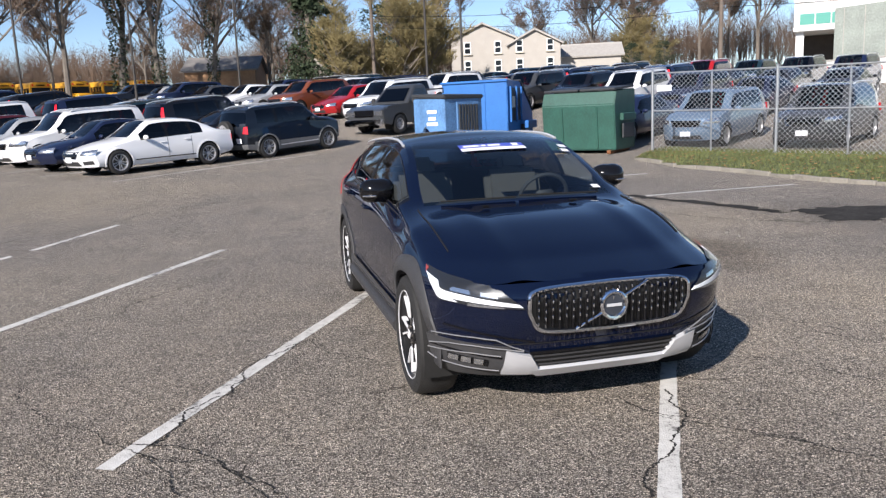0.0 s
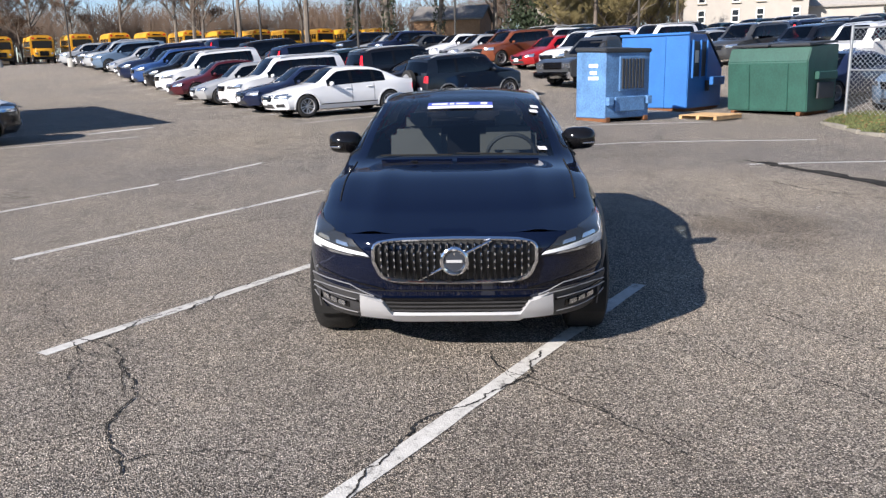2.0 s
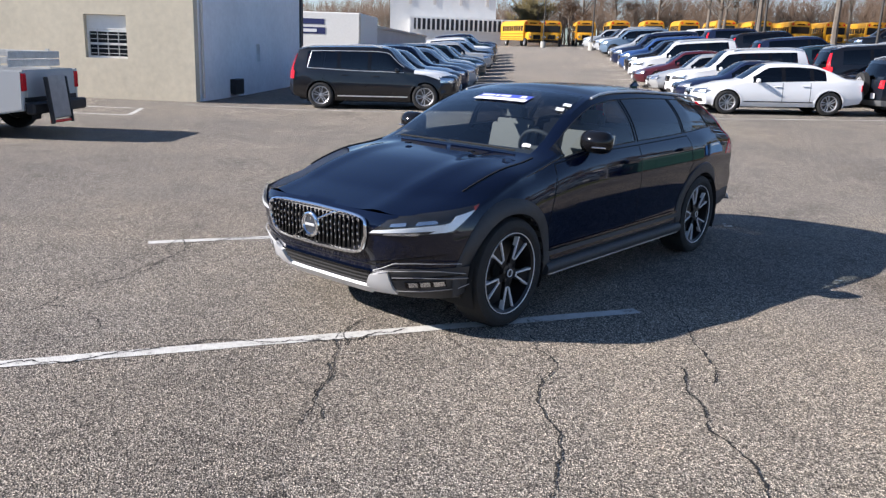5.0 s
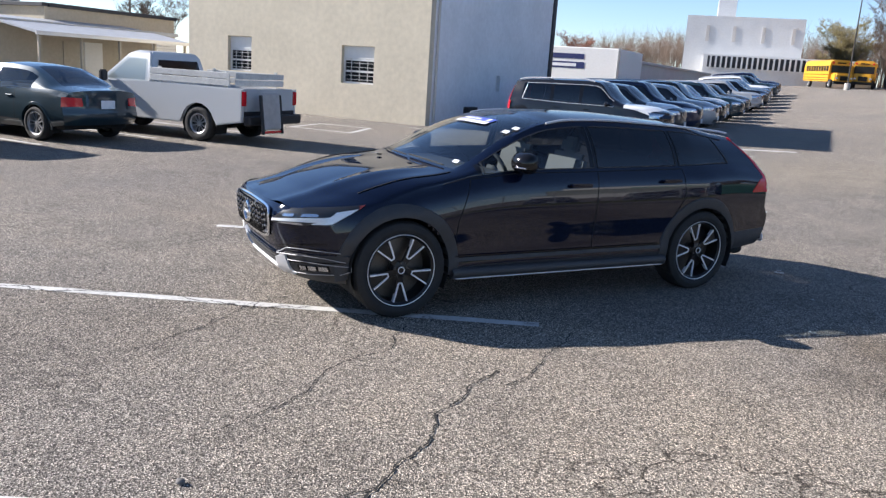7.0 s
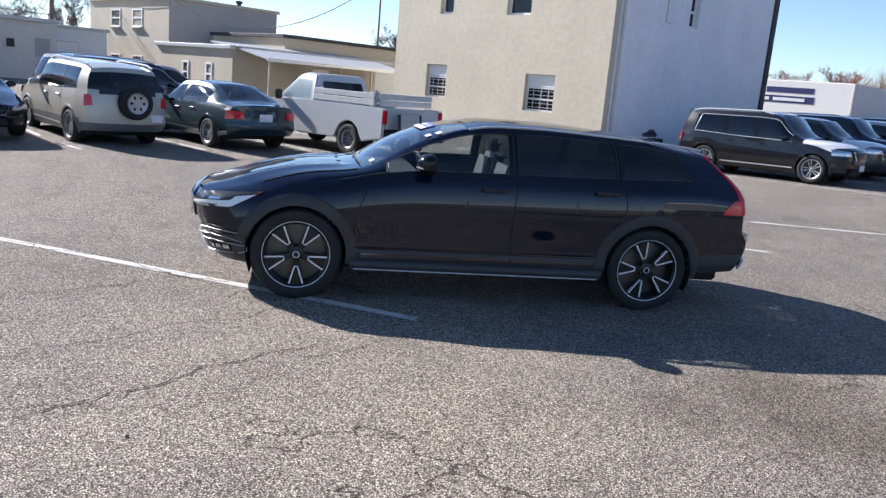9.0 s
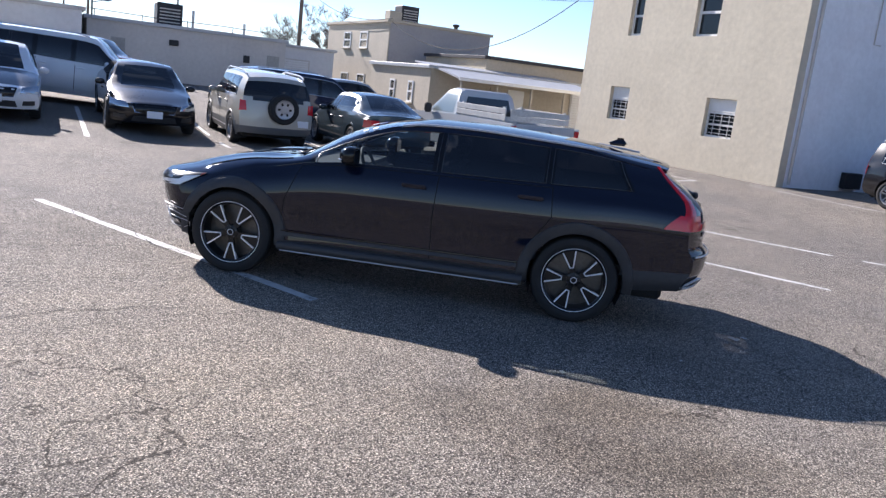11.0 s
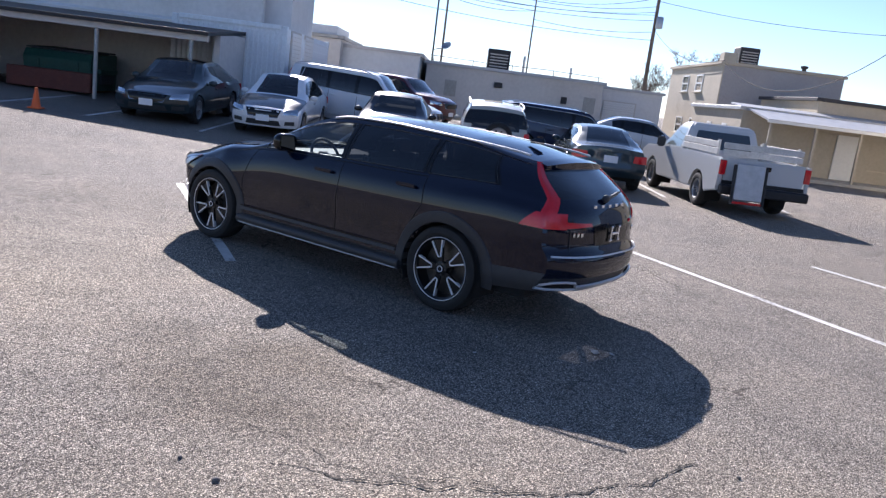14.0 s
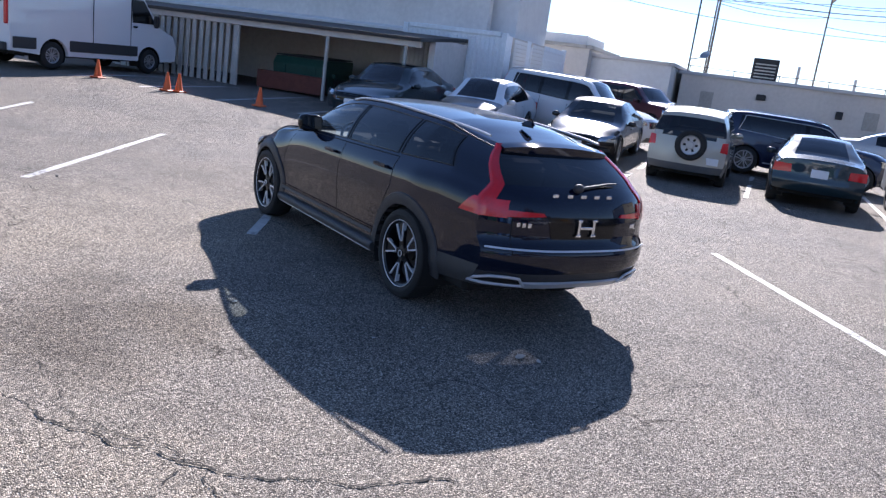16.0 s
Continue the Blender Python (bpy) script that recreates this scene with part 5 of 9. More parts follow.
        if rails and not lite and not spare:
            # bright outline of the side windows
            def pane_edge(y, t, sd=sd):
                zs, ws, ze, wrr = (sh.c[k](y) for k in ("zs", "ws", "ze", "wr"))
                x, z = ws + (wrr - ws) * t + 0.035 * math.sin(math.pi * t) + 0.004, zs + (ze - zs) * t
                return (sd * x, sh.warp(x, y, z), z)

            ya, yb = s["wins"][0][0], s["wins"][-1][1]
            loop = [pane_edge(ya + (yb - ya) * k / 20, 0.01) for k in range(21)] + [pane_edge(yb - 0.05 * k, 0.2 * k) for k in (1, 2, 3)] + [pane_edge(yb - 0.2 - (yb - 0.2 - ya) * k / 20, 0.83) for k in range(21)]
            bm = bmesh.new()
            add_tube(bm, loop + [loop[0]], 0.008, 5, False)
            part("window_trim", bm, M_BRIGHT, root, "slim bright window surround", smooth=True)
        if rails:
            bm = bmesh.new()
            yy = [s["ws_range"][1] + 0.2 + (s["y1"] - 0.5 - s["ws_range"][1] - 0.2) * k / 8 for k in range(9)]
            add_tube(bm, [(sd * (sh.c["wr"](y) + 0.01), y, sh.c["ze"](y) + (0.01 if k in (0, 8) else 0.05)) for k, y in enumerate(yy)], 0.02, 6)
            part("roof_rail", bm, M_BRIGHT, root, smooth=True)
    F = lambda lift: (lambda x, z: (x, sh.front(x, z) - lift, z))
    R = lambda lift: (lambda x, z: (x, sh.rear(x, z) + lift, z))
    a, b = s["head_z"]
    hw = wd / 2
    g = patch(F(0.006), quad_rows(((-hw * 0.42, a - 0.06), (hw * 0.42, a - 0.06), (hw * 0.5, b - 0.02), (-hw * 0.5, b - 0.02)), 8, 3), M_TRIM, "grille", root, depth=0.012)
    rim = [(-hw * 0.42, a - 0.06), (hw * 0.42, a - 0.06), (hw * 0.5, b - 0.02), (-hw * 0.5, b - 0.02), (-hw * 0.42, a - 0.06)]
    bm = bmesh.new()
    add_tube(bm, [Vector((x, sh.front(x, z) - 0.016, z)) for x, z in rim], 0.009, 5)
    part("grille_frame", bm, M_CHROME, g)
    patch(F(0.008), quad_rows(((-hw * 0.5, 0.30), (hw * 0.5, 0.30), (hw * 0.45, 0.42), (-hw * 0.45, 0.42)), 6, 2), M_PLASTIC, "lower_intake", root, depth=0.01)
    pz = (s["tail_z"][0] + s["tail_z"][1]) / 2 - 0.04 if not spare else 0.5
    if not spare:
        part("number_plate", box((0, sh.rear(0, pz) + 0.012, pz), (0.32, 0.014, 0.16), 0.004), M_WHITEBAR, root)
    part("front_plate", box((0, sh.front(0, 0.47) - 0.012, 0.47), (0.32, 0.014, 0.15), 0.004), M_WHITEBAR, root)
    if spare:
        bm = lathe([(0.12, 0.0), (0.30, 0.0), (0.335, 0.03), (0.335, 0.16), (0.30, 0.2), (0.22, 0.2), (0.21, 0.17), (0.05, 0.15), (0.04, 0.18), (0, 0.18)], 24, "z")
        bmesh.ops.transform(bm, matrix=pose(-0.08, sh.rear(0, 0.93) + 0.0, 0.93, -90), verts=bm.verts)
        sp = part("spare_wheel", bm, M_RUBBER, root, "spare wheel on the tailgate", smooth=True)
        bm = lathe([(0.215, 0.0), (0.205, 0.02), (0.17, 0.005), (0.08, 0.012), (0.07, 0.03), (0, 0.032)], 24, "z")
        rim = part("spare_rim", bm, M_WHEEL, sp, "silver steel rim", smooth=True, m=pose(-0.08, sh.rear(0, 0.93) + 0.185, 0.93, -90))
        for k in range(6):
            aa = math.pi / 3 * k
            part("rim_hole", box((0.125 * math.cos(aa), 0.125 * math.sin(aa), 0.008), (0.06, 0.045, 0.012), 0.004, 1, pose(0, 0, 0, 0, 0, math.degrees(aa))), M_GAP, rim)
        part("number_plate", box((-0.55, sh.rear(0.55, 0.62) + 0.012, 0.62), (0.30, 0.014, 0.15), 0.004), M_WHITEBAR, root)
    return root


def repaint(root, paint_mat, names=("body", "hood", "door_mirror", "door_handle")):
    for o in root.children_recursive:
        if o.type == "MESH" and o.name.split(".")[0] in names:
            o.material_slots[0].link = "OBJECT"
            o.material_slots[0].material = paint_mat


M_BRIGHT = mat("bright_trim", (0.66, 0.67, 0.69), rough=0.3, metal=0.3, rvar=0.05, scale=10)
M_CLADDING = mat("grey_cladding", (0.13, 0.135, 0.14), rough=0.5, var=0.1, scale=6)
M_SCREEN = glass_mat("screen_glass", (0.22, 0.24, 0.24))
P = {
    "white": paint("white", (0.72, 0.73, 0.74), 0.0, 0.3), "silver": paint("silver", (0.42, 0.43, 0.44), 0.75, 0.35), "grey": paint("grey", (0.05, 0.053, 0.057), 0.5, 0.35),
    "black": paint("black", (0.006, 0.006, 0.008), 0.1, 0.25), "navy": paint("navy", (0.010, 0.016, 0.045), 0.3, 0.3), "blue": paint("blue", (0.03, 0.075, 0.22), 0.5, 0.35),
    "red": paint("red", (0.32, 0.012, 0.015), 0.2, 0.3), "orange": paint("orange", (0.17, 0.048, 0.02), 0.3, 0.35), "beige": paint("beige", (0.44, 0.42, 0.36), 0.6, 0.38),
    "slate": paint("slate", (0.012, 0.030, 0.042), 0.4, 0.33), "maroon": paint("maroon", (0.075, 0.012, 0.018), 0.4, 0.32), "teal": paint("teal", (0.018, 0.032, 0.036), 0.4, 0.33), "ink": paint("ink", (0.005, 0.008, 0.014), 0.2, 0.33), "ice": paint("ice", (0.13, 0.19, 0.27), 0.5, 0.35),
}
SEDAN = (4.85, 1.82, 1.45, 2.78, 0.98, 0.33)
SMALL = (4.53, 1.70, 1.46, 2.60, 0.88, 0.31)
SUVBIG = (4.95, 1.95, 1.76, 2.984, 0.9, 0.37)
SUVMID = (4.69, 1.90, 1.66, 2.865, 0.87, 0.36)
SUVOLD = (4.25, 1.74, 1.68, 2.49, 0.80, 0.345)

# the cars that stand nearest
make_car("suv", "dark grey seven-seat suv with a white film on its hood", "suv", SUVBIG, P["black"], m=car_pose(-4.3, 16.75, 0), tail_tall=True, rails=True, hood=P["white"])
make_car("sedan", "white mid-size sedan with dark alloy wheels", "sedan", SEDAN, P["white"], m=car_pose(7.1, 17.75, 180))
make_car("suv", "dark compact suv with a spare wheel on its tailgate", "suv", SUVOLD, P["ink"], m=car_pose(11.87, 17.6, 0), spare=True, cladding=True, rails=True)
make_car("sedan", "dark blue-grey sedan with red tail lights", "sedan", (4.58, 1.80, 1.43, 2.715, 0.9, 0.325), P["slate"], m=car_pose(-12.4, 4.25, 180), clear=True)
make_car("suv", "beige compact suv with a spare wheel on its tailgate", "suv", SUVOLD, P["beige"], m=car_pose(-13.1, 1.6, 180), spare=True, cladding=True, rails=True, clear=True)
make_car("sedan", "black sedan with a wide chrome-framed grille", "sedan", (4.76, 1.86, 1.44, 2.87, 0.85, 0.345), P["black"], m=car_pose(-13.6, -0.95, 0))
make_car("sedan", "white compact sedan with a black hood", "sedan", SMALL, P["white"], m=car_pose(-13.3, -3.95, 0), hood=P["black"])
make_car("sedan", "dark green-black sedan parked nose out", "sedan", (5.0, 1.85, 1.46, 2.8, 1.05, 0.33), P["teal"], m=car_pose(-12.9, -6.5, 0))


# ---------------------------------------------------------------- buildings
M_STUCCO = mat("cream_stucco", (0.56, 0.50, 0.385), rough=0.88, var=0.10, scale=0.6, bump=1.0, bscale=2.6)
# gable wall: bluish sky light of its shaded side is put into the colour
M_GABLE = mat("pale_render", (0.80, 0.81, 0.83), rough=0.88, var=0.07, scale=0.7, bump=0.9, bscale=2.6)
M_SHEDWALL = mat("pale_shed_wall", (0.68, 0.65, 0.61), rough=0.9, var=0.1, scale=0.7, bump=0.2, bscale=20)
M_TAN = mat("tan_render", (0.45, 0.40, 0.315), rough=0.85, var=0.08, scale=0.8, bump=0.3, bscale=25)
M_GREYWALL = mat("grey_block", (0.56, 0.53, 0.49), rough=0.9, var=0.08, scale=0.7, bump=0.3, bscale=20)
M_WHITEWALL = mat("white_wall", (0.66, 0.66, 0.65), rough=0.75, var=0.07, scale=0.6, bump=0.2, bscale=20)
M_ROOFEDGE = mat("roof_edge", (0.02, 0.022, 0.03), rough=0.6, var=0.2, scale=4)
M_ROOFMETAL = mat("white_metal_roof", (0.42, 0.43, 0.44), rough=0.5, metal=0.2, var=0.1, scale=2)
M_FRAME = mat("white_frame", (0.74, 0.74, 0.72), rough=0.5, var=0.05, scale=10)
M_PANE = mat("dark_pane", (0.012, 0.014, 0.017), rough=0.08, spec=0.35)
M_BAR = mat("window_bar", (0.55, 0.55, 0.54), rough=0.5)
M_STEEL = mat("galvanised", (0.42, 0.43, 0.44), rough=0.4, metal=0.8, var=0.15, scale=8)
M_DARKSTEEL = mat("dark_steel", (0.03, 0.03, 0.032), rough=0.55, metal=0.4, var=0.2, scale=8)
M_WOODPOLE = mat("pole_wood", (0.13, 0.105, 0.085), rough=0.9, var=0.25, scale=3, bump=0.4, bscale=30)
M_LAMPPOLE = mat("lamp_pole", (0.055, 0.05, 0.045), rough=0.6, metal=0.3, var=0.15, scale=5)
M_CONC = mat("concrete", (0.36, 0.35, 0.32), rough=0.9, var=0.14, scale=1.2, bump=0.4, bscale=40)
M_CONTAINER = mat("container_paint", (0.76, 0.80, 0.83), rough=0.55, metal=0.1, var=0.1, scale=1.2)
M_SHED = mat("shed_slats", (0.44, 0.44, 0.42), rough=0.7, metal=0.2, var=0.2, scale=2)
M_BRICKHOUSE = mat("brown_brick", (0.34, 0.20, 0.11), rough=0.9, var=0.2, scale=3)
M_SHINGLE = mat("grey_shingle", (0.19, 0.18, 0.17), rough=0.9, var=0.2, scale=3)


def wall_with_holes(bm, a, b, z0, z1, thick, holes, inward):
    """A wall slab from a to b (x, y), with openings (along, along, low, high) through it."""
    a, b = Vector((*a, 0)), Vector((*b, 0))
    d = b - a
    ln = d.length
    d.normalize()
    us = sorted({0, ln, *[h[0] for h in holes], *[h[1] for h in holes]})
    zs = sorted({z0, z1, *[h[2] for h in holes], *[h[3] for h in holes]})
    n = Vector((*inward, 0)) * thick
    vs = {}

    def v(u, z, k):
        key = (round(u, 3), round(z, 3), k)
        if key not in vs:
            vs[key] = bm.verts.new(a + d * u + Vector((0, 0, z)) + (n if k else Vector()))
        return vs[key]

    solid = set()
    for i in range(len(us) - 1):
        for j in range(len(zs) - 1):
            um, zm = (us[i] + us[i + 1]) / 2, (zs[j] + zs[j + 1]) / 2
            if not any(h[0] < um < h[1] and h[2] < zm < h[3] for h in holes):
                solid.add((i, j))
    for i, j in solid:
        c = [(us[i], zs[j]), (us[i + 1], zs[j]), (us[i + 1], zs[j + 1]), (us[i], zs[j + 1])]
        bm.faces.new([v(*p, 0) for p in c])
        bm.faces.new([v(*p, 1) for p in reversed(c)])
        for (di, dj), (p, q) in (((0, -1), (c[0], c[1])), ((1, 0), (c[1], c[2])), ((0, 1), (c[2], c[3])), ((-1, 0), (c[3], c[0]))):
            if (i + di, j + dj) not in solid:
                bm.faces.new([v(*q, 0), v(*p, 0), v(*p, 1), v(*q, 1)])


def sash_window(root, m, w, h, name="window", board=0.0, bars=False):
    """Window in the x-z plane of m (outside to -y): frame, panes, sill, glazing bars; board is the share of the top that is boarded white."""
    win = new(name)
    win.parent = root
    win.matrix_basis = m
    bm = bmesh.new()
    hh = h * (1 - board)
    f = 0.06 if board else 0.085
    for x in (-w / 2 + f / 2, w / 2 - f / 2):
        add_box(bm, (x, 0.06, hh / 2), (f, 0.06, hh))
    for z in (f / 2, hh / 2, hh - f / 2):
        add_box(bm, (0, 0.06, z), (w - 2 * f - 0.002, 0.06, f))
    part("window_frame", bm, M_FRAME, win)
    for z0, z1 in ((f, hh / 2 - f / 2), (hh / 2 + f / 2, hh - f)):
        part("pane", box((0, 0.075, (z0 + z1) / 2), (w - 2 * f - 0.004, 0.01, z1 - z0)), M_PANE, win)
    if bars:
        for k in range(1, 4):
            part("window_bar", box((-w / 2 + w * k / 4, 0.02, hh / 2), (0.016, 0.016, hh - 0.02)), M_BAR, win)
        for k in range(1, 6):
            part("window_bar", box((0, 0.0, hh * k / 6), (w - 0.02, 0.014, 0.016)), M_BAR, win)
    if board:
        part("board", box((0, 0.05, hh + h * board / 2), (w - 0.01, 0.06, h * board - 0.01), 0.005), M_FRAME, win)
    part("sill", box((0, -0.02, -0.04), (w + 0.16, 0.16, 0.07), 0.01), M_STUCCO, win)
    return win


def cream_building():
    W, D, H = 10.25, 11.2, 6.9
    root = thing("cream_building", "cream stucco two-storey building with barred, part-boarded windows", "building", lot_pose(-19.95, 16.35))
    wins = [(1.9, 3.0, 1.33, 2.55, 0.36, True), (6.9, 8.2, 1.18, 2.42, 0.34, True), (2.4, 3.1, 4.42, 5.85, 0, False), (5.75, 6.85, 4.38, 5.95, 0, False)]
    bm = bmesh.new()
    wall_with_holes(bm, (0, 0), (W, 0), -0.3, H, 0.3, [w[:4] for w in wins], (0, 1))
    part("front_wall", bm, M_STUCCO, root)
    for a, b, z0, z1, board, bars in wins:
        sash_window(root, pose((a + b) / 2, 0.12, z0), b - a, z1 - z0, board=board, bars=bars)
    bm = bmesh.new()
    side = [(4.3, 4.9, 4.5, 5.6), (5.2, 5.6, 1.15, 1.75)]
    wall_with_holes(bm, (W, 0.3), (W, D), -0.3, H, 0.3, [(a, b, c, d) for a, b, c, d in side], (-1, 0))
    part("gable_wall", bm, M_GABLE, root)
    for a, b, c, d in side:
        sash_window(root, pose(W - 0.12, 0.3 + (a + b) / 2, c, 0, 0, 90), b - a, d - c)
    part("rear_wall", box((W / 2 - 0.15, D + 0.15, H / 2 - 0.15), (W - 0.3, 0.3, H + 0.3)), M_STUCCO, root)
    part("west_wall", box((0.15, D / 2 + 0.15, H / 2 - 0.15), (0.3, D - 0.32, H + 0.3)), M_STUCCO, root)
    part("roof", box((W / 2, D / 2 + 0.1, H + 0.1), (W + 0.3, D + 0.5, 0.2), 0.02), M_ROOFEDGE, root)
    bm = bmesh.new()
    add_tube(bm, [(W + 0.06, 0.45, H), (W + 0.06, 0.45, 0.1)], 0.045, 8)
    part("downspout", bm, M_GREYWALL, root)
    part("corner_board", box((W + 0.02, D + 0.12, H / 2), (0.1, 0.36, H), 0.01), M_ROOFEDGE, root)
    bm = bmesh.new()
    add_tube(bm, [(W + 0.03, 3.0, 6.0), (W + 0.03, 3.0, 4.5), (W + 0.03, 3.3, 4.5)], 0.02, 6)
    part("conduit", bm, M_GREYWALL, root)
    part("mains_box", box((W + 0.1, 3.2, 0.35), (0.2, 0.8, 0.5), 0.02), M_DARKSTEEL, root)
    return root


cream_building()


def block(name, label, p0, p1, q0, q1, h, wall, cap=None, z=None):
    """A plain flat-roofed building over a rectangle of the lot, with a parapet cap."""
    base = min(L(p, q).z for p in (p0, p1) for q in (q0, q1)) if z is None else z
    root = thing(name, label, "building", pose(*(L((p0 + p1) / 2, (q0 + q1) / 2).xy), base, 0, 0, math.degrees(LOT)))
    w, d = p1 - p0, q1 - q0
    part("wall", box((0, 0, h / 2 - 0.4), (w, d, h + 0.8)), wall, root)
    bm = bmesh.new()
    for c, s in (((0, -d / 2, h + 0.06), (w + 0.14, 0.3, 0.16)), ((0, d / 2, h + 0.06), (w + 0.14, 0.3, 0.16)), ((-w / 2, 0, h + 0.06), (0.3, d - 0.31, 0.16)), ((w / 2, 0, h + 0.06), (0.3, d - 0.31, 0.16))):
        add_box(bm, c, s, None, 0.01)
    part("parapet_cap", bm, cap or M_ROOFMETAL, root)
    return root


def rollup_door(root, m, w, h):
    d = new("rollup_door")
    d.parent = root
    d.matrix_basis = m
    n = int(h / 0.12)
    for k in range(n):
        part("slat", box((0, 0, (k + 0.5) * h / n), (w, 0.03, h / n - 0.012), 0.008), M_FRAME, d)
    part("door_frame", box((0, 0.03, h / 2), (w + 0.16, 0.03, h + 0.12)), M_GREYWALL, d)


# low tan building with a porch
tan = block("porch_building", "low tan building with a white porch roof", -33.4, -26.2, 12.6, 21.8, 2.55, M_TAN, M_ROOFMETAL, 0)
for y, w, z0, h in ((-3.0, 0.8, 0.7, 1.2), (1.6, 0.9, 0.7, 1.2)):
    sash_window(tan, pose(3.6 - 0.1, y, z0, 0, 0, 90), w, h)
for x, z0 in ((1.6, 0.9), (-0.6, 0.9)):
    sash_window(tan, pose(x, -4.6 - 0.07, z0), 0.6, 1.0)
for y in (0.2, 1.2):
    part("door", box((3.62, y - 1.2, 1.0), (0.06, 0.9, 2.0), 0.01), M_FRAME if y > 1 else M_TAN, tan)
bm = bmesh.new()
add_box(bm, (4.8, -0.6, 2.42), (2.6, 7.6, 0.07), pose(0, 0, 0, 0, 9, 0))
part("porch_roof", bm, M_ROOFMETAL, tan, "white metal porch roof")
part("porch_fascia", box((6.06, -0.6, 2.20), (0.06, 7.64, 0.14)), M_FRAME, tan)
for y in (-4.2, -2.4, -0.6, 1.2, 2.9):
    part("porch_post", box((5.9, y, 1.05), (0.10, 0.10, 2.2), 0.01), M_TAN, tan)
part("porch_floor", box((4.85, -0.6, 0.05), (2.5, 7.8, 0.14), 0.01), M_CONC, tan)
rollup_door(tan, pose(3.66, 3.9, 0.0, 0, 0, 90), 1.3, 2.2)
part("upper_roof", box((2.4, -0.4, 2.72), (2.2, 8.0, 0.06), 0, 1, pose(0, 0, 0, 0, 6)), M_ROOFMETAL, tan)
wing = block("rear_wing", "pale low wing with a dark roof edge", -35.5, -28.5, 16.7, 24.0, 3.4, M_TAN, M_ROOFEDGE, 0)
# taller tan block behind it
tall = block("tall_tan_building", "taller tan block with sash windows and a rooftop cooling unit", -47.2, -36.5, 14.67, 21.3, 5.05, M_TAN, M_TAN, 0)
for x in (-1.45, 1.5):
    for z0, h in ((3.55, 1.0), (1.0, 1.0)):
        sash_window(tall, pose(x, -3.315 - 0.07, z0), 1.3, h)
part("parapet_end", box((5.0, -3.0, 5.3), (0.75, 0.75, 0.75), 0.02), M_TAN, tall)
# grey sheet that colours in the shade of the side turned from the sun
part("side_render", box((5.36, 0, 2.5), (0.04, 6.5, 5.0)), mat("grey_render", (0.34, 0.33, 0.33), rough=0.9, var=0.08, scale=0.8), tall)
part("vent_pipe", lathe([(0.12, 0), (0.12, 0.35), (0.2, 0.4), (0.2, 0.5), (0, 0.55)], 12, "z"), M_DARKSTEEL, tall, m=pose(4.0, 1.6, 5.05))


def cooling_unit(p, q, z, s=1.2):
    r = thing("rooftop_cooler", "boxy rooftop cooling unit with louvred sides", "cooler", pose(*L(p, q).xy, z, 0, 0, math.degrees(LOT)))
    part("casing", box((0, 0, s * 0.5), (s, s, s * 0.9), 0.03), M_DARKSTEEL, r)
    for k in range(5):
        part("louvre", box((s / 2 + 0.02, 0, 0.2 * s + k * s * 0.13), (0.05, s * 0.8, 0.04), 0, 1, pose(0, 0, 0, 0, 30)), M_GREYWALL, r)
    part("foot_frame", box((0, 0, 0.0), (s * 1.4, s * 1.1, 0.12), 0.02), M_DARKSTEEL, r)


cooling_unit(-38.0, 16.3, 5.1, 1.1)
grey = block("grey_building", "long low grey workshop building with a flat roof", -46, -33.0, -1.2, 7.8, 3.0, M_GREYWALL, M_ROOFMETAL, 0)
part("wall_lamp", box((6.56, -0.8, 2.35), (0.14, 0.42, 0.26), 0.03), M_DARKSTEEL, grey)
part("vent", box((6.53, 2.6, 2.0), (0.06, 0.3, 0.35), 0.01), M_DARKSTEEL, grey)
for y in (-3.2, 3.9):
    part("patch_panel", box((6.52, y, 1.9), (0.04, 0.6, 0.8), 0.005), M_CONC, grey)
cooling_unit(-34.4, 2.4, 3.05, 1.15)
rear_shed = block("rear_shed", "grey flat-roofed shed behind a storage container", -37, -30.2, -10.5, -5.2, 3.5, M_GREYWALL, M_CONC, 0)
part("roof_step", box((0.6, 1.2, 3.75), (4.0, 2.2, 0.7), 0.02), M_WHITEWALL, rear_shed)
part("roof_duct", box((1.6, -1.4, 3.8), (0.9, 0.9, 0.6), 0.03), M_STEEL, rear_shed)
part("cable_rail", tube([(6.4, -4.4, 3.42), (6.4, -1.5, 3.36), (6.4, 1.5, 3.40), (6.4, 4.4, 3.34)], 0.018, 5), M_DARKSTEEL, grey)
for y in (-4.2, -2.2, -0.2, 1.9, 4.2):
    part("rail_post", tube([(6.4, y, 3.0), (6.4, y, 3.42)], 0.02, 5), M_DARKSTEEL, grey)
part("mast", tube([(6.3, -4.3, 2.9), (6.3, -4.3, 6.6)], 0.04, 6), M_DARKSTEEL, grey)
dish = lathe([(0.0, 0.0), (0.1, 0.02), (0.2, 0.065), (0.25, 0.1)], 16, "z")
part("satellite_dish", dish, M_STEEL, grey, "grey satellite dish", smooth=True, m=pose(6.45, -3.6, 3.9, 50, 0, 60))
part("dish_arm", tube([(6.3, -4.3, 3.7), (6.4, -3.7, 3.85)], 0.025, 5), M_DARKSTEEL, grey)
for y, h in ((0.6, 2.2), (3.2, 1.6)):
    part("vent_stack", tube([(3.0, y, 2.9), (3.0, y, 3.0 + h * 0.5)], 0.07, 8), M_STEEL, grey)
white_shop = block("white_shop", "white low workshop with a loading door", -50, -38.5, 8.2, 12.2, 3.0, M_WHITEWALL, M_ROOFMETAL, 0)
rollup_door(white_shop, pose(5.78, -0.4, 0, 0, 0, 90), 1.8, 2.3)
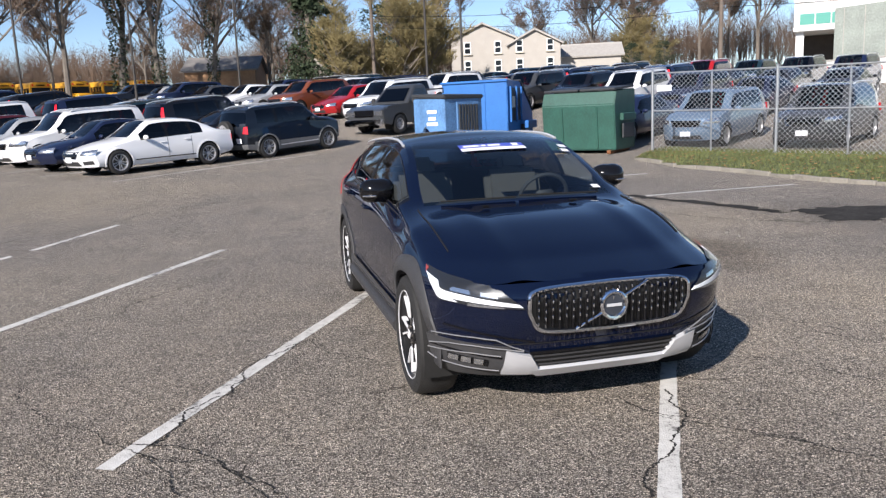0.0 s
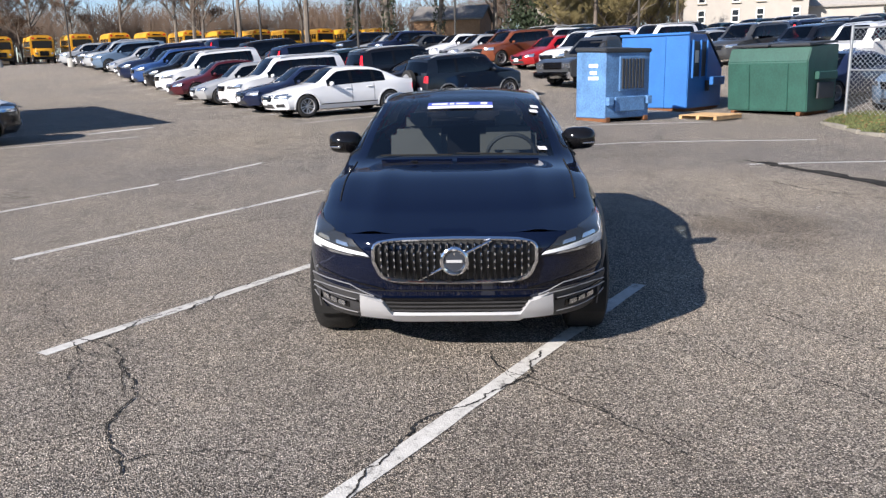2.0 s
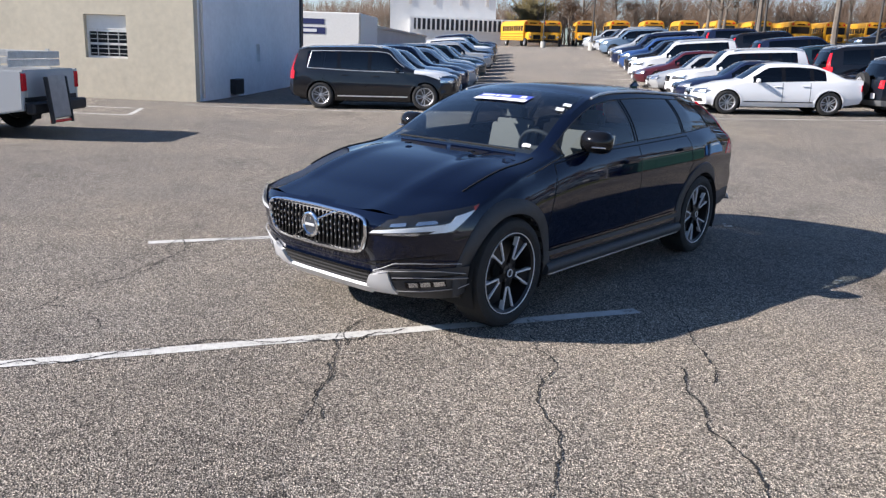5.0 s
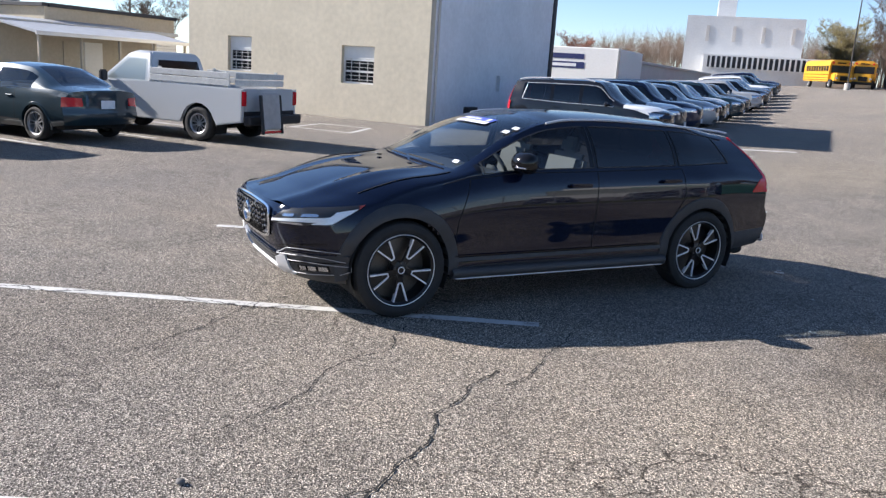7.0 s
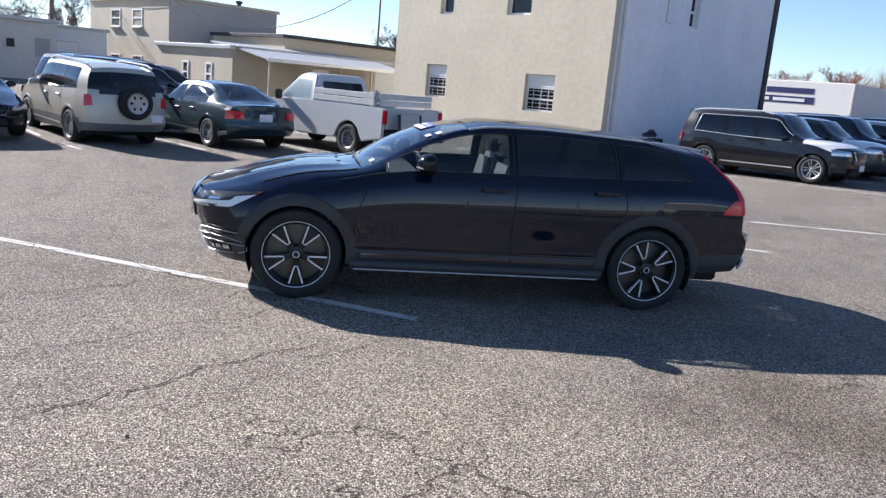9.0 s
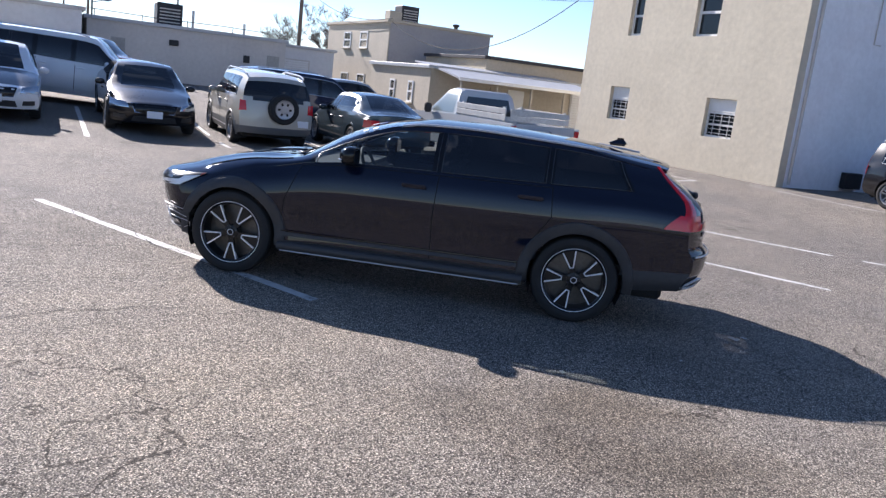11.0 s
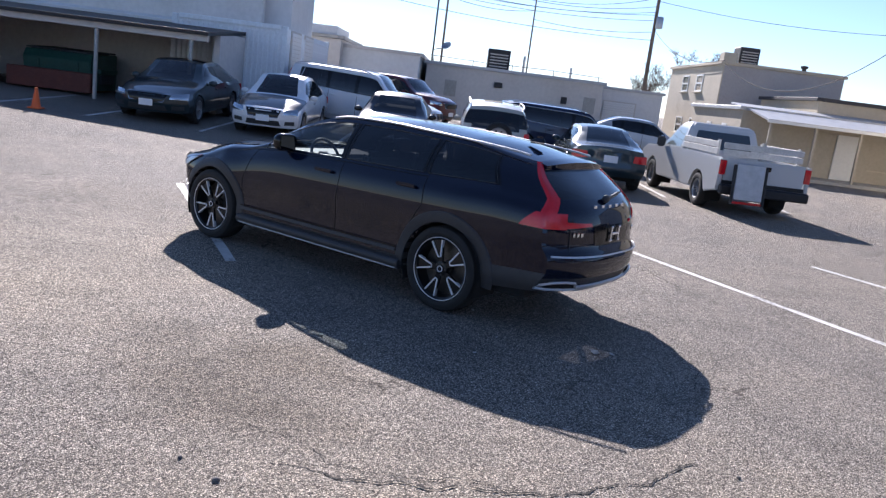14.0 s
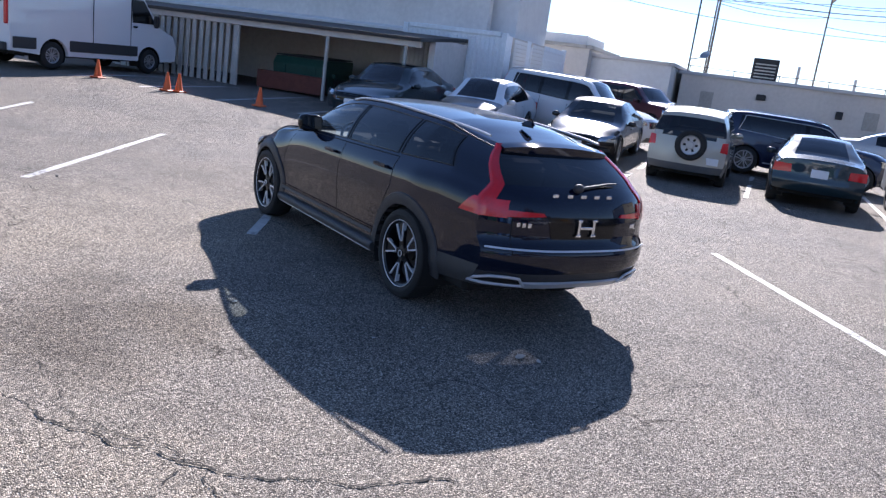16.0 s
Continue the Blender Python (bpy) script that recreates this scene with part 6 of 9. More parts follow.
block("far_white_building", "long white flat-roofed building behind the yard", -52, -31, -9, -1.5, 3.2, M_WHITEWALL, M_GREYWALL, 0)
block("far_shed_building", "pale flat-roofed building far behind", -60, -48, -24, -12, 4.4, M_WHITEWALL, M_GREYWALL, 0)


def container():
    root = thing("shipping_container", "pale grey corrugated steel storage container with roll-up doors", "container", lot_pose(-20.4, -6.5))
    w, d, h = 7.4, 3.4, 2.52
    bm = bmesh.new()
    add_box(bm, (0, 0, h / 2), (w, d, h))
    part("shell", bm, M_CONTAINER, root)
    n = 22
    rib = None
    for k in range(n):
        at = Matrix.Translation((w / 2 + 0.012, -d / 2 + (k + 0.5) * d / n, h / 2))
        if rib is None:
            rib = part("corrugation", box((0, 0, 0), (0.05, d / n * 0.55, h - 0.3), 0.015), M_CONTAINER, root, m=at)
        else:
            attach("corrugation", rib.data, root, m=at)
    n = 40
    rib = None
    for k in range(n):
        x = -w / 2 + (k + 0.5) * w / n
        if not (1.0 < x < 2.5 or 2.7 < x < 3.5) and not (-0.6 < x < 0.8):
            at = Matrix.Translation((x, d / 2 + 0.012, h / 2))
            if rib is None:
                rib = part("corrugation", box((0, 0, 0), (w / n * 0.55, 0.05, h - 0.3), 0.015), M_CONTAINER, root, m=at)
            else:
                attach("corrugation", rib.data, root, m=at)
    for sx in (-1, 1):
        for sy in (-1, 1):
            part("corner_post", box((sx * (w / 2 - 0.02), sy * (d / 2 - 0.02), h / 2 + 0.02), (0.16, 0.16, h + 0.06), 0.01), M_CONTAINER, root)
    part("top_rail", box((w / 2 + 0.02, 0, h), (0.1, d - 0.3, 0.14), 0.01), M_CONTAINER, root)
    for x in (2.2, 0.1):
        rollup_door(root, pose(x, d / 2 + 0.04, 0.1, 0, 0, 180), 1.4, 2.35)
    return root


container()


def canopy_building():
    """A long shed with a lean-to roof, an open bay and a wall of upright slats."""
    root = thing("canopy_shed", "long grey shed with a lean-to roof and an open bay", "shed", lot_pose(-17.8, -16.0, 0, 0))
    z0 = L(-15, -14).z - 0.3
    root.matrix_basis = pose(*L(-17.8, -16.0).xy, z0, 0, 0, math.degrees(LOT))
    # local x towards the lot, local y along q; back wall at x 0
    part("back_wall", box((0.0, 1.0, 2.4), (0.3, 18.4, 5.0)), M_SHEDWALL, root)
    part("end_wall", box((2.0, -8.3, 1.5), (3.9, 0.2, 3.0)), M_GREYWALL, root)
    part("end_wall", box((1.9, 9.9, 1.2), (3.4, 0.18, 2.3)), M_SHEDWALL, root)
    part("canopy_roof", box((2.35, 0.75, 2.40), (4.7, 18.5, 0.1), 0, 1, pose(0, 0, 0, 0, 4)), M_DARKSTEEL, root, "dark lean-to roof")
    part("canopy_beam", box((4.5, 0.75, 2.12), (0.14, 18.4, 0.18), 0.01), M_GREYWALL, root)
    part("flashing", box((0.35, 0.75, 2.66), (0.5, 18.4, 0.1), 0.01, 1, pose(0, 0, 0, 0, 12)), M_FRAME, root, "bright torn flashing strip")
    for y in (3.9, 7.0, 9.5):
        bm = bmesh.new()
        add_tube(bm, [(4.5, y, 0.1), (4.5, y, 2.08)], 0.055, 8)
        part("post", bm, M_SHED, root)
    n = 34
    rnd = random.Random(4)
    for k in range(n):
        y = -4.6 + 8.6 * k / n
        gap = 0.05 if k < 22 else 0.1
        part("slat", box((4.45 + rnd.uniform(-0.02, 0.02), y, 1.08), (0.03, 8.6 / n - gap, 2.1), 0, 1, pose(0, 0, 0, rnd.uniform(-0.6, 0.6))), M_SHED, root)
    part("upper_wall", box((-2.2, 8.4, 2.3), (3.6, 5.2, 4.8)), M_WHITEWALL, root)
    part("wall_lamp", box((-0.34, 9.6, 4.2), (0.2, 0.3, 0.22), 0.04), M_DARKSTEEL, root)
    return root


canopy_building()


# ---------------------------------------------------------------- dumpsters, pallet, cones
M_GREEN = mat("green_steel", (0.018, 0.072, 0.055), rough=0.5, var=0.22, scale=2.5, bump=0.25, bscale=10)
M_BLUE = mat("blue_steel", (0.085, 0.19, 0.37), rough=0.5, var=0.35, scale=2.5, bump=0.2, bscale=10)
M_BLUEDEEP = mat("deep_blue_steel", (0.02, 0.125, 0.38), rough=0.45, var=0.12, scale=2.5, bump=0.2, bscale=8)
M_RUST = mat("rust", (0.16, 0.065, 0.025), rough=0.9, var=0.4, scale=10, bump=0.4, bscale=60)
M_LID = mat("black_lid", (0.03, 0.033, 0.038), rough=0.55, var=0.15, scale=4)


def small_dumpster():
    r = thing("compactor_dumpster", "pale blue steel dumpster with black lid and rusty feet", "dumpster", lot_pose(10.9, 9.53))
    w, d, h = 1.5, 1.05, 1.6
    part("body", box((0, 0, h / 2 + 0.08), (w, d, h), 0.02), M_BLUE, r)
    for x in (-w / 2 + 0.1, w / 2 - 0.1):
        part("skid", box((x, 0, 0.05), (0.14, d + 0.04, 0.12), 0.01), M_RUST, r)
    part("lid", box((0, 0, h + 0.13), (w + 0.08, d + 0.1, 0.1), 0.03, 2, pose(0, 0, 0, 3)), M_LID, r, "black plastic lid")
    g = part("vent_frame", box((0.12, -d / 2 - 0.02, 1.15), (0.86, 0.05, 0.84), 0.01), M_BLUE, r)
    for k in range(7):
        part("vent_slat", box((-0.22 + k * 0.113, -d / 2 - 0.055, 1.15), (0.075, 0.03, 0.72), 0.008), M_LID, g)
    part("lower_panel", box((0.05, -d / 2 - 0.03, 0.42), (1.0, 0.06, 0.36), 0.015), M_BLUE, r)
    part("fork_pocket", box((w / 2 - 0.08, -d / 2 - 0.06, 0.5), (0.16, 0.12, 0.2), 0.01), M_BLUE, r)
    part("fork_pocket", box((-w / 2 + 0.1, -d / 2 - 0.06, 0.5), (0.16, 0.12, 0.2), 0.01), M_BLUE, r)
    for z, ww in ((1.35, 0.16), (1.18, 0.12), (1.05, 0.18)):
        part("label_bar", box((-w / 2 - 0.004, -0.1, z), (0.006, ww * 2, 0.08)), M_WHITEBAR, r)
    part("handle", tube([(-w / 2 + 0.2, -d / 2 + 0.2, h + 0.2), (-w / 2 + 0.2, -d / 2 + 0.2, h + 0.32), (-w / 2 + 0.2, d / 2 - 0.3, h + 0.32)], 0.02, 6), M_DARKSTEEL, r)


def tall_dumpster():
    """High box, plain sunlit front towards local -x, roof falling away behind, hatch and fittings on its -y side."""
    r = thing("tall_dumpster", "tall bright blue slant-topped steel dumpster with a dark side hatch", "dumpster", lot_pose(14.55, 10.3, 15))
    w, d = 2.15, 2.25
    bm = bmesh.new()
    prof = [(0, 0.1), (d, 0.1), (d, 1.2), (1.1, 2.17), (0, 2.2)]
    rings = [[bm.verts.new((x, y, z)) for x, z in prof] for y in (0, w)]
    for k in range(5):
        bm.faces.new((rings[0][k], rings[0][(k + 1) % 5], rings[1][(k + 1) % 5], rings[1][k]))
    bm.faces.new(rings[0])
    bm.faces.new(rings[1][::-1])
    bmesh.ops.recalc_face_normals(bm, faces=bm.faces[:])
    bmesh.ops.bevel(bm, geom=bm.edges[:], offset=0.02, segments=2, affect="EDGES")
    part("body", bm, M_BLUEDEEP, r)
    part("front_seam", box((-0.012, 0.72, 1.12), (0.02, 0.03, 2.0), 0.005), M_BLUEDEEP, r)
    part("top_rail", box((-0.02, w / 2, 2.19), (0.07, w + 0.06, 0.07), 0.012), M_BLUEDEEP, r)
    hatch = part("hatch", box((0.62, -0.015, 1.48), (0.86, 0.03, 0.98), 0.01), M_LID, r, "dark side hatch")
    for x in (0.17, 0.66, 1.08):
        part("hatch_post", box((x, -0.05, 1.48), (0.05, 0.06, 1.06), 0.008), M_BLUEDEEP, hatch)
    part("notice", box((0.45, -0.035, 1.55), (0.22, 0.008, 0.34)), M_GREYWALL, hatch, "pale weathered notice")
    part("fork_pocket", box((1.55, -0.12, 0.85), (0.8, 0.24, 0.24), 0.015), M_BLUEDEEP, r)
    part("latch", box((1.15, -0.06, 0.72), (0.12, 0.1, 0.3), 0.01), M_DARKSTEEL, r)
    slope = math.degrees(math.atan2(0.97, d - 1.1))
    part("lid", box((1.7, w / 2, 1.73), (1.52, w + 0.05, 0.06), 0.02, 2, pose(0, 0, 0, 0, slope)), M_LID, r, "black sloping lid")
    part("skid", box((d / 2, w / 2, 0.06), (d - 0.1, w - 0.1, 0.12), 0.01), M_RUST, r)


def green_dumpster(m, label, ww=2.0, hh=1.0):
    """Front-load dumpster: raked front, lids, side pockets, casters' skids. Front towards local -x."""
    r = thing("green_dumpster", label, "dumpster", m @ Matrix.Diagonal((1, 1, hh, 1)))
    d = 1.75
    bm = bmesh.new()
    prof = [(0.12, 0.1), (d, 0.1), (d, 1.78), (0.15, 1.70), (0.0, 1.35)]
    rings = [[bm.verts.new((x, y, z)) for x, z in prof] for y in (-ww / 2, ww / 2)]
    for k in range(5):
        bm.faces.new((rings[0][k], rings[0][(k + 1) % 5], rings[1][(k + 1) % 5], rings[1][k]))
    bm.faces.new(rings[0])
    bm.faces.new(rings[1][::-1])
    bmesh.ops.bevel(bm, geom=bm.edges[:], offset=0.025, segments=2, affect="EDGES")
    part("body", bm, M_GREEN, r)
    for y in (-ww / 4, ww / 4):
        part("lid", box((d / 2 + 0.05, y, 1.80), (d - 0.1, ww / 2 - 0.05, 0.06), 0.02, 2, pose(0, 0, 0, 0, -3)), M_LID, r, "black plastic lid")
    for y in (-ww / 2 - 0.07, ww / 2 + 0.07):
        part("fork_pocket", box((d * 0.55, y, 1.0), (1.1, 0.12, 0.2), 0.015), M_GREEN, r)
        part("side_plate", box((d * 0.55, y * 1.0, 0.62), (0.9, 0.06, 0.4), 0.01), M_LID, r)
    for y in (-ww / 2 + 0.2, ww / 2 - 0.2):
        part("skid", box((d / 2, y, 0.05), (d - 0.1, 0.12, 0.1), 0.01), M_RUST, r)
    for y in (-0.6, 0.5):
        part("rib", box((0.05, y, 0.72), (0.05, 0.05, 1.15), 0.01, 1, pose(0, 0, 0, 0, -5)), M_GREEN, r)
    return r


small_dumpster()
tall_dumpster()
green_dumpster(lot_pose(15.7, 8.6, 8), "dark green steel dumpster with black lids and dents", 2.3, 1.06)
green_dumpster(lot_pose(-14.4, -10.6, 180), "green dumpster with black lids inside a shed bay", 1.9, 0.62)
part("rusty_tray", box((0, 0, 0.32), (0.3, 2.3, 0.52), 0.02), mat("red_primer", (0.11, 0.03, 0.02), rough=0.7, var=0.3, scale=4), thing("rusty_tray", "low rusty red steel tray by a dumpster", "tray", lot_pose(-13.75, -10.4)))


def pallet():
    r = thing("wooden_pallet", "pale wooden pallet lying on asphalt", "pallet", lot_pose(13.4, 8.5, 8))
    mw = mat("pallet_wood", (0.42, 0.27, 0.13), rough=0.85, var=0.25, scale=6, bump=0.3, bscale=50)
    for y in (-0.5, 0, 0.5):
        part("runner", box((0, y, 0.06), (1.2, 0.09, 0.08)), mw, r)
    for k in range(7):
        part("plank", box((-0.55 + k * 0.183, 0, 0.115), (0.12, 1.1, 0.022), 0.003), mw, r)


pallet()


def cone(p, q, first=[]):
    m = lot_pose(p, q)
    if first:
        return copy_thing(first[0], m)
    r = thing("traffic_cone", "worn orange traffic cone on asphalt", "cone", m, group="traffic cones")
    mo = mat("cone_orange", (0.75, 0.13, 0.025), rough=0.5, var=0.12, scale=8)
    part("base", box((0, 0, 0.02), (0.28, 0.28, 0.04), 0.015), mo, r)
    part("body", lathe([(0.11, 0.04), (0.10, 0.06), (0.03, 0.45), (0.025, 0.47), (0, 0.47)], 16, "z"), mo, r, smooth=True)
    first.append(r)
    return r


for p, q in ((-8.9, -13.1), (-9.15, -11.05), (-9.35, -10.85), (-9.8, -8.7)):
    cone(p, q)

# ---------------------------------------------------------------- bay lines
for x0, y0, x1, y1 in ((-0.95, -4.55, 1.36, -0.55), (-2.57, -2.02, -0.6, 1.5), (-4.25, 0.5, -2.0, 4.75), (-5.98, 3.08, -3.8, 7.6), (3.07, -3.19, 0.43, -7.89), (4.9, -6.6, 2.2, -11.0)):
    line(x0, y0, x1, y1)
for p0, q0, p1, q1 in ((7.1, 2.55, 10.6, 0.85), (7.0, 6.0, 11.5, 4.25), (8.0, 9.1, 12.7, 7.9), (4.6, 15.3, 12.2, 16.2), (-9.6, 15.2, 0.5, 15.3),
                       (-8.3, -13.5, -12.2, -13.45), (-8.9, -11.75, -12.85, -11.4), (-9.3, -9.65, -13.4, -9.55), (-9.95, -7.65, -13.4, -7.55)):
    lot_line(p0, q0, p1, q1)
for q in (-5.2, -2.3, 0.45, 3.0, 5.7, 8.6):
    lot_line(-15.5, q, -10.4, q)
for k in range(9):
    lot_line(4.4, 19.1 + 2.75 * k, 9.6, 19.1 + 2.75 * k)
    lot_line(-7.2, 18.3 + 2.75 * k, -2.0, 18.3 + 2.75 * k)
# painted triangle by the cream building
OUT = ((-11.2, 11.3), (-11.6, 13.25), (-9.95, 13.4), (-9.3, 11.4))
for (p0, q0), (p1, q1) in zip(OUT, OUT[1:] + OUT[:1]):
    lot_line(p0, q0, p1, q1, 0.12)
# arrow
lot_line(-0.4, 17.2, 1.4, 17.7, 0.28)


# ---------------------------------------------------------------- pickup, van
M_BOARDS = mat("weathered_white_board", (0.5, 0.5, 0.48), rough=0.7, var=0.18, scale=4, bump=0.2, bscale=40)


def pickup(name, label, paint_mat, m, stake=True):
    """Full-size pickup: cab, bed, tailgate, wheels; nose at -y."""
    root = thing(name, label, "truck", m)
    hw = 0.98
    # side outline of the lower body, cut by the wheel openings
    wb, r = 3.25, 0.37
    yf, yr = -wb / 2, wb / 2
    y0, y1 = yf - 0.95, yr + 1.15

    def outline(top):
        pts = [(y0 + 0.05, 0.45)]
        for wy in (yf, yr):
            pts += [(wy + 0.46 * math.cos(a), 0.37 + 0.46 * math.sin(a)) for a in (math.pi - math.pi * k / 10 for k in range(11))]
        pts += [(y1 - 0.02, 0.48)] + top
        return pts

    def slab(pts, x0, x1, mt, nm, lab=""):
        bm = bmesh.new()
        a = [bm.verts.new((x0, y, z)) for y, z in pts]
        b = [bm.verts.new((x1, y, z)) for y, z in pts]
        n = len(pts)
        bm.faces.new(a)
        bm.faces.new(b[::-1])
        for k in range(n):
            bm.faces.new((a[k], b[k], b[(k + 1) % n], a[(k + 1) % n]))
        bmesh.ops.bevel(bm, geom=[e for e in bm.edges if abs(e.verts[0].co.x - e.verts[1].co.x) < 1e-4], offset=0.025, segments=2, affect="EDGES", clamp_overlap=True)
        return part(nm, bm, mt, root, lab, smooth=True)

    cab_back = 0.35
    for sd in (1, -1):
        slab(outline([(y1, 1.16), (cab_back, 1.16), (-1.0, 1.12), (y0 + 0.35, 1.08), (y0, 0.95)]), sd * (hw - 0.10), sd * hw, paint_mat, "body_side")
    slab([(y0, 0.45), (-1.05, 0.45), (-1.05, 1.12), (y0 + 0.35, 1.08), (y0, 0.95)], -hw + 0.1, hw - 0.1, paint_mat, "hood")
    part("tailgate", box((0, y1 - 0.04, 0.88), (1.7, 0.07, 0.56), 0.02, 2), paint_mat, root)
    part("bed_floor", box((0, (cab_back + y1) / 2, 0.66), (1.75, y1 - cab_back, 0.08)), M_DARKSTEEL, root)
    part("bed_front", box((0, cab_back + 0.05, 0.92), (1.75, 0.06, 0.5)), paint_mat, root)
    # cab: loft of four rings
    bm = bmesh.new()
    rings = []
    for z, ya, yb, w in ((0.6, -1.1, cab_back, hw - 0.02), (1.14, -1.08, cab_back, hw - 0.03), (1.72, -0.42, cab_back - 0.12, hw - 0.2), (1.80, -0.25, cab_back - 0.2, hw - 0.3)):
        rings.append([bm.verts.new(c) for c in ((-w, ya, z), (w, ya, z), (w, yb, z), (-w, yb, z))])
    for a, b in zip(rings, rings[1:]):
        for k in range(4):
            bm.faces.new((a[k], a[(k + 1) % 4], b[(k + 1) % 4], b[k]))
    bm.faces.new(rings[-1])
    bmesh.ops.bevel(bm, geom=bm.edges[:], offset=0.03, segments=2, affect="EDGES")
    part("cab", bm, paint_mat, root, smooth=True)
    for sd in (1, -1):
        bm = bmesh.new()
        f = lambda y, z: (sd * (hw - 0.03 - 0.17 * (z - 1.14) / 0.58 + 0.012), y, z)
        vs = [bm.verts.new(f(*c)) for c in ((-0.92, 1.18), (0.2, 1.18), (0.13, 1.64), (-0.40, 1.64))]
        bm.faces.new(vs)
        part("side_window", bm, M_GLASS, root)
        part("door_mirror", box((sd * 1.08, -0.85, 1.22), (0.2, 0.1, 0.24), 0.03, 2), M_PLASTIC, root, smooth=True)
        part("tail_light", box((sd * (hw - 0.07), y1 - 0.015, 0.96), (0.13, 0.05, 0.30), 0.015), M_RED, root)
        part("headlight", box((sd * 0.72, y0 + 0.03, 0.84), (0.42, 0.08, 0.2), 0.02), M_LAMPIN, root)
    for ya, za, yb, zb, nm in ((cab_back - 0.018, 1.22, cab_back - 0.09, 1.62, "rear_window"), (-1.02, 1.2, -0.5, 1.67, "windshield")):
        bm = bmesh.new()
        o = 0.02 if nm == "rear_window" else -0.03
        vs = [bm.verts.new((x, y + o, z)) for x, y, z in ((-0.72, ya, za), (0.72, ya, za), (0.62, yb, zb), (-0.62, yb, zb))]
        bm.faces.new(vs)
        part(nm, bm, M_PRIVACY, root)
    part("rear_bumper", box((0, y1 + 0.08, 0.52), (1.9, 0.16, 0.2), 0.03), M_DARKSTEEL, root)
    part("front_bumper", box((0, y0 - 0.05, 0.5), (1.95, 0.2, 0.24), 0.04, 2), M_CHROME, root)
    part("grille", box((0, y0 + 0.0, 0.84), (1.0, 0.08, 0.26), 0.02), M_TRIM, root)
    part("underbody", box((0, 0.2, 0.5), (1.3, 4.6, 0.2)), M_UNDER, root)
    part("tailgate_handle", box((0, y1 + 0.002, 1.02), (0.22, 0.02, 0.09), 0.005), M_TRIM, root)
    shared = {}
    for wy in (yf, yr):
        for sd in (1, -1):
            wheel_parts(root, sd * 0.85, wy, r, r, 0.24, 0.21, (5, 0.05), shared)
            wheel_well(root, wy, sd, R=0.455, x0=0.55, x1=0.9, hub_z=0.37, n=10)
    if stake:
        for sd in (1, -1):
            for z in (1.26, 1.40):
                part("stake_board", box((sd * (hw - 0.06), (cab_back + y1) / 2 - 0.2, z), (0.035, y1 - cab_back - 0.35, 0.125), 0.005), M_BOARDS, root, "white side board")
            for y in (cab_back + 0.2, y1 - 0.5):
                part("stake", box((sd * (hw - 0.1), y, 1.3), (0.05, 0.06, 0.4)), M_BOARDS, root)
        for z in (1.26, 1.40):
            part("stake_board", box((0, y1 - 0.28, z), (1.7, 0.035, 0.125), 0.005), M_BOARDS, root)
        r2 = part("lift_platform", box((0.45, y1 + 0.33, 0.72), (0.62, 0.05, 0.75), 0.02, 1, pose(0, 0, 0, 6)), M_STEEL, root, "folded aluminium lift platform")
        for x in (0.12, 0.78):
            part("lift_rail", box((x, y1 + 0.34, 0.66), (0.05, 0.07, 0.8), 0.01, 1, pose(0, 0, 0, 6)), M_DARKSTEEL, r2)
        part("lift_reflector", box((0.45, y1 + 0.36, 0.3), (0.7, 0.05, 0.05), 0.01), M_RED, r2)
    return root


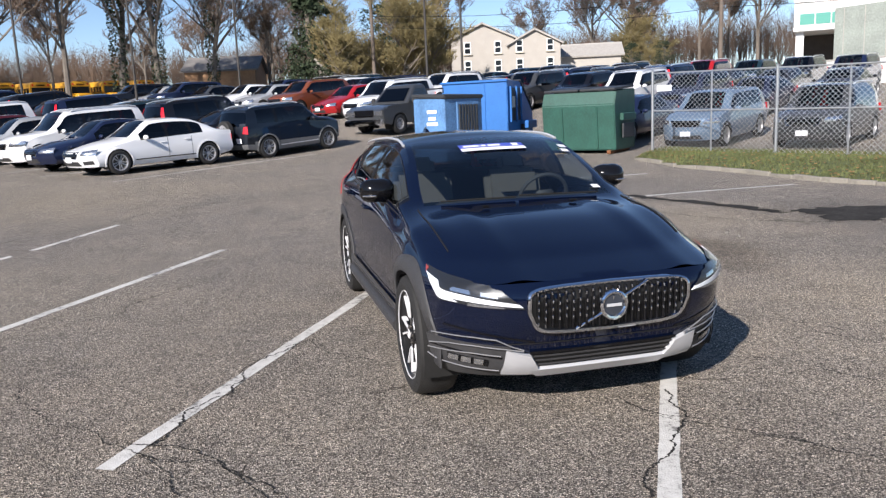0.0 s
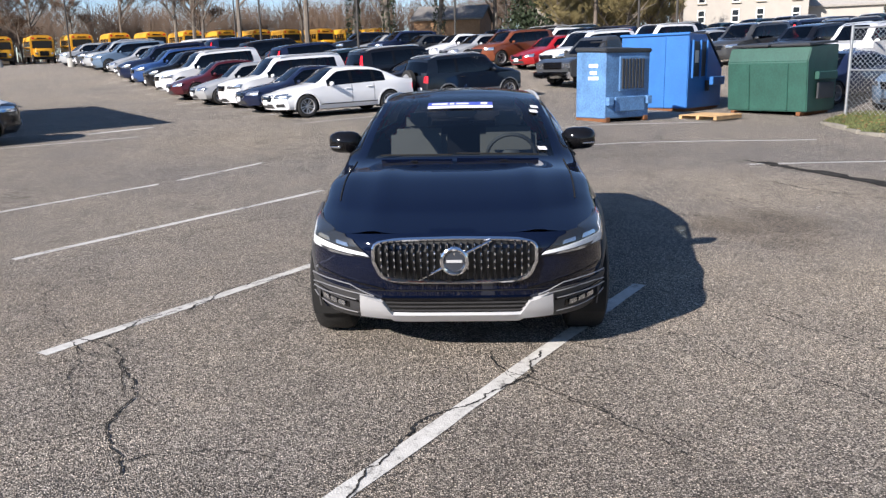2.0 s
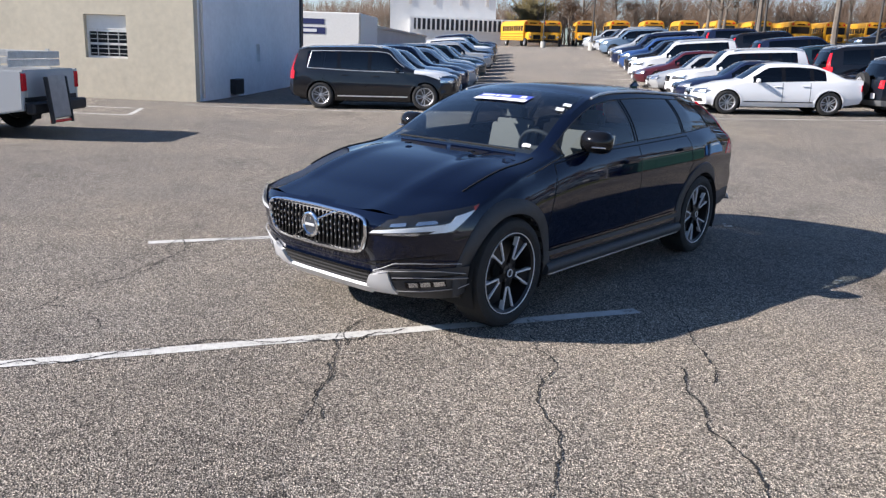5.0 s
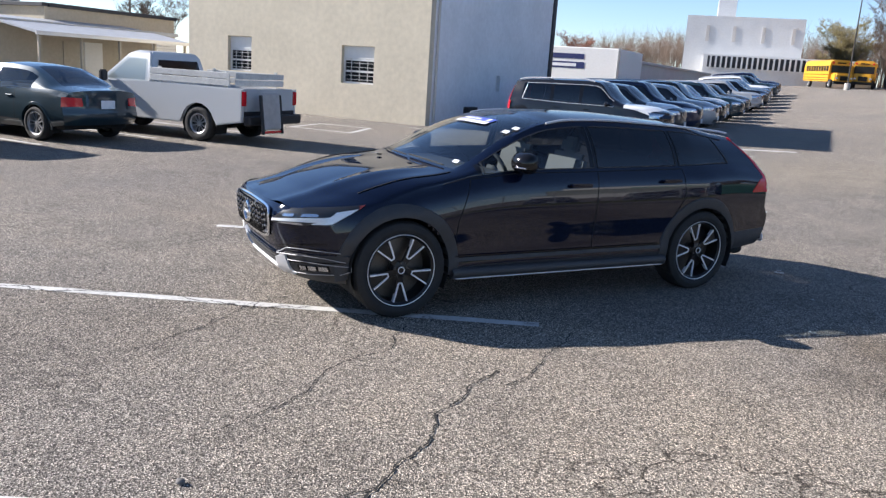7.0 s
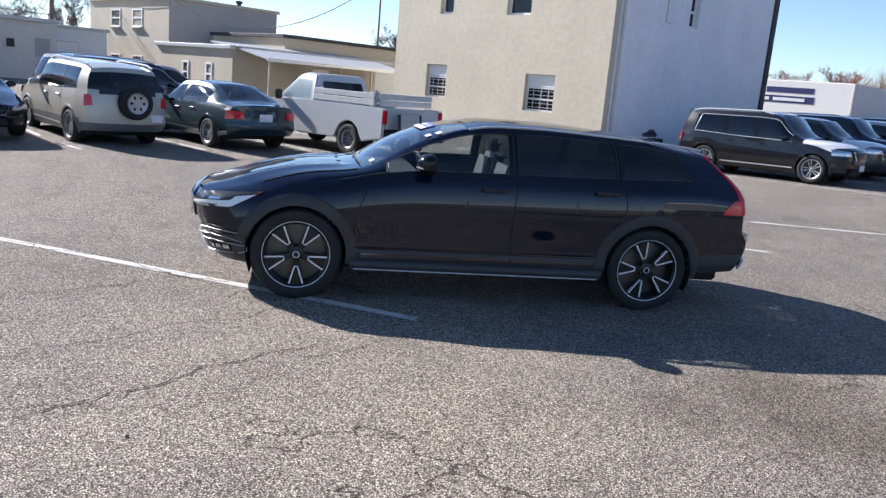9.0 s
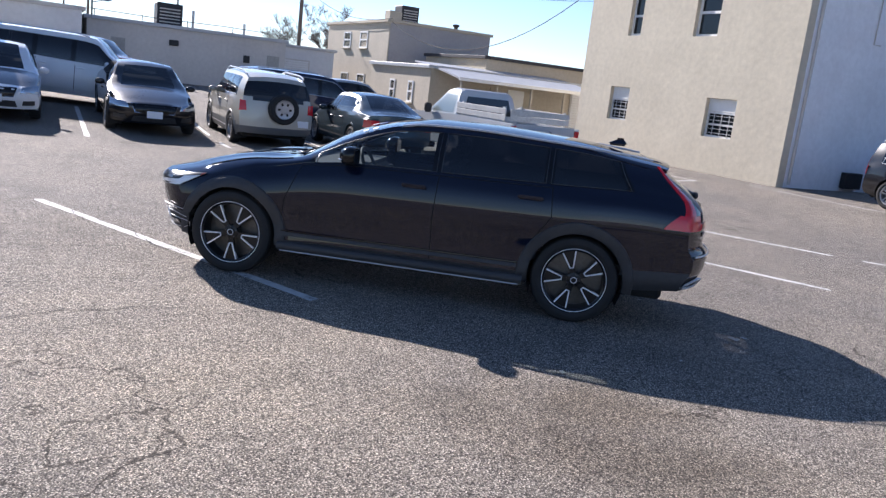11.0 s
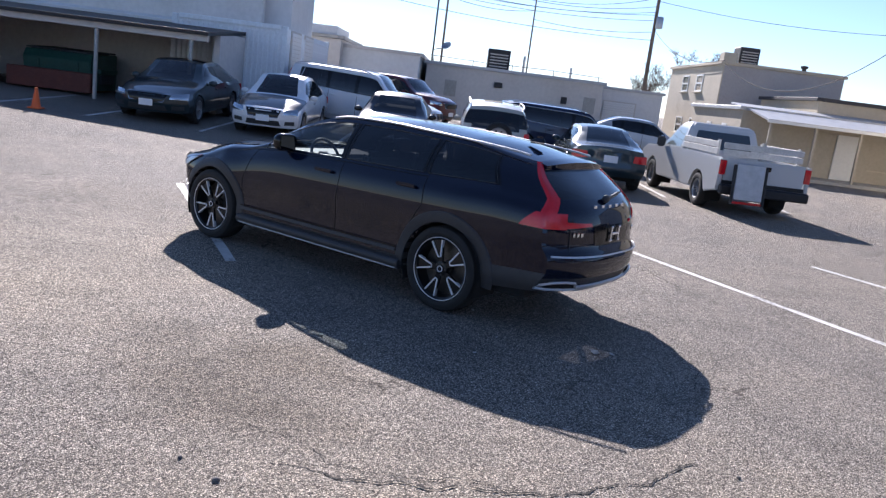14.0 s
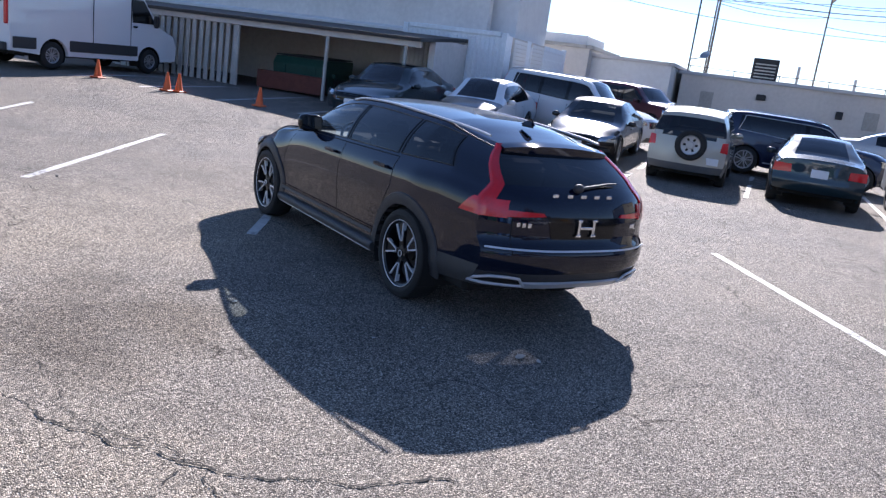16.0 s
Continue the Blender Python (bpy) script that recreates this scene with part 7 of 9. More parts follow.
def van(m):
    root = thing("delivery_van", "tall white panel van with dark lower trim", "van", m)
    hw, y0, y1, wb, r = 1.02, -2.75, 2.85, 3.3, 0.35
    side = [(y0 + 0.02, 0.4)]
    for wy in (-wb / 2 - 0.05, wb / 2 - 0.05):
        side += [(wy + 0.43 * math.cos(a), 0.35 + 0.43 * math.sin(a)) for a in (math.pi - math.pi * k / 10 for k in range(11))]
    side += [(y1, 0.42), (y1, 2.35), (y1 - 0.15, 2.5), (-1.0, 2.5), (-1.35, 2.36), (-2.05, 1.35), (y0 + 0.12, 1.12), (y0, 0.8)]
    bm = bmesh.new()
    rows = []
    for x in (-1, -0.93, 0.93, 1):
        rows.append([bm.verts.new((x * hw * (1 - 0.09 * max(0, (z - 1.2) / 1.3)), y + (0 if abs(x) < 1 else (0.04 if y < 0 else -0.03)), z - (0 if abs(x) < 1 else 0.05 * (z > 2.3)))) for y, z in side])
    n = len(side)
    for a, b in zip(rows, rows[1:]):
        for k in range(n):
            bm.faces.new((a[k], a[(k + 1) % n], b[(k + 1) % n], b[k]))
    bm.faces.new(rows[0])
    bm.faces.new(rows[-1][::-1])
    part("body", bm, P["white"], root, smooth=True, angle=30)
    shared = {}
    for wy in (-wb / 2 - 0.05, wb / 2 - 0.05):
        for sd in (1, -1):
            wheel_parts(root, sd * 0.9, wy, r, r, 0.22, 0.2, (6, 0.05), shared)
            wheel_well(root, wy, sd, R=0.425, x0=0.6, x1=0.96, hub_z=0.35, n=10)
    for sd in (1, -1):
        bm = bmesh.new()
        xf = lambda z: sd * (hw * (1 - 0.09 * max(0, (z - 1.2) / 1.3)) + 0.008)
        bm.faces.new([bm.verts.new((xf(z), y, z)) for y, z in ((-1.9, 1.42), (-1.0, 1.42), (-1.0, 2.05), (-1.45, 2.05))])
        part("side_window", bm, M_PRIVACY, root)
        for ya, yb in ((-1.2, 1.1), (2.1, 2.75)):
            part("rub_strip", box((sd * (hw + 0.006), (ya + yb) / 2, 0.62), (0.03, yb - ya, 0.28), 0.008), M_PLASTIC, root)
        part("door_gap", box((sd * (hw - 0.004), -0.95, 1.3), (0.02, 0.012, 1.7)), M_GAP, root)
        part("door_gap", box((sd * (hw - 0.004), 0.35, 1.3), (0.02, 0.012, 1.7)), M_GAP, root)
        part("door_handle", box((sd * (hw + 0.012), -1.1, 1.3), (0.03, 0.16, 0.05), 0.01), M_TRIM, root)
        part("tail_light", box((sd * (hw - 0.11), y1 + 0.0, 1.35), (0.13, 0.06, 0.62), 0.02), M_RED, root)
        part("door_mirror", box((sd * 1.17, -1.75, 1.5), (0.16, 0.12, 0.34), 0.03, 2), M_PLASTIC, root)
        part("headlight", box((sd * 0.78, y0 + 0.1, 1.0), (0.36, 0.16, 0.26), 0.03, 2), M_LAMPIN, root)
    for x in (-0.46, 0.46):
        part("rear_window", box((x, y1 + 0.006, 1.85), (0.7, 0.02, 0.6), 0.05, 2), M_PRIVACY, root)
    bm = bmesh.new()
    bm.faces.new([bm.verts.new(c) for c in ((-0.86, -2.07, 1.4), (0.86, -2.07, 1.4), (0.8, -1.42, 2.32), (-0.8, -1.42, 2.32))])
    part("windshield", bm, M_PRIVACY, root)
    part("rear_bumper", box((0, y1 + 0.06, 0.5), (1.9, 0.16, 0.2), 0.03), M_PLASTIC, root)
    part("number_plate", box((0.5, y1 + 0.012, 1.05), (0.32, 0.02, 0.16)), M_WHITEBAR, root)
    part("underbody", box((0, 0, 0.4), (1.5, 5.0, 0.2)), M_UNDER, root)
    return root


pickup("pickup_truck", "white pickup truck with wooden side boards and a folded lift platform", paint("worn_white", (0.52, 0.53, 0.53), 0.0, 0.4), car_pose(-11.3, 6.95, 184))
pickup("pickup_truck", "grey pickup truck parked nose out", P["grey"], car_pose(18.9, 18.4, 182), False)
van(car_pose(-10.15, -15.15, 177))

# more cars near the row
make_car("suv", "white seven-seat suv parked across behind other cars", "suv", SUVBIG, P["white"], m=car_pose(-16.6, -2.2, 81), tail_tall=True, rails=True)
make_car("suv", "dark navy crossover parked across behind other cars", "suv", SUVMID, P["navy"], m=car_pose(-16.6, 4.0, 96), tail_tall=True, rails=True)
make_car("suv", "dark red suv parked far back in a yard", "suv", SUVMID, P["maroon"], m=car_pose(-23.5, -1.6, 60))
make_car("sedan", "silver sedan parked far back in a yard", "sedan", SEDAN, P["silver"], m=car_pose(-22.5, 7.6, 90))
protos = {
    "sedan": make_car("sedan", "dark blue compact sedan in a row of cars", "sedan", SEDAN, P["navy"], m=car_pose(7.2, 20.55, 180), lite=True),
    "suvbig": make_car("suv", "white seven-seat suv in a row of cars", "suv", SUVBIG, P["white"], m=car_pose(7.5, 23.4, 180), lite=True, tail_tall=True, rails=True),
    "suvmid": make_car("suv", "dark crossover with a white film on its hood", "suv", SUVMID, P["grey"], m=car_pose(-4.4, 19.7, 0), lite=True, tail_tall=True, hood=P["white"]),
    "small": make_car("sedan", "silver compact sedan in a row of cars", "sedan", SMALL, P["silver"], m=car_pose(7.0, 26.1, 180), lite=True),
}
WORDS = {"white": "white", "silver": "silver", "grey": "dark grey", "black": "black", "navy": "dark blue", "blue": "bright blue", "red": "red", "orange": "copper orange", "beige": "beige",
         "slate": "slate grey", "maroon": "dark red", "teal": "dark green", "ice": "pale blue"}


def park(kind, colour, p, q, heading, where, group):
    ob = copy_thing(protos[kind], car_pose(p, q, heading))
    repaint(ob, P[colour])
    noun = "sedan" if kind in ("sedan", "small") else "suv"
    return tagged(ob, f"{WORDS[colour]} {noun} parked {where}", "car", group)


rnd = random.Random(11)
row = "suvbig:navy suvmid:silver suvbig:black suvmid:white suvbig:slate suvmid:navy suvmid:grey suvbig:silver suvmid:black suvmid:ice suvbig:white suvmid:slate suvbig:navy"
for k, item in enumerate(row.split()):
    kd, c = item.split(":")
    park(kd, c, -4.4 + rnd.uniform(-0.25, 0.25), 22.4 + 2.75 * k, rnd.uniform(-1.5, 1.5), "in a tight row of cars", "cars in the left row")
row = "sedan:maroon suvbig:white suvmid:black suvmid:blue suvbig:navy sedan:white small:silver suvmid:ice suvbig:silver sedan:blue suvmid:grey small:white suvmid:silver sedan:navy suvmid:black"
for k, item in enumerate(row.split()):
    kd, c = item.split(":")
    park(kd, c, 7.2 + rnd.uniform(-0.25, 0.25), 28.9 + 2.75 * k, 180 + rnd.uniform(-1.5, 1.5), "in a tight row of cars", "cars in the right row")
row = "sedan:black suvbig:black suvmid:slate sedan:white suvmid:navy small:grey suvmid:black sedan:silver suvmid:navy sedan:black suvmid:white"
for k, item in enumerate(row.split()):
    kd, c = item.split(":")
    park(kd, c, 12.6 + rnd.uniform(-0.2, 0.2), 20.4 + 2.75 * k, rnd.uniform(-1.5, 1.5), "in the second row", "cars in the second row")
row = "suvbig:white sedan:red suvmid:orange sedan:silver small:white sedan:grey suvmid:navy sedan:silver suvmid:black"
for k, item in enumerate(row.split()):
    kd, c = item.split(":")
    park(kd, c, 21.6 + rnd.uniform(-0.3, 0.3), 22.0 + 2.8 * k, 180 + rnd.uniform(-2, 2), "on the rise of the car park", "cars on the rise")
for p, q0, n, hd in ((29.0, 8.0, 12, 180), (35.0, 6.0, 13, 0), (44.0, 8.0, 12, 180)):
    for k in range(n):
        c = rnd.choice(("black", "navy", "black", "grey", "slate", "navy", "black", "white" if p < 30 else "slate", "red" if p > 40 else "silver"))
        park(rnd.choice(("sedan", "suvmid", "suvbig")), c, p + rnd.uniform(-0.3, 0.3), q0 + 2.8 * k, hd + rnd.uniform(-2, 2), "in a far row", "cars in the far rows")
for kd, c, p, q in (("suvmid", "ice", 20.4, 6.3), ("suvbig", "grey", 20.6, 3.0), ("suvmid", "black", 20.4, -0.6), ("sedan", "navy", 20.4, 9.4)):
    park(kd, c, p, q, 180, "behind a chain-link fence", "cars behind the fence")


# ---------------------------------------------------------------- fence, kerb, grass
def fence():
    root = thing("chain_link_fence", "galvanised chain-link fence with posts and rails", "fence", kind="")
    P0, q0, q1, h = 15.5, -9.2, 6.1, 2.25
    qs = [q1 - 3.3 * k for k in range(5)]
    for k, q in enumerate(qs):
        v = L(P0, q)
        bm = bmesh.new()
        add_tube(bm, [v - Vector((0, 0, 0.1)), v + Vector((0, 0, h + 0.06))], 0.038, 10)
        add_tube(bm, [v + Vector((0, 0, h + 0.06)), v + Vector((0, 0, h + 0.1))], [0.046, 0.01], 10)
        part("post", bm, M_STEEL, root, smooth=True)
    for q in [q1 - 1.65 - 3.3 * k for k in range(4)]:
        v = L(P0, q)
        part("thin_post", tube([v - Vector((0, 0, 0.1)), v + Vector((0, 0, h))], 0.022, 8), M_STEEL, root, smooth=True)
    for z in (h, 1.25):
        part("rail", tube([L(P0, q) + Vector((0, 0, z)) for q in (q1, 3.0, 0.0, -3.0, -6.0, -7.1)], 0.02, 8), M_STEEL, root, smooth=True)
    # woven wire: two families of slanting wires, crimped at the crossings
    verts, faces = [], []
    step, q_end, r = 0.125, -7.1, 0.0046
    span = q1 - q_end
    n = int((span + h) / step)
    for fam in (1, -1):
        for k in range(n):
            # wire runs along (fam, 1) in the q-z plane
            u0 = k * step - h if fam > 0 else k * step
            a = max(0.0, -u0) if fam > 0 else max(0.0, u0 - span)
            b = min(h, span - u0) if fam > 0 else min(h, u0)
            if b - a < 0.02:
                continue
            base = len(verts)
            for z in (a, b):
                q = q_end + u0 + fam * z
                v = L(P0, q)
                for k3 in range(3):
                    an = 2 * math.pi * k3 / 3
                    o = PA * math.cos(an) * r + (QA * fam * -0.707 + Vector((0, 0, 0.707))) * math.sin(an) * r
                    verts.append((v.x + o.x + PA.x * 0.003 * fam, v.y + o.y + PA.y * 0.003 * fam, v.z + z + 0.02 + o.z))
            for k3 in range(3):
                faces.append((base + k3, base + (k3 + 1) % 3, base + 3 + (k3 + 1) % 3, base + 3 + k3))
    ob = attach("wire_mesh", mesh_of("wire_mesh", verts, faces, M_STEEL, smooth=False), root)
    tagged(ob, "woven diamond wire mesh", kind="stuff")
    v = L(P0 - 0.03, q1 - 0.35)
    part("sign", box((0, 0, 0), (0.02, 0.42, 0.16), 0.004), M_WHITEBAR, root, "small white sign", m=pose(v.x, v.y, v.z + 1.85, 0, 0, math.degrees(LOT)))
    return root


fence()
M_GRASS = mat("grass_soil", (0.07, 0.085, 0.03), rough=0.95, var=0.45, scale=2.0, bump=0.6, bscale=40)
M_BLADE = mat("grass_blade", (0.105, 0.12, 0.04), rough=0.8, var=0.4, scale=0.8)
M_KERB = mat("old_kerb", (0.21, 0.195, 0.165), rough=0.95, var=0.3, scale=3, bump=0.5, bscale=30)
M_LEAF = mat("dry_leaf", (0.26, 0.15, 0.06), rough=0.9, var=0.4, scale=3)


def verge():
    edge = [(14.7, 6.2), (13.3, 4.4), (12.5, 2.4), (11.2, 0.5), (10.7, -1.0), (9.4, -7.0)]
    bm = bmesh.new()
    rows = []
    for p, q in edge:
        rows.append([bm.verts.new(L(p + (17.4 - p) * t, q) + Vector((0, 0, 0.05 + 0.12 * math.sin(math.pi * t)))) for t in (0, 0.15, 0.35, 0.6, 0.85, 1)])
    for a, b in zip(rows, rows[1:]):
        for k in range(5):
            bm.faces.new((a[k], a[k + 1], b[k + 1], b[k]))
    ob = part("verge", bm, M_GRASS, None, smooth=True)
    tagged(ob, "rough grass verge with dead leaves", "verge", kind="structure")
    kerb = thing("kerb", "worn concrete kerb along a grass verge", "kerb", kind="structure")
    for (p0, q0), (p1, q1) in zip(edge, edge[1:]):
        n = 3
        for k in range(n):
            a, b = L(p0 + (p1 - p0) * k / n, q0 + (q1 - q0) * k / n), L(p0 + (p1 - p0) * (k + 0.985) / n, q0 + (q1 - q0) * (k + 0.985) / n)
            d = b - a
            w = 0.5 + 0.5 * math.sin(7.3 * a.x + 3.1 * k)
            part("kerb_stone", box((0, 0, 0.0), (d.length, 0.11, 0.13 + 0.06 * w), 0.02), M_KERB, kerb, m=Matrix.Translation((a + b) / 2) @ pose(0, 0, 0, 0, 3 * w - 1.5, math.degrees(math.atan2(d.y, d.x)) + 6 * w - 3))
    rr = random.Random(3)
    for nm, count, mt, lab in (("grass_blades", 22000, M_BLADE, "short green and yellow grass"), ("dead_leaves", 900, M_LEAF, "brown dead leaves")):
        verts, faces = [], []
        for _ in range(count):
            k = rr.randrange(5)
            t, u = rr.random(), rr.random()
            p = edge[k][0] + (edge[k + 1][0] - edge[k][0]) * t
            q = edge[k][1] + (edge[k + 1][1] - edge[k][1]) * t
            v = L(p + (17.3 - p) * u, q) + Vector((0, 0, 0.04 + 0.12 * math.sin(math.pi * u)))
            a = rr.uniform(0, 6.28)
            b = len(verts)
            if nm == "grass_blades":
                h, w = rr.uniform(0.03, 0.09), 0.010
                lean = Vector((rr.uniform(-0.06, 0.06), rr.uniform(-0.06, 0.06), h))
                verts += [v + Vector((math.cos(a) * w, math.sin(a) * w, 0)), v - Vector((math.cos(a) * w, math.sin(a) * w, 0)), v + lean]
                faces.append((b, b + 1, b + 2))
            else:
                s = rr.uniform(0.03, 0.06)
                for k4 in range(4):
                    an = a + math.pi / 2 * k4
                    verts.append(v + Vector((math.cos(an) * s, math.sin(an) * s * 0.7, 0.02 + rr.uniform(0, 0.03))))
                faces.append((b, b + 1, b + 2, b + 3))
        tagged(new(nm, mesh_of(nm, verts, faces, mt, smooth=False)), lab, "grass" if "grass" in nm else "leaves", kind="stuff")


verge()


# ---------------------------------------------------------------- poles and wires
def at_dir(x, y):
    return Vector((x, y, gz(x, y)))


def lamp_post(x, y, h=9.0, turn=0):
    r = thing("street_lamp", "dark steel car park lamp post with a box head", "street lamp", pose(x, y, gz(x, y), 0, 0, turn))
    part("pole", tube([(0, 0, 0), (0, 0, h)], [0.075, 0.05], 8), M_LAMPPOLE, r, smooth=True)
    part("base", lathe([(0.28, 0), (0.28, 0.6), (0.25, 0.65), (0, 0.65)], 16, "z"), M_CONC, r, smooth=True)
    part("arm", box((0.3, 0, h - 0.1), (0.7, 0.06, 0.08)), M_LAMPPOLE, r)
    part("lamp_head", box((0.75, 0, h - 0.08), (0.6, 0.36, 0.16), 0.04, 2), M_LAMPPOLE, r)


def utility_pole(x, y, h=11.0, turn=0, transformer=False, arms=1, r0=0.17):
    r = thing("utility_pole", "weathered wooden utility pole with crossarm and insulators", "utility pole", pose(x, y, gz(x, y), 0, 0, turn))
    part("pole", tube([(0, 0, -0.3), (0, 0, h)], [r0, r0 * 0.65], 10), M_WOODPOLE, r, smooth=True)
    for k in range(arms):
        z = h - 0.6 - 1.0 * k
        arm = part("crossarm", box((0, 0.14, z), (2.4, 0.1, 0.12)), M_WOODPOLE, r)
        for xx in (-1.1, -0.5, 0.5, 1.1):
            part("insulator", lathe([(0.03, 0), (0.05, 0.04), (0.03, 0.08), (0.05, 0.12), (0, 0.16)], 8, "z"), M_STEEL, arm, m=pose(xx, 0.14, z + 0.06))
    if transformer:
        part("transformer", lathe([(0, 0), (0.24, 0.02), (0.26, 0.1), (0.26, 0.75), (0.2, 0.85), (0, 0.87)], 16, "z"), M_STEEL, r, smooth=True, m=pose(0.42, 0, h - 3.6))
        part("bracket", box((0.16, 0, h - 3.1), (0.3, 0.1, 0.3)), M_DARKSTEEL, r)
    return r


def wire(a, b, sag=0.6, rad=0.018, n=16, label="black overhead cable between poles"):
    a, b = Vector(a), Vector(b)
    pts = [a.lerp(b, k / n) - Vector((0, 0, sag * 4 * (k / n) * (1 - k / n))) for k in range(n + 1)]
    ob = part("overhead_cable", tube(pts, rad, 5), M_GAP, None, smooth=True)
    return tagged(ob, label, "cable")


for x, y, h, t in ((10.5, 37.3, 9.5, 120), (8.6, 37.8, 10, 60), (-13.2, 42.7, 9, 200), (-7.4, 43.7, 9, 20), (-1.5, 47, 9, 80), (-30, 52, 9, 0), (-44, 66, 9, 0), (-20, 60, 9, 90)):
    lamp_post(x, y, h, t)
utility_pole(1.5, 74, 11.5, 10, True, 2)
utility_pole(31.2, 44.1, 11, 60)
utility_pole(9.4, 60, 11, 20)
utility_pole(-51.0, -18.4, 11.0, 70, True, 1)
utility_pole(-33, -24, 8.5, 40, r0=0.08)
utility_pole(-44, -24.5, 9.0, 40, r0=0.07)
utility_pole(-40, -30, 9.5, 20, r0=0.07)
utility_pole(-60, 4, 9.5, 80, False, 1, 0.1)
for a, b, s in (((1.5, 74, 15.5), (9.4, 60, 13.2), 0.8), ((9.4, 60, 13.2), (31.2, 44.1, 13), 1.0), ((31.2, 44.1, 13), (70, 18, 13), 1.2), ((1.5, 74, 14.6), (9.4, 60, 12.2), 0.8), ((9.4, 60, 12.2), (31.2, 44.1, 12), 1.1),
                ((31.2, 44.1, 12), (70, 18, 12), 1.2), ((9.4, 60, 9.4), (31.2, 44.1, 8.9), 0.6), ((9.4, 60, 8.5), (31.2, 44.1, 7.8), 0.5), ((31.2, 44.1, 8.9), (70, 18, 11), 0.8), ((31.2, 44.1, 7.8), (70, 18, 8.5), 0.5), ((1.5, 74, 15.5), (-40, 90, 15), 1.0),
                ((-51, -18.4, 9.6), (-33, -24, 8.2), 0.7), ((-33, -24, 8.2), (-12, -34, 9), 0.8), ((-51, -18.4, 10.2), (-44, -24.5, 8.8), 0.4), ((-44, -24.5, 8.8), (-20, -45, 9), 0.9),
                ((-51, -18.4, 8.0), (-37.6, -8.6, 5.2), 0.9), ((-37.6, -8.6, 5.0), (-25.6, 2.1, 6.4), 2.0), ((-51, -18.4, 10.0), (-60, 4, 10.0), 0.9),
                ((-60, 4, 10.0), (-25.6, 2.05, 6.8), 1.6), ((-33, -24, 7.6), (-51, -18.4, 9.2), 0.5), ((-44, -24.5, 8.0), (-33, -24, 7.2), 0.3), ((-40, -30, 8.4), (-51, -18.4, 8.6), 0.4), ((-44, -24.5, 7.4), (-51, -18.4, 7.8), 0.3), ((-51, -18.4, 7.2), (-30, -40, 9), 0.9), ((-51, -18.4, 9.0), (-38, -33, 9), 0.6), ((-40, -30, 9.2), (-12, -38, 9.5), 0.8)):
    wire(a, b, s)


# ---------------------------------------------------------------- school buses
def school_bus(m):
    root = thing("school_bus", "yellow school bus parked nose out in a row", "bus", m, group="school buses")
    my = mat("bus_yellow", (0.62, 0.31, 0.015), rough=0.45, var=0.08, scale=2)
    hw = 1.2
    bm = bmesh.new()
    prof = [(-hw, 0.7), (-hw, 2.4), (-hw + 0.12, 2.85), (-hw + 0.5, 3.05), (hw - 0.5, 3.05), (hw - 0.12, 2.85), (hw, 2.4), (hw, 0.7)]
    rings = [[bm.verts.new((x, y, z)) for x, z in prof] for y in (-2.6, 6.0)]
    for k in range(8):
        bm.faces.new((rings[0][k], rings[0][(k + 1) % 8], rings[1][(k + 1) % 8], rings[1][k]))
    bm.faces.new(rings[0])
    bm.faces.new(rings[1][::-1])
    part("body", bm, my, root)
    part("hood", box((0, -3.3, 1.15), (1.9, 1.5, 1.0), 0.15, 3), my, root, smooth=True)
    part("windshield", box((0, -2.62, 2.05), (2.0, 0.04, 0.8), 0.05), M_PANE, root)
    part("sign_panel", box((0, -2.63, 2.72), (1.3, 0.05, 0.22), 0.02), my, root)
    part("sign_bar", box((0, -2.665, 2.72), (0.9, 0.02, 0.12)), M_TRIM, root)
    for x in (-0.85, 0.85):
        part("warning_lamp", box((x, -2.64, 2.72), (0.2, 0.05, 0.18), 0.03), M_RED, root)
        part("headlight", box((x * 0.9, -4.06, 1.1), (0.26, 0.05, 0.2), 0.02), M_LAMPIN, root)
    part("grille", box((0, -4.06, 1.1), (0.9, 0.05, 0.5), 0.02), M_TRIM, root)
    part("front_bumper", box((0, -4.12, 0.6), (2.2, 0.15, 0.3), 0.03), M_TRIM, root)
    for sd in (1, -1):
        for k in range(9):
            part("side_window", box((sd * (hw + 0.004), -2.0 + 0.86 * k, 2.1), (0.02, 0.68, 0.6), 0), M_PANE, root)
        for z in (1.45, 1.1, 0.85):
            part("rub_rail", box((sd * (hw + 0.01), 1.7, z), (0.03, 8.5, 0.05)), M_TRIM, root)
    shared = {}
    for y in (-3.0, 3.8):
        for sd in (1, -1):
            wheel_parts(root, sd * 1.05, y, 0.48, 0.48, 0.28, 0.28, (5, 0.06), shared)
    return root


bus = school_bus(car_pose(3.1, 97.0, -92))
for k in range(1, 12):
    copy_thing(bus, car_pose(3.1 + 4.0 * k, 97.0 - 0.5 * k + rnd.uniform(-0.5, 0.5), -92 + rnd.uniform(-2, 2)))
copy_thing(bus, car_pose(-0.2, 95.0, -70))


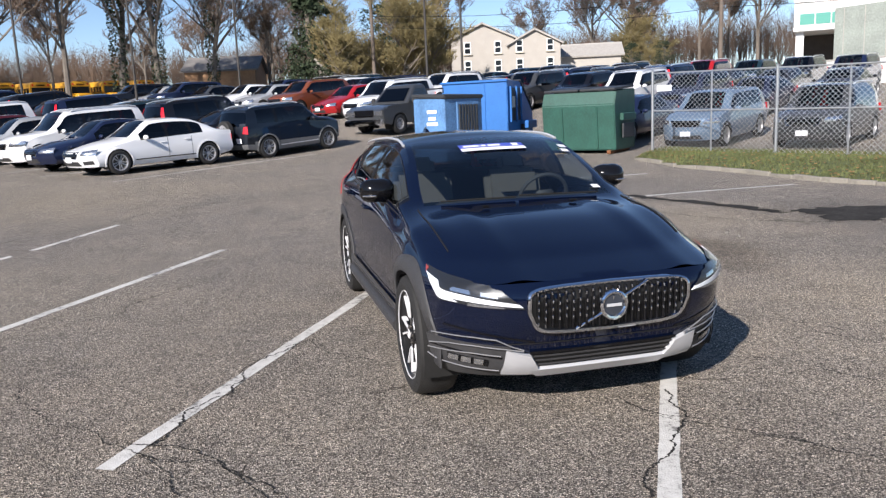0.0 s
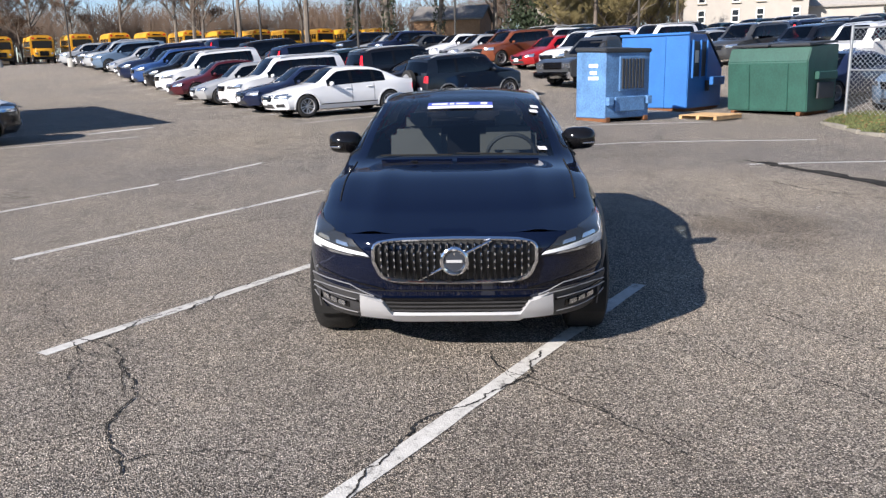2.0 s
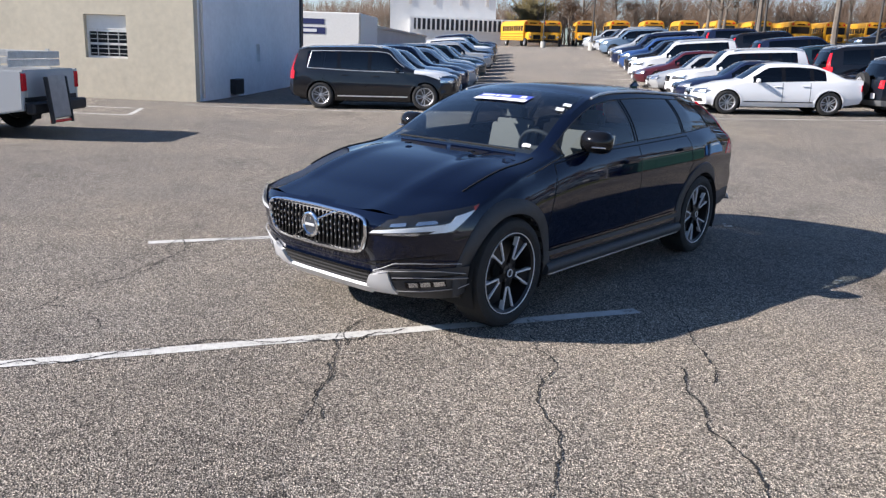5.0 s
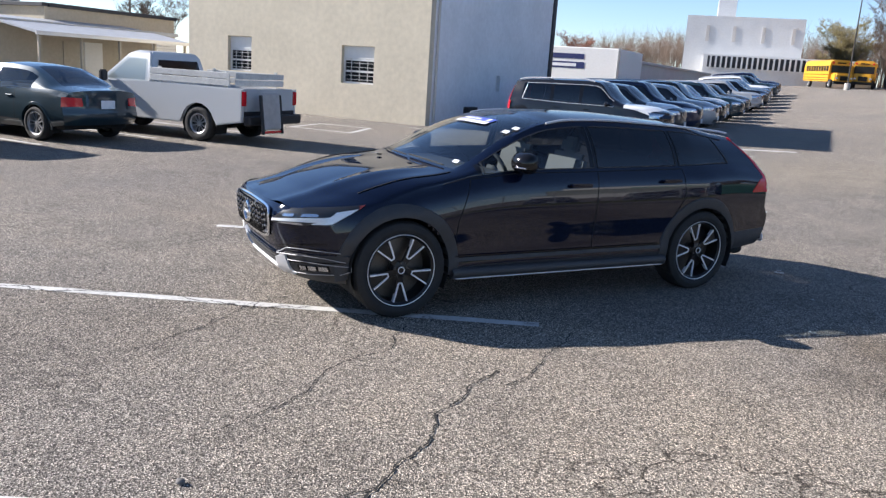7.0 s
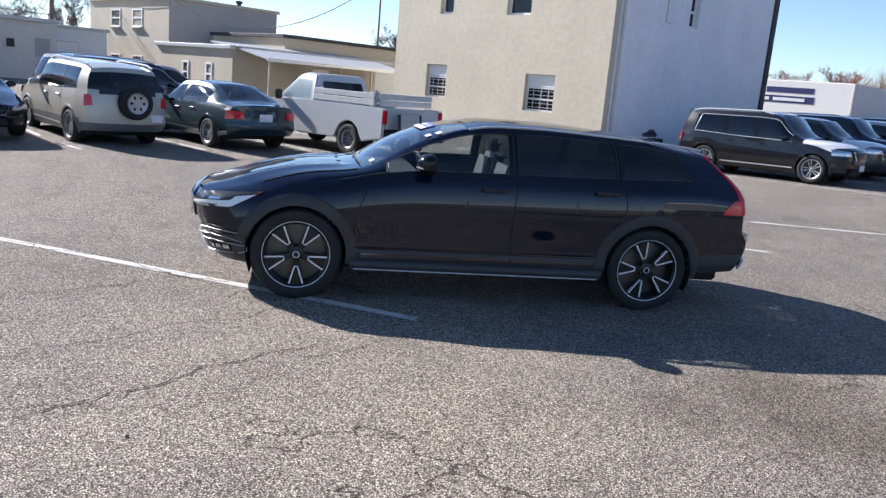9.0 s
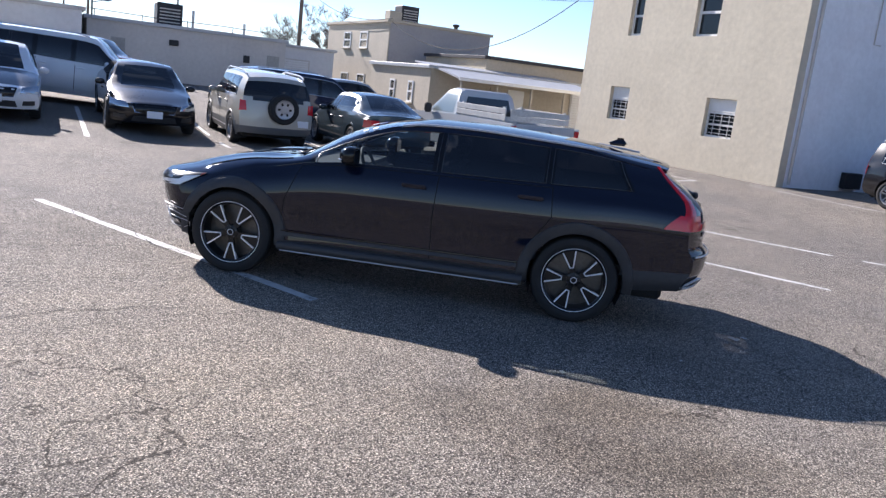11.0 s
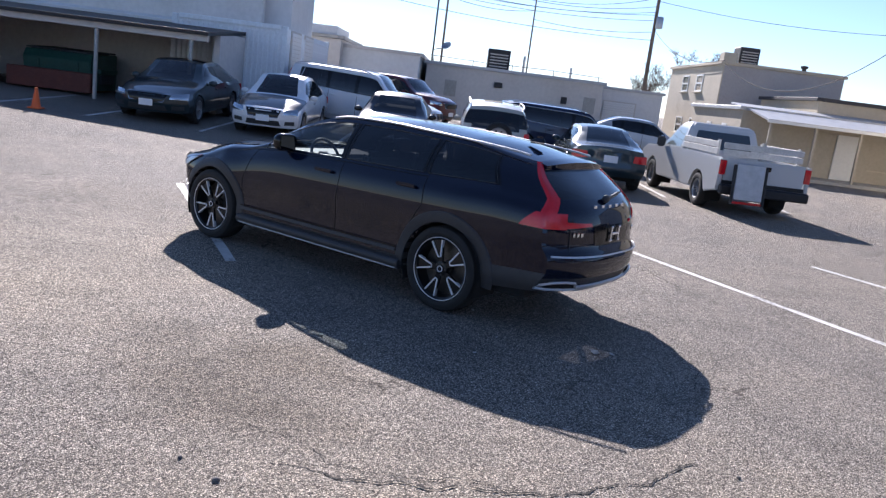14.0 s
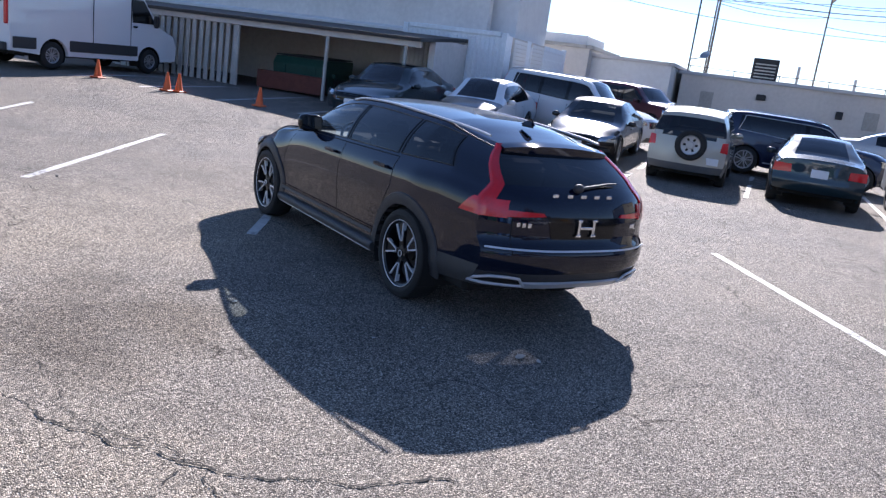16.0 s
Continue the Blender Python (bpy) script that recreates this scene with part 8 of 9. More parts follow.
# ---------------------------------------------------------------- houses and far buildings
def gable_house(name, label, x, y, turn, w, d, h, rise, wall, roof, windows=(), z=None):
    root = thing(name, label, "house", pose(x, y, gz(x, y) if z is None else z, 0, 0, turn))
    bm = bmesh.new()
    prof = [(-w / 2, -2), (w / 2, -2), (w / 2, h), (0, h + rise), (-w / 2, h)]
    rings = [[bm.verts.new((px, py, pz)) for px, pz in prof] for py in (-d / 2, d / 2)]
    for k in range(5):
        if k not in (2, 3):
            bm.faces.new((rings[0][k], rings[0][(k + 1) % 5], rings[1][(k + 1) % 5], rings[1][k]))
    bm.faces.new(rings[0])
    bm.faces.new(rings[1][::-1])
    part("wall", bm, wall, root)
    sl = math.degrees(math.atan2(rise, w / 2))
    ln = math.hypot(rise, w / 2) + 0.45
    for sd in (1, -1):
        part("roof", box((sd * (w / 4 + 0.1), 0, h + rise / 2 - 0.0), (ln, d + 0.7, 0.16), 0, 1, pose(0, 0, 0, 0, sd * sl)), roof, root)
    for px, pz, pw, ph in windows:
        sash_window(root, pose(px, -d / 2 - 0.11, pz), pw, ph)
    return root


M_HOUSE = mat("white_clapboard", (0.36, 0.335, 0.30), rough=0.8, var=0.06, scale=1.5)
M_HOUSEROOF = mat("pale_shingle", (0.36, 0.34, 0.31), rough=0.9, var=0.15, scale=3)
WH = ((-1.5, 1.9, 0.7, 1.2), (1.5, 1.9, 0.7, 1.2), (-1.5, 0.1, 0.7, 1.2), (1.5, 0.1, 0.7, 1.2))
gable_house("white_house", "white gabled house on a rise beyond the cars", 23.6, 75.2, -18, 6.2, 9, 3.4, 1.4, M_HOUSE, M_HOUSEROOF, WH, z=5.0)
gable_house("white_house", "white gabled house wing on a rise", 28.4, 73.4, -18, 5.0, 9, 2.7, 1.3, M_HOUSE, M_HOUSEROOF, WH, z=5.0)
gable_house("white_house", "white low house with a pale roof", 33.2, 73.6, 68, 7, 9, 1.4, 1.3, M_HOUSE, M_HOUSEROOF, z=5.0)
gable_house("white_house", "white gabled house behind bare trees", 8.5, 72, -8, 6.0, 8, 3.2, 1.7, M_HOUSE, M_SHINGLE)
gable_house("brown_house", "low brown brick house with a shallow roof", -2.5, 76, 80, 7, 6.5, 2.0, 1.3, M_BRICKHOUSE, M_SHINGLE, z=4.2)


def office():
    x, y = 52.8, 57.8
    root = thing("office_building", "white office block with green ribbon windows on columns", "building", pose(x, y, gz(x, y), 0, 0, -40))
    part("upper_wall", box((6, 4, 6.6), (20, 9, 6.4)), M_WHITEWALL, root)
    for z in (4.45, 7.0):
        part("floor_band", box((6, -0.56, z - 0.85), (20.1, 0.12, 0.3), 0.01), M_FRAME, root)
    for k in range(2):
        for j in range(9):
            part("window", box((-2.9 + 1.35 * j, -0.52, 4.5 + 2.55 * k), (1.25, 0.06, 1.0), 0.02), mat("green_glass", (0.10, 0.30, 0.24), rough=0.1, coat=0.5), root)
    for j in range(4):
        part("column", box((-3.5 + 5 * j, 0.4, 1.2), (0.7, 0.7, 4.4)), M_WHITEWALL, root)
    # dark brown colour stands in for the shade under the upper floors
    part("undercroft_wall", box((6, 5.5, 1.2), (19, 0.4, 4.3)), mat("undercroft_dark", (0.05, 0.042, 0.036), rough=0.9, var=0.2, scale=2), root)


office()
cw = thing("concrete_wall", "tall weathered concrete wall with board marks", "wall", pose(36.9, 39.9, gz(36.9, 39.9), 0, 0, -75))
part("wall", box((6.5, 0.25, 2.0), (13, 0.5, 5.2), 0.03), mat("mossy_concrete", (0.27, 0.30, 0.27), rough=0.9, var=0.22, scale=0.9, bump=0.3, bscale=12), cw)
for k in range(9):
    part("board_mark", box((0.7 + 1.45 * k, -0.01, 2.0), (0.05, 0.03, 5.1)), M_CONC, cw)
low = thing("low_wall", "low white painted wall below a concrete wall", "wall", pose(34.2, 36.6, gz(34.2, 36.6), 0, 0, -72))
part("wall", box((6.0, 0, 0.2), (14, 0.4, 2.2), 0.03), M_WHITEWALL, low)
part("coping", box((6.0, 0, 1.34), (14.1, 0.5, 0.1), 0.02), M_CONC, low)


def far_factory():
    root = thing("ribbed_building", "large white windowless hall with fins along its base", "building", pose(-70, 80, gz(-70, 80), 0, 0, 43))
    part("hall", box((0, 6, 4.2), (14.5, 12, 8.6)), M_WHITEWALL, root)
    for x in (-4.5, -1.2, 2.4, 6.0):
        part("slot", box((x, -0.03, 6.3), (0.4, 0.08, 2.0)), M_GREYWALL, root)
    part("podium", box((5.5, 3, 1.5), (20, 14, 4.0)), M_WHITEWALL, root)
    part("podium_band", box((5.5, -4.03, 2.6), (19, 0.06, 1.4)), M_ROOFEDGE, root)
    for k in range(30):
        part("fin", box((-3.6 + 18.2 * k / 29, -4.15, 2.6), (0.22, 0.25, 1.5)), M_WHITEWALL, root)
    part("chimney", box((-2.5, 6, 9.6), (2.4, 2.4, 3.0), 0.05), M_WHITEWALL, root)


far_factory()


def sign_box():
    root = thing("white_trailer", "white box trailer with dark blue advertising panel", "trailer", lot_pose(-12.0, 38.4))
    part("body", box((0, 0, 1.85), (6.4, 5.2, 2.9), 0.03), M_FRAME, root)
    mb = mat("navy_print", (0.02, 0.03, 0.12), rough=0.5)
    for x0, x1, z0, z1 in ((-2.6, -1.3, 2.68, 2.98), (-1.1, 1.3, 2.68, 2.95), (-2.6, 1.35, 2.18, 2.52)):
        part("print_bar", box(((x0 + x1) / 2, -2.61, (z0 + z1) / 2), (x1 - x0, 0.012, z1 - z0)), mb, root)
    for x0, x1 in ((-2.0, -0.9), (-0.7, 0.9)):
        part("print_bar", box(((x0 + x1) / 2, -2.622, 2.35), (x1 - x0, 0.012, 0.16)), M_WHITEBAR, root)
    part("corner_rail", box((3.2, -2.6, 1.85), (0.1, 0.1, 2.95)), M_STEEL, root)
    part("under_frame", box((0, 0, 0.28), (5.8, 2.0, 0.24)), M_DARKSTEEL, root)


sign_box()
block("grey_low_shed", "low grey sheds behind a row of cars", -19, -9.5, 42, 70, 2.9, M_GREYWALL, M_ROOFMETAL)
block("white_low_hall", "long low white hall behind a row of cars", -34, -21, 40, 85, 4.0, M_WHITEWALL, M_GREYWALL)


# ---------------------------------------------------------------- trees
M_BARK = mat("bark_grey", (0.14, 0.12, 0.10), rough=0.95, var=0.3, scale=3, bump=0.5, bscale=25)
M_TWIG = mat("twig_brown", (0.115, 0.082, 0.061), rough=0.95, var=0.3, scale=1)
M_NEEDLE = mat("evergreen", (0.020, 0.034, 0.013), rough=0.8, var=0.5, scale=1.2)
M_IVY = mat("ivy", (0.020, 0.034, 0.012), rough=0.7, var=0.5, scale=2)
M_BUD = mat("red_buds", (0.20, 0.085, 0.055), rough=0.9, var=0.3, scale=1)
M_WILLOW = mat("willow_twig", (0.21, 0.17, 0.075), rough=0.9, var=0.3, scale=1)


def bare_tree(seed, h=13.0, spread=0.75, twig=None, dens=1.0, ivy=False, name="bare_tree", label="bare winter tree with fine grey-brown twigs"):
    rr = random.Random(seed)
    root = thing(name, label, "tree")
    trunk, twigs = bmesh.new(), ([], [])

    def stick(a, b, r0, r1):
        v, f = twigs
        d = (b - a).normalized()
        s = d.orthogonal().normalized()
        u = d.cross(s)
        k0 = len(v)
        for p, r in ((a, r0), (b, r1)):
            for k in range(3):
                an = 2.094 * k
                v.append(p + (s * math.cos(an) + u * math.sin(an)) * r)
        for k in range(3):
            f.append((k0 + k, k0 + (k + 1) % 3, k0 + 3 + (k + 1) % 3, k0 + 3 + k))

    def grow(p, d, ln, r, lev):
        segs = 4 if lev < 2 else 3 if lev < 4 else 2
        pts, rads = [p], [r]
        for k in range(segs):
            d = (d + Vector((rr.uniform(-1, 1), rr.uniform(-1, 1), rr.uniform(-0.5, 0.9) * 0.6)) * (0.10 + 0.05 * lev)).normalized()
            p = p + d * ln / segs
            pts.append(p)
            rads.append(r * (1 - 0.62 * (k + 1) / segs))
        if lev < 3:
            add_tube(trunk, pts, rads, 7 if lev == 0 else 4, False)
        else:
            for a, b, ra, rb in zip(pts, pts[1:], rads, rads[1:]):
                stick(a, b, max(ra, 0.020), max(rb, 0.013))
        if lev >= 5:
            return
        n = {0: 8, 1: 5, 2: 4, 3: 4, 4: 3}[lev]
        n = max(2, int(n * dens * (1.2 if lev > 1 else 1.0) + rr.random() * 0.9))
        for k in range(n):
            t = rr.uniform(0.35 if lev == 0 else 0.2, 1.0)
            i = min(int(t * segs), segs - 1)
            q = pts[i].lerp(pts[i + 1], t * segs - i)
            az = rr.uniform(0, 6.283)
            out = Vector((math.cos(az), math.sin(az), rr.uniform(0.1, 0.9)))
            nd = (d * 0.55 + out * spread).normalized()
            grow(q, nd, ln * rr.uniform(0.42, 0.66), max(r * rr.uniform(0.36, 0.52), 0.011), lev + 1)

    grow(Vector((0, 0, -0.3)), Vector((rr.uniform(-0.05, 0.05), rr.uniform(-0.05, 0.05), 1)), h * 0.62, h * 0.0155, 0)
    part("trunk", trunk, M_BARK, root, smooth=True)
    attach("crown", mesh_of("crown", twigs[0], twigs[1], twig or M_TWIG, smooth=False), root, "fine bare twigs")
    if ivy:
        v, f = [], []
        for _ in range(900):
            z = rr.uniform(0.3, h * 0.5)
            an, rad = rr.uniform(0, 6.283), h * 0.024 * (1 - 0.5 * z / h) + rr.uniform(0.0, 0.16)
            c = Vector((math.cos(an) * rad, math.sin(an) * rad, z))
            k0 = len(v)
            for k in range(4):
                v.append(c + Vector((rr.uniform(-1, 1), rr.uniform(-1, 1), rr.uniform(-1, 1))) * 0.11)
            f.append((k0, k0 + 1, k0 + 2, k0 + 3))
        attach("ivy", mesh_of("ivy", v, f, M_IVY, smooth=False), root, "dark green ivy on the trunk")
    return root


def leafy(seed, h, w, mt, name, label, conic=False, count=5200):
    rr = random.Random(seed)
    root = thing(name, label, "tree")
    part("trunk", tube([(0, 0, -0.3), (0.1, 0, h * 0.4), (0, 0.1, h * 0.85)], [h * 0.025, h * 0.018, 0.03], 7), M_BARK, root, smooth=True)
    limbs = []
    for _ in range(46):
        z = rr.uniform(0.08, 0.96)
        az = rr.uniform(0, 6.283)
        rad = w * ((1 - z) ** 0.8 if conic else math.sqrt(max(0.05, 1 - (2 * z - 0.95) ** 2))) * rr.uniform(0.55, 1.05)
        limbs.append((Vector((0, 0, z * h)), Vector((math.cos(az) * rad, math.sin(az) * rad, z * h + (-0.05 * h if conic else 0.03 * h)))))
    bm = bmesh.new()
    for a, b in limbs:
        add_tube(bm, [a, a.lerp(b, 0.5) + Vector((0, 0, 0.1)), b], [0.06, 0.04, 0.015], 4, False)
    part("branch", bm, M_BARK, root)
    v, f = [], []
    for _ in range(count):
        a, b = rr.choice(limbs)
        t = rr.uniform(0.35, 1.05)
        c = a.lerp(b, t) + Vector((rr.gauss(0, 1), rr.gauss(0, 1), rr.gauss(0, 0.8))) * h * 0.035
        k0 = len(v)
        s = h * 0.018
        for k in range(3):
            v.append(c + Vector((rr.uniform(-1, 1), rr.uniform(-1, 1), rr.uniform(-1, 1))) * s)
        f.append((k0, k0 + 1, k0 + 2))
    attach("crown", mesh_of("crown", v, f, mt, smooth=False), root, "dense small foliage")
    return root


trees = [bare_tree(1, 15), bare_tree(2, 13, 0.85), bare_tree(3, 16, 0.7, ivy=True), bare_tree(4, 11, 0.9), bare_tree(5, 12, 1.0, M_WILLOW, 1.25, name="willow_tree", label="broad bare tree with yellowish twigs"), bare_tree(6, 12, 0.9, M_BUD, 1.0, label="bare tree with reddish buds")]
firs = [leafy(7, 12, 2.8, M_NEEDLE, "evergreen_tree", "dark green evergreen tree", True), leafy(8, 7, 3.2, M_NEEDLE, "evergreen_bush", "broad dark evergreen bush")]
used = set()


def plant(kind, i, x, y, s=1.0):
    src = (trees if kind == "t" else firs)[i]
    low = 3.6 * s if (kind, i) == ("t", 4) else 0.1
    m = pose(x, y, gz(x, y) - low, 0, 0, (x * 37 + y * 91) % 360)
    if (kind, i) not in used:
        used.add((kind, i))
        src.matrix_basis = m
        src.scale = (s, s, s)
        return src
    ob = copy_thing(src, m)
    ob.scale = (s, s, s)
    return ob


for i, x, y, s in ((2, -10.5, 62, 1.25), (2, -7.6, 63, 1.15), (0, -14, 60, 1.1), (2, -3.5, 66, 1.05), (1, -19, 58, 1.1), (3, -24, 63, 1.0), (0, -27, 70, 1.0), (1, 1.5, 68, 0.8), (3, 3, 82, 0.9), (4, 8.0, 62, 0.85), (4, 11.5, 62, 0.95), (4, 14.5, 64, 0.9),
                   (0, 18, 90, 0.9), (1, 36, 92, 0.95), (0, 42, 88, 1.0), (3, 47, 84, 1.0), (1, 52, 80, 1.05), (0, 57, 76, 1.1), (3, 62, 70, 1.1), (0, 49, 92, 1.1), (1, 60, 86, 1.1), (4, 44, 78, 0.8), (0, -5, 92, 0.9), (1, -12, 96, 0.9),
                   (0, -34, 84, 1.0), (1, -42, 88, 1.0), (3, -50, 92, 1.0), (0, -57, 95, 1.0), (3, -52, 84, 0.7), (3, -36, 98, 1.1), (1, -22, 94, 1.1), (0, 8, 98, 1.1), (3, 26, 100, 1.1),
                   (5, -84, 64, 0.55), (5, -90, 58, 0.6), (5, -78, 60, 0.5), (5, -96, 66, 0.55), (5, -100, 58, 0.6), (4, -68, 98, 1.0), (1, -86.6, -26.7, 0.62), (3, -85, -22, 0.45), (0, -90, -34, 0.5), (3, -78, 6.5, 0.6), (1, -78, 10, 0.5), (0, -80, 21, 0.62)):
    plant("t", i, x, y, s)
for i, x, y, s in ((0, 4.6, 63, 1.1), (1, 13.0, 66, 1.0), (1, 11.5, 69, 1.1), (1, 38, 78, 0.5), (1, 41, 76, 0.5), (1, 44, 74, 0.5), (0, 47, 86, 0.8), (1, 34, 80, 0.6)):
    plant("f", i, x, y, s)


def thicket():
    """Far leafless woods: thousands of thin forking stems."""
    rr = random.Random(21)
    v, f = [], []
    for _ in range(2600):
        t = rr.random()
        x = -125 + 215 * t
        y = 104 + 16 * rr.random() - 0.0022 * (x - 0) ** 2 * (1 if x > 0 else 0.45)
        z = gz(x, y)
        h = rr.uniform(6, 11) + 4 * max(0, noise.noise(Vector((x * 0.05, 0, 3))))
        p = Vector((x, y, z))
        top = p + Vector((rr.uniform(-0.6, 0.6), 0, h * 0.75))
        for k in range(22):
            q = p.lerp(top, rr.uniform(0.5, 1.0)) + Vector((rr.gauss(0, 1), rr.gauss(0, 0.4), rr.uniform(0.0, 0.9))) * h * 0.2
            a = p.lerp(top, rr.uniform(0.3, 0.95))
            if k == 0:
                a, q = p, top
            r = 0.06 if k == 0 else rr.uniform(0.02, 0.045)
            k0 = len(v)
            v += [a + Vector((-r, 0, 0)), a + Vector((r, 0, 0)), q + Vector((0, 0, 0))]
            f.append((k0, k0 + 1, k0 + 2))
    tagged(new("far_woods", mesh_of("far_woods", v, f, M_TWIG, smooth=False)), "leafless brown woods on the skyline", "woods", kind="stuff")


thicket()

# ---------------------------------------------------------------- cracks in the asphalt
crack(((-2.5, -1.7), (-2.0, -2.2), (-1.7, -2.7), (-1.7, -3.0), (-1.5, -3.3), (-1.4, -3.5)), 0.012, 0)
crack(((-2.0, -3.2), (-1.7, -3.0)), 0.008, 1)
crack(((-1.5, -3.4), (-1.2, -3.3), (-0.7, -3.4)), 0.008, 2)
crack(((-3.3, -0.5), (-2.8, -1.4), (-2.5, -1.8), (-2.0, -2.2), (-1.9, -2.4), (-1.8, -2.6)), 0.008, 3)
crack(((-1.7, -0.3), (-1.4, -0.1), (-0.9, -0.9)), 0.008, 4)
crack(((3.55, -3.15), (3.2, -2.75), (3.0, -2.5), (2.84, -2.28), (2.73, -2.14), (2.57, -2.02), (2.47, -1.98), (2.23, -1.65), (2.04, -1.33)), 0.013, 11, jag=0.03)
crack(((2.26, -1.42), (2.19, -1.2), (2.04, -1.0), (1.85, -0.78), (1.6, -0.45)), 0.010, 12, jag=0.03)
crack(((2.3, -3.2), (2.1, -2.7), (1.98, -2.52), (1.7, -2.3), (1.56, -1.97), (1.49, -1.79), (1.28, -1.69), (1.1, -1.5)), 0.010, 13, jag=0.03)
crack(((1.1, -3.4), (0.83, -3.03), (0.57, -2.7)), 0.009, 7, jag=0.03)
crack(((0.45, -2.47), (0.29, -2.34), (0.2, -2.1)), 0.009, 8, jag=0.03)
crack(((3.4, -3.35), (3.14, -2.95), (3.05, -2.57)), 0.009, 21, jag=0.03)
crack(((0.2, -2.0), (0.3, -2.4), (0.6, -2.7), (0.9, -3.1), (1.1, -3.2)), 0.008, 13)
crack(((-2.9, -4.1), (-2.4, -3.3), (-2.0, -2.7), (-2.4, -1.9)), 0.008, 14)
crack(((3.7, 2.6), (3.5, 3.0), (3.3, 3.3), (3.1, 3.5), (2.8, 3.8), (2.5, 3.97), (2.0, 4.1)), 0.015, 17)
crack(((3.1, 3.6), (3.2, 3.7)), 0.008, 18)
crack(((-0.6, 2.6), (-1.1, 3.0), (-1.4, 3.5), (-1.7, 4.1)), 0.008, 19)
crack(((0.8, 3.7), (0.2, 3.6), (-0.4, 3.6)), 0.008, 20)
crack(((2.3, 4.8), (3.0, 3.9), (3.5, 2.8), (3.5, 2.2)), 0.008, 22)
crack(((3.5, 7.3), (4.6, 5.6), (5.3, 4.8), (5.7, 3.7)), 0.012, 23)
crack(((3.8, 5.2), (4.4, 4.5), (5.0, 3.4)), 0.008, 24)
crack(((-9.2, 3.0), (-8.4, 4.0), (-7.3, 5.2), (-6.5, 7.0), (-4.7, 6.3)), 0.008, 25)
crack(((-5.2, 0.9), (-6.3, 2.6), (-7.0, 3.7)), 0.008, 26)
crack(((-5.3, 6.7), (-4.2, 7.2), (-3.1, 8.7), (-1.3, 10.1), (0.0, 9.7)), 0.008, 29)


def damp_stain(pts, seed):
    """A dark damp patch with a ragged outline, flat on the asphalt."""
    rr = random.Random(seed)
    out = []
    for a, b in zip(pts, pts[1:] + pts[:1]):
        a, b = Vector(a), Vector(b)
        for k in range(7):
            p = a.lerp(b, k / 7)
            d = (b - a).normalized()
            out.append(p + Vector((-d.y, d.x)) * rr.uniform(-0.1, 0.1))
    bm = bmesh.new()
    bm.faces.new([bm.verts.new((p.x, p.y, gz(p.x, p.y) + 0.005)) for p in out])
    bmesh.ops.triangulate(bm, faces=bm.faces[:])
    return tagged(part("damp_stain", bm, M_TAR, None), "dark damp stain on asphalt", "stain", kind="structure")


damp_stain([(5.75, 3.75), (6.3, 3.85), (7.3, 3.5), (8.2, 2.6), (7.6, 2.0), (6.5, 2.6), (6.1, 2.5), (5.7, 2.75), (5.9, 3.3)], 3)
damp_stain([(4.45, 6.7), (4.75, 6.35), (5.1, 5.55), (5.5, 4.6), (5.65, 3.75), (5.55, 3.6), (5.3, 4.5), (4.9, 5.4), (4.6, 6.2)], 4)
for k, (a, b, c) in enumerate((((4.15, 4.5), (4.3, 4.0), (4.7, 3.4)), ((4.9, 3.2), (5.5, 2.7), (6.0, 2.7)))):
    crack((a, b, c), 0.035, 60 + k, M_TAR, name="tar_streak")
for k, pts in enumerate((((-6.6, 11.6), (-4.8, 14.1), (-1.9, 16.4), (1.5, 18.8)), ((-5.3, 6.7), (-4.4, 7.3), (-3.1, 9.1), (-1.3, 9.7), (0.1, 10.2)), ((-8.5, 18.8), (-5.8, 16.4), (-3.2, 15.4)),
                         ((-0.9, -4.4), (-0.3, -3.4), (0.2, -2.6), (0.5, -2.0)), ((-2.4, -1.8), (-1.9, -0.9), (-1.5, -0.2)), ((4.3, 6.6), (5.2, 8.2), (6.8, 9.0)), ((-8.0, 8.6), (-6.2, 9.4), (-4.2, 12.0), (-2.4, 12.2)))):
    crack(pts, 0.014 if k > 2 else 0.03, 80 + k)


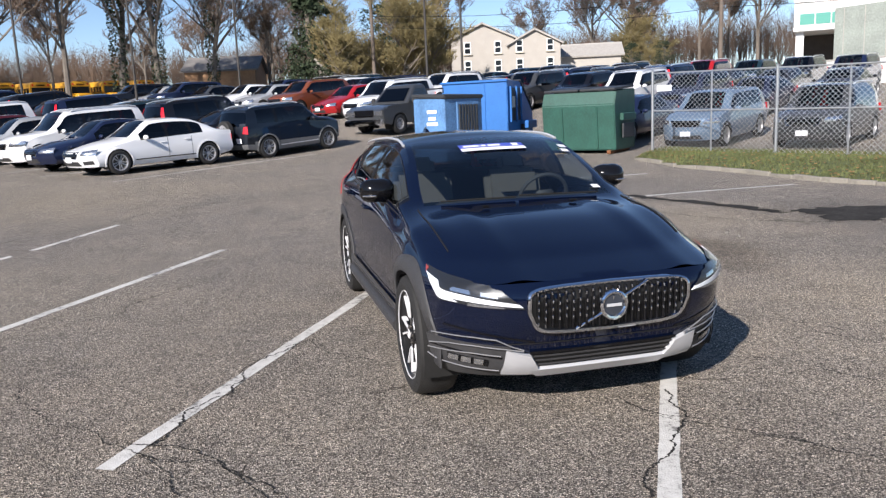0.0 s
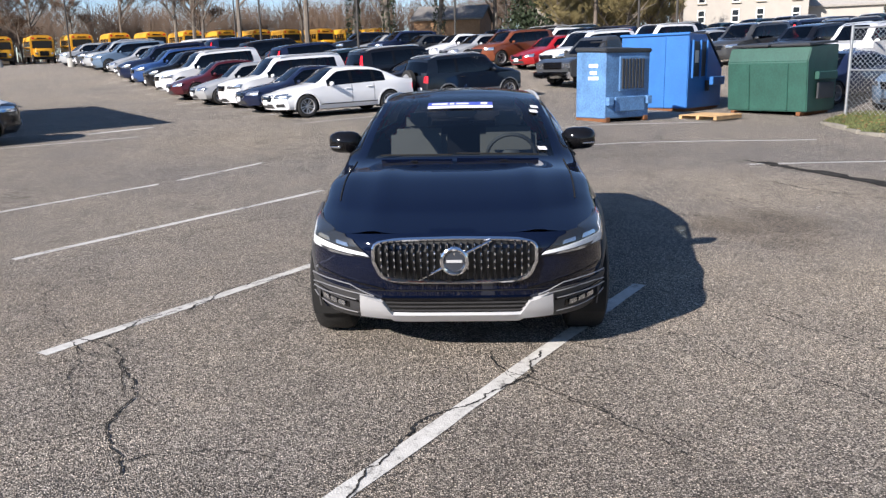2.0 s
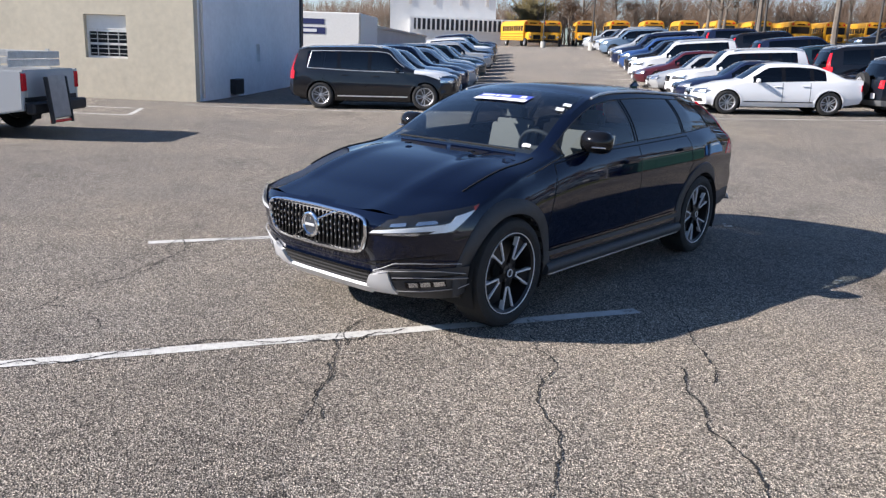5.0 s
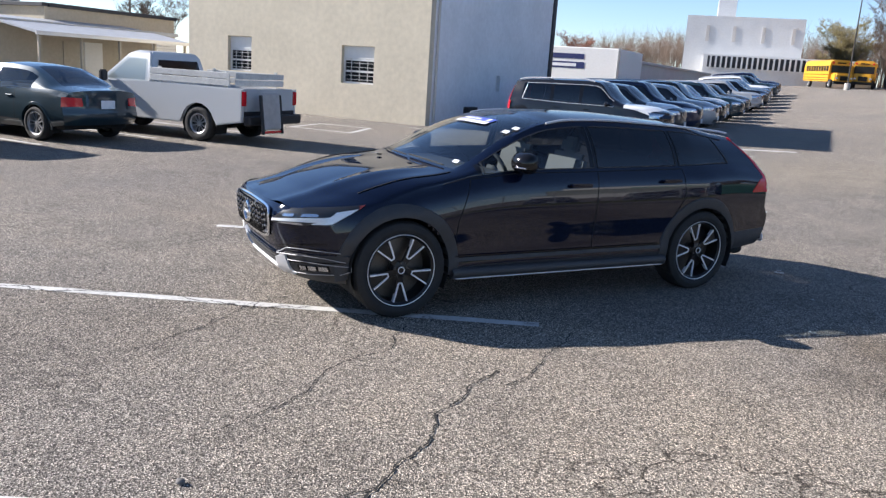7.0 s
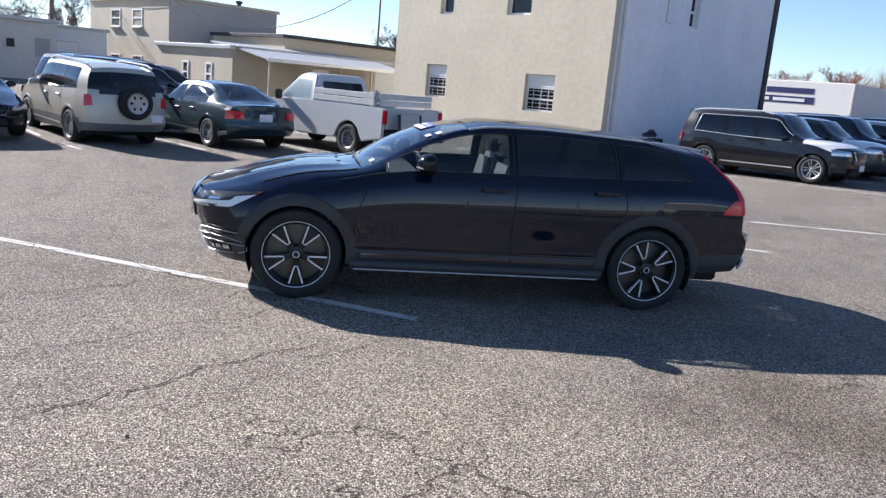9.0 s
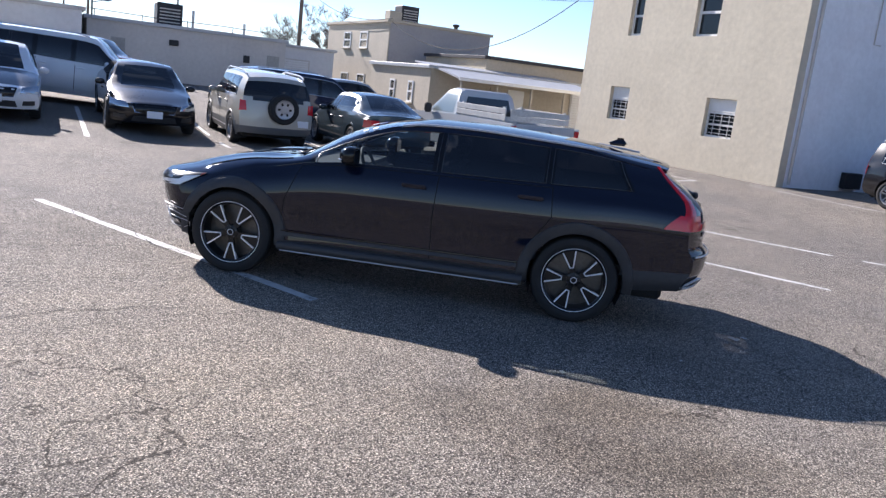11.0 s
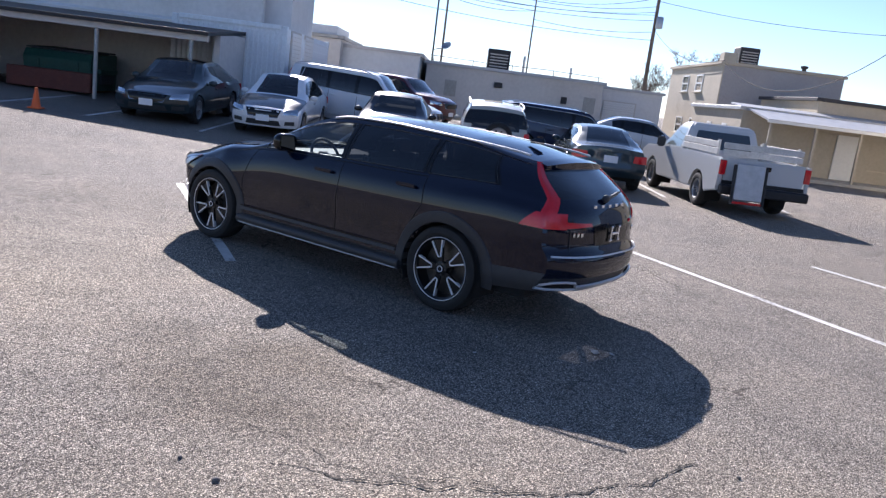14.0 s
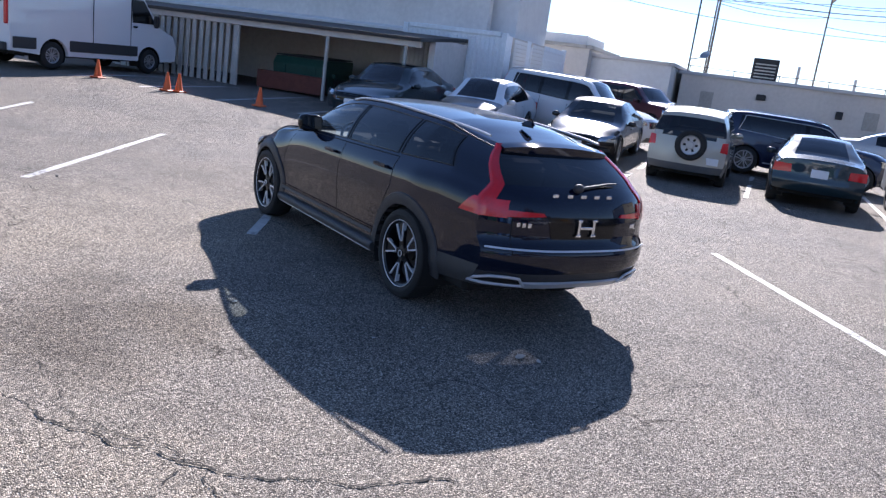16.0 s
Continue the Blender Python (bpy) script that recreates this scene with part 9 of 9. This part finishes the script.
# ---------------------------------------------------------------- scraps and pebbles
def scrap(x, y, size, seed, white=True):
    """A small crumpled scrap of paper or a pebble lying on the asphalt."""
    rr = random.Random(seed)
    if white:
        bm = bmesh.new()
        n = 4
        grid = [[bm.verts.new(((i / n - 0.5) * size + rr.uniform(-1, 1) * size * 0.06, (j / n - 0.5) * size * 0.6 + rr.uniform(-1, 1) * size * 0.05, 0.006 + rr.uniform(0, 0.14) * size)) for i in range(n + 1)] for j in range(n + 1)]
        for a, b in zip(grid, grid[1:]):
            for k in range(n):
                bm.faces.new((a[k], a[k + 1], b[k + 1], b[k]))
        bmesh.ops.solidify(bm, geom=bm.faces[:], thickness=0.0015)
        ob = part("paper_scrap", bm, mat("scrap_paper", (0.55, 0.55, 0.53), rough=0.8, var=0.15, scale=20), None, m=pose(x, y, gz(x, y), 0, 0, rr.uniform(0, 180)))
        return tagged(ob, "small crumpled scrap of pale paper on asphalt", "litter", "scraps on the asphalt")
    bm = bmesh.new()
    bmesh.ops.create_icosphere(bm, subdivisions=2, radius=size / 2)
    for v in bm.verts:
        v.co *= 1 + 0.22 * noise.noise(v.co * 60 + Vector((seed, 0, 0)))
        v.co.z *= 0.7
    ob = part("pebble", bm, mat("pebble_stone", (0.16, 0.15, 0.14), rough=0.9, var=0.3, scale=30), None, smooth=True, m=pose(x, y, gz(x, y) + size * 0.3))
    return tagged(ob, "small rough stone lying on asphalt", "stone", "stones on the asphalt")


for k, (x, y, sz) in enumerate(((0.68, 2.85, 0.09), (0.60, 2.95, 0.05), (2.16, 1.42, 0.05), (0.59, 1.67, 0.04), (-0.26, 2.17, 0.035), (1.5, 2.3, 0.03), (1.05, 2.2, 0.025), (1.2, -0.9, 0.03))):
    scrap(x, y, sz, 200 + k)
for k, (x, y, sz) in enumerate(((3.98, 2.59, 0.035), (3.97, 2.32, 0.025), (2.72, -3.32, 0.04), (3.4, -2.2, 0.02), (2.0, 4.3, 0.025))):
    scrap(x, y, sz, 300 + k, False)
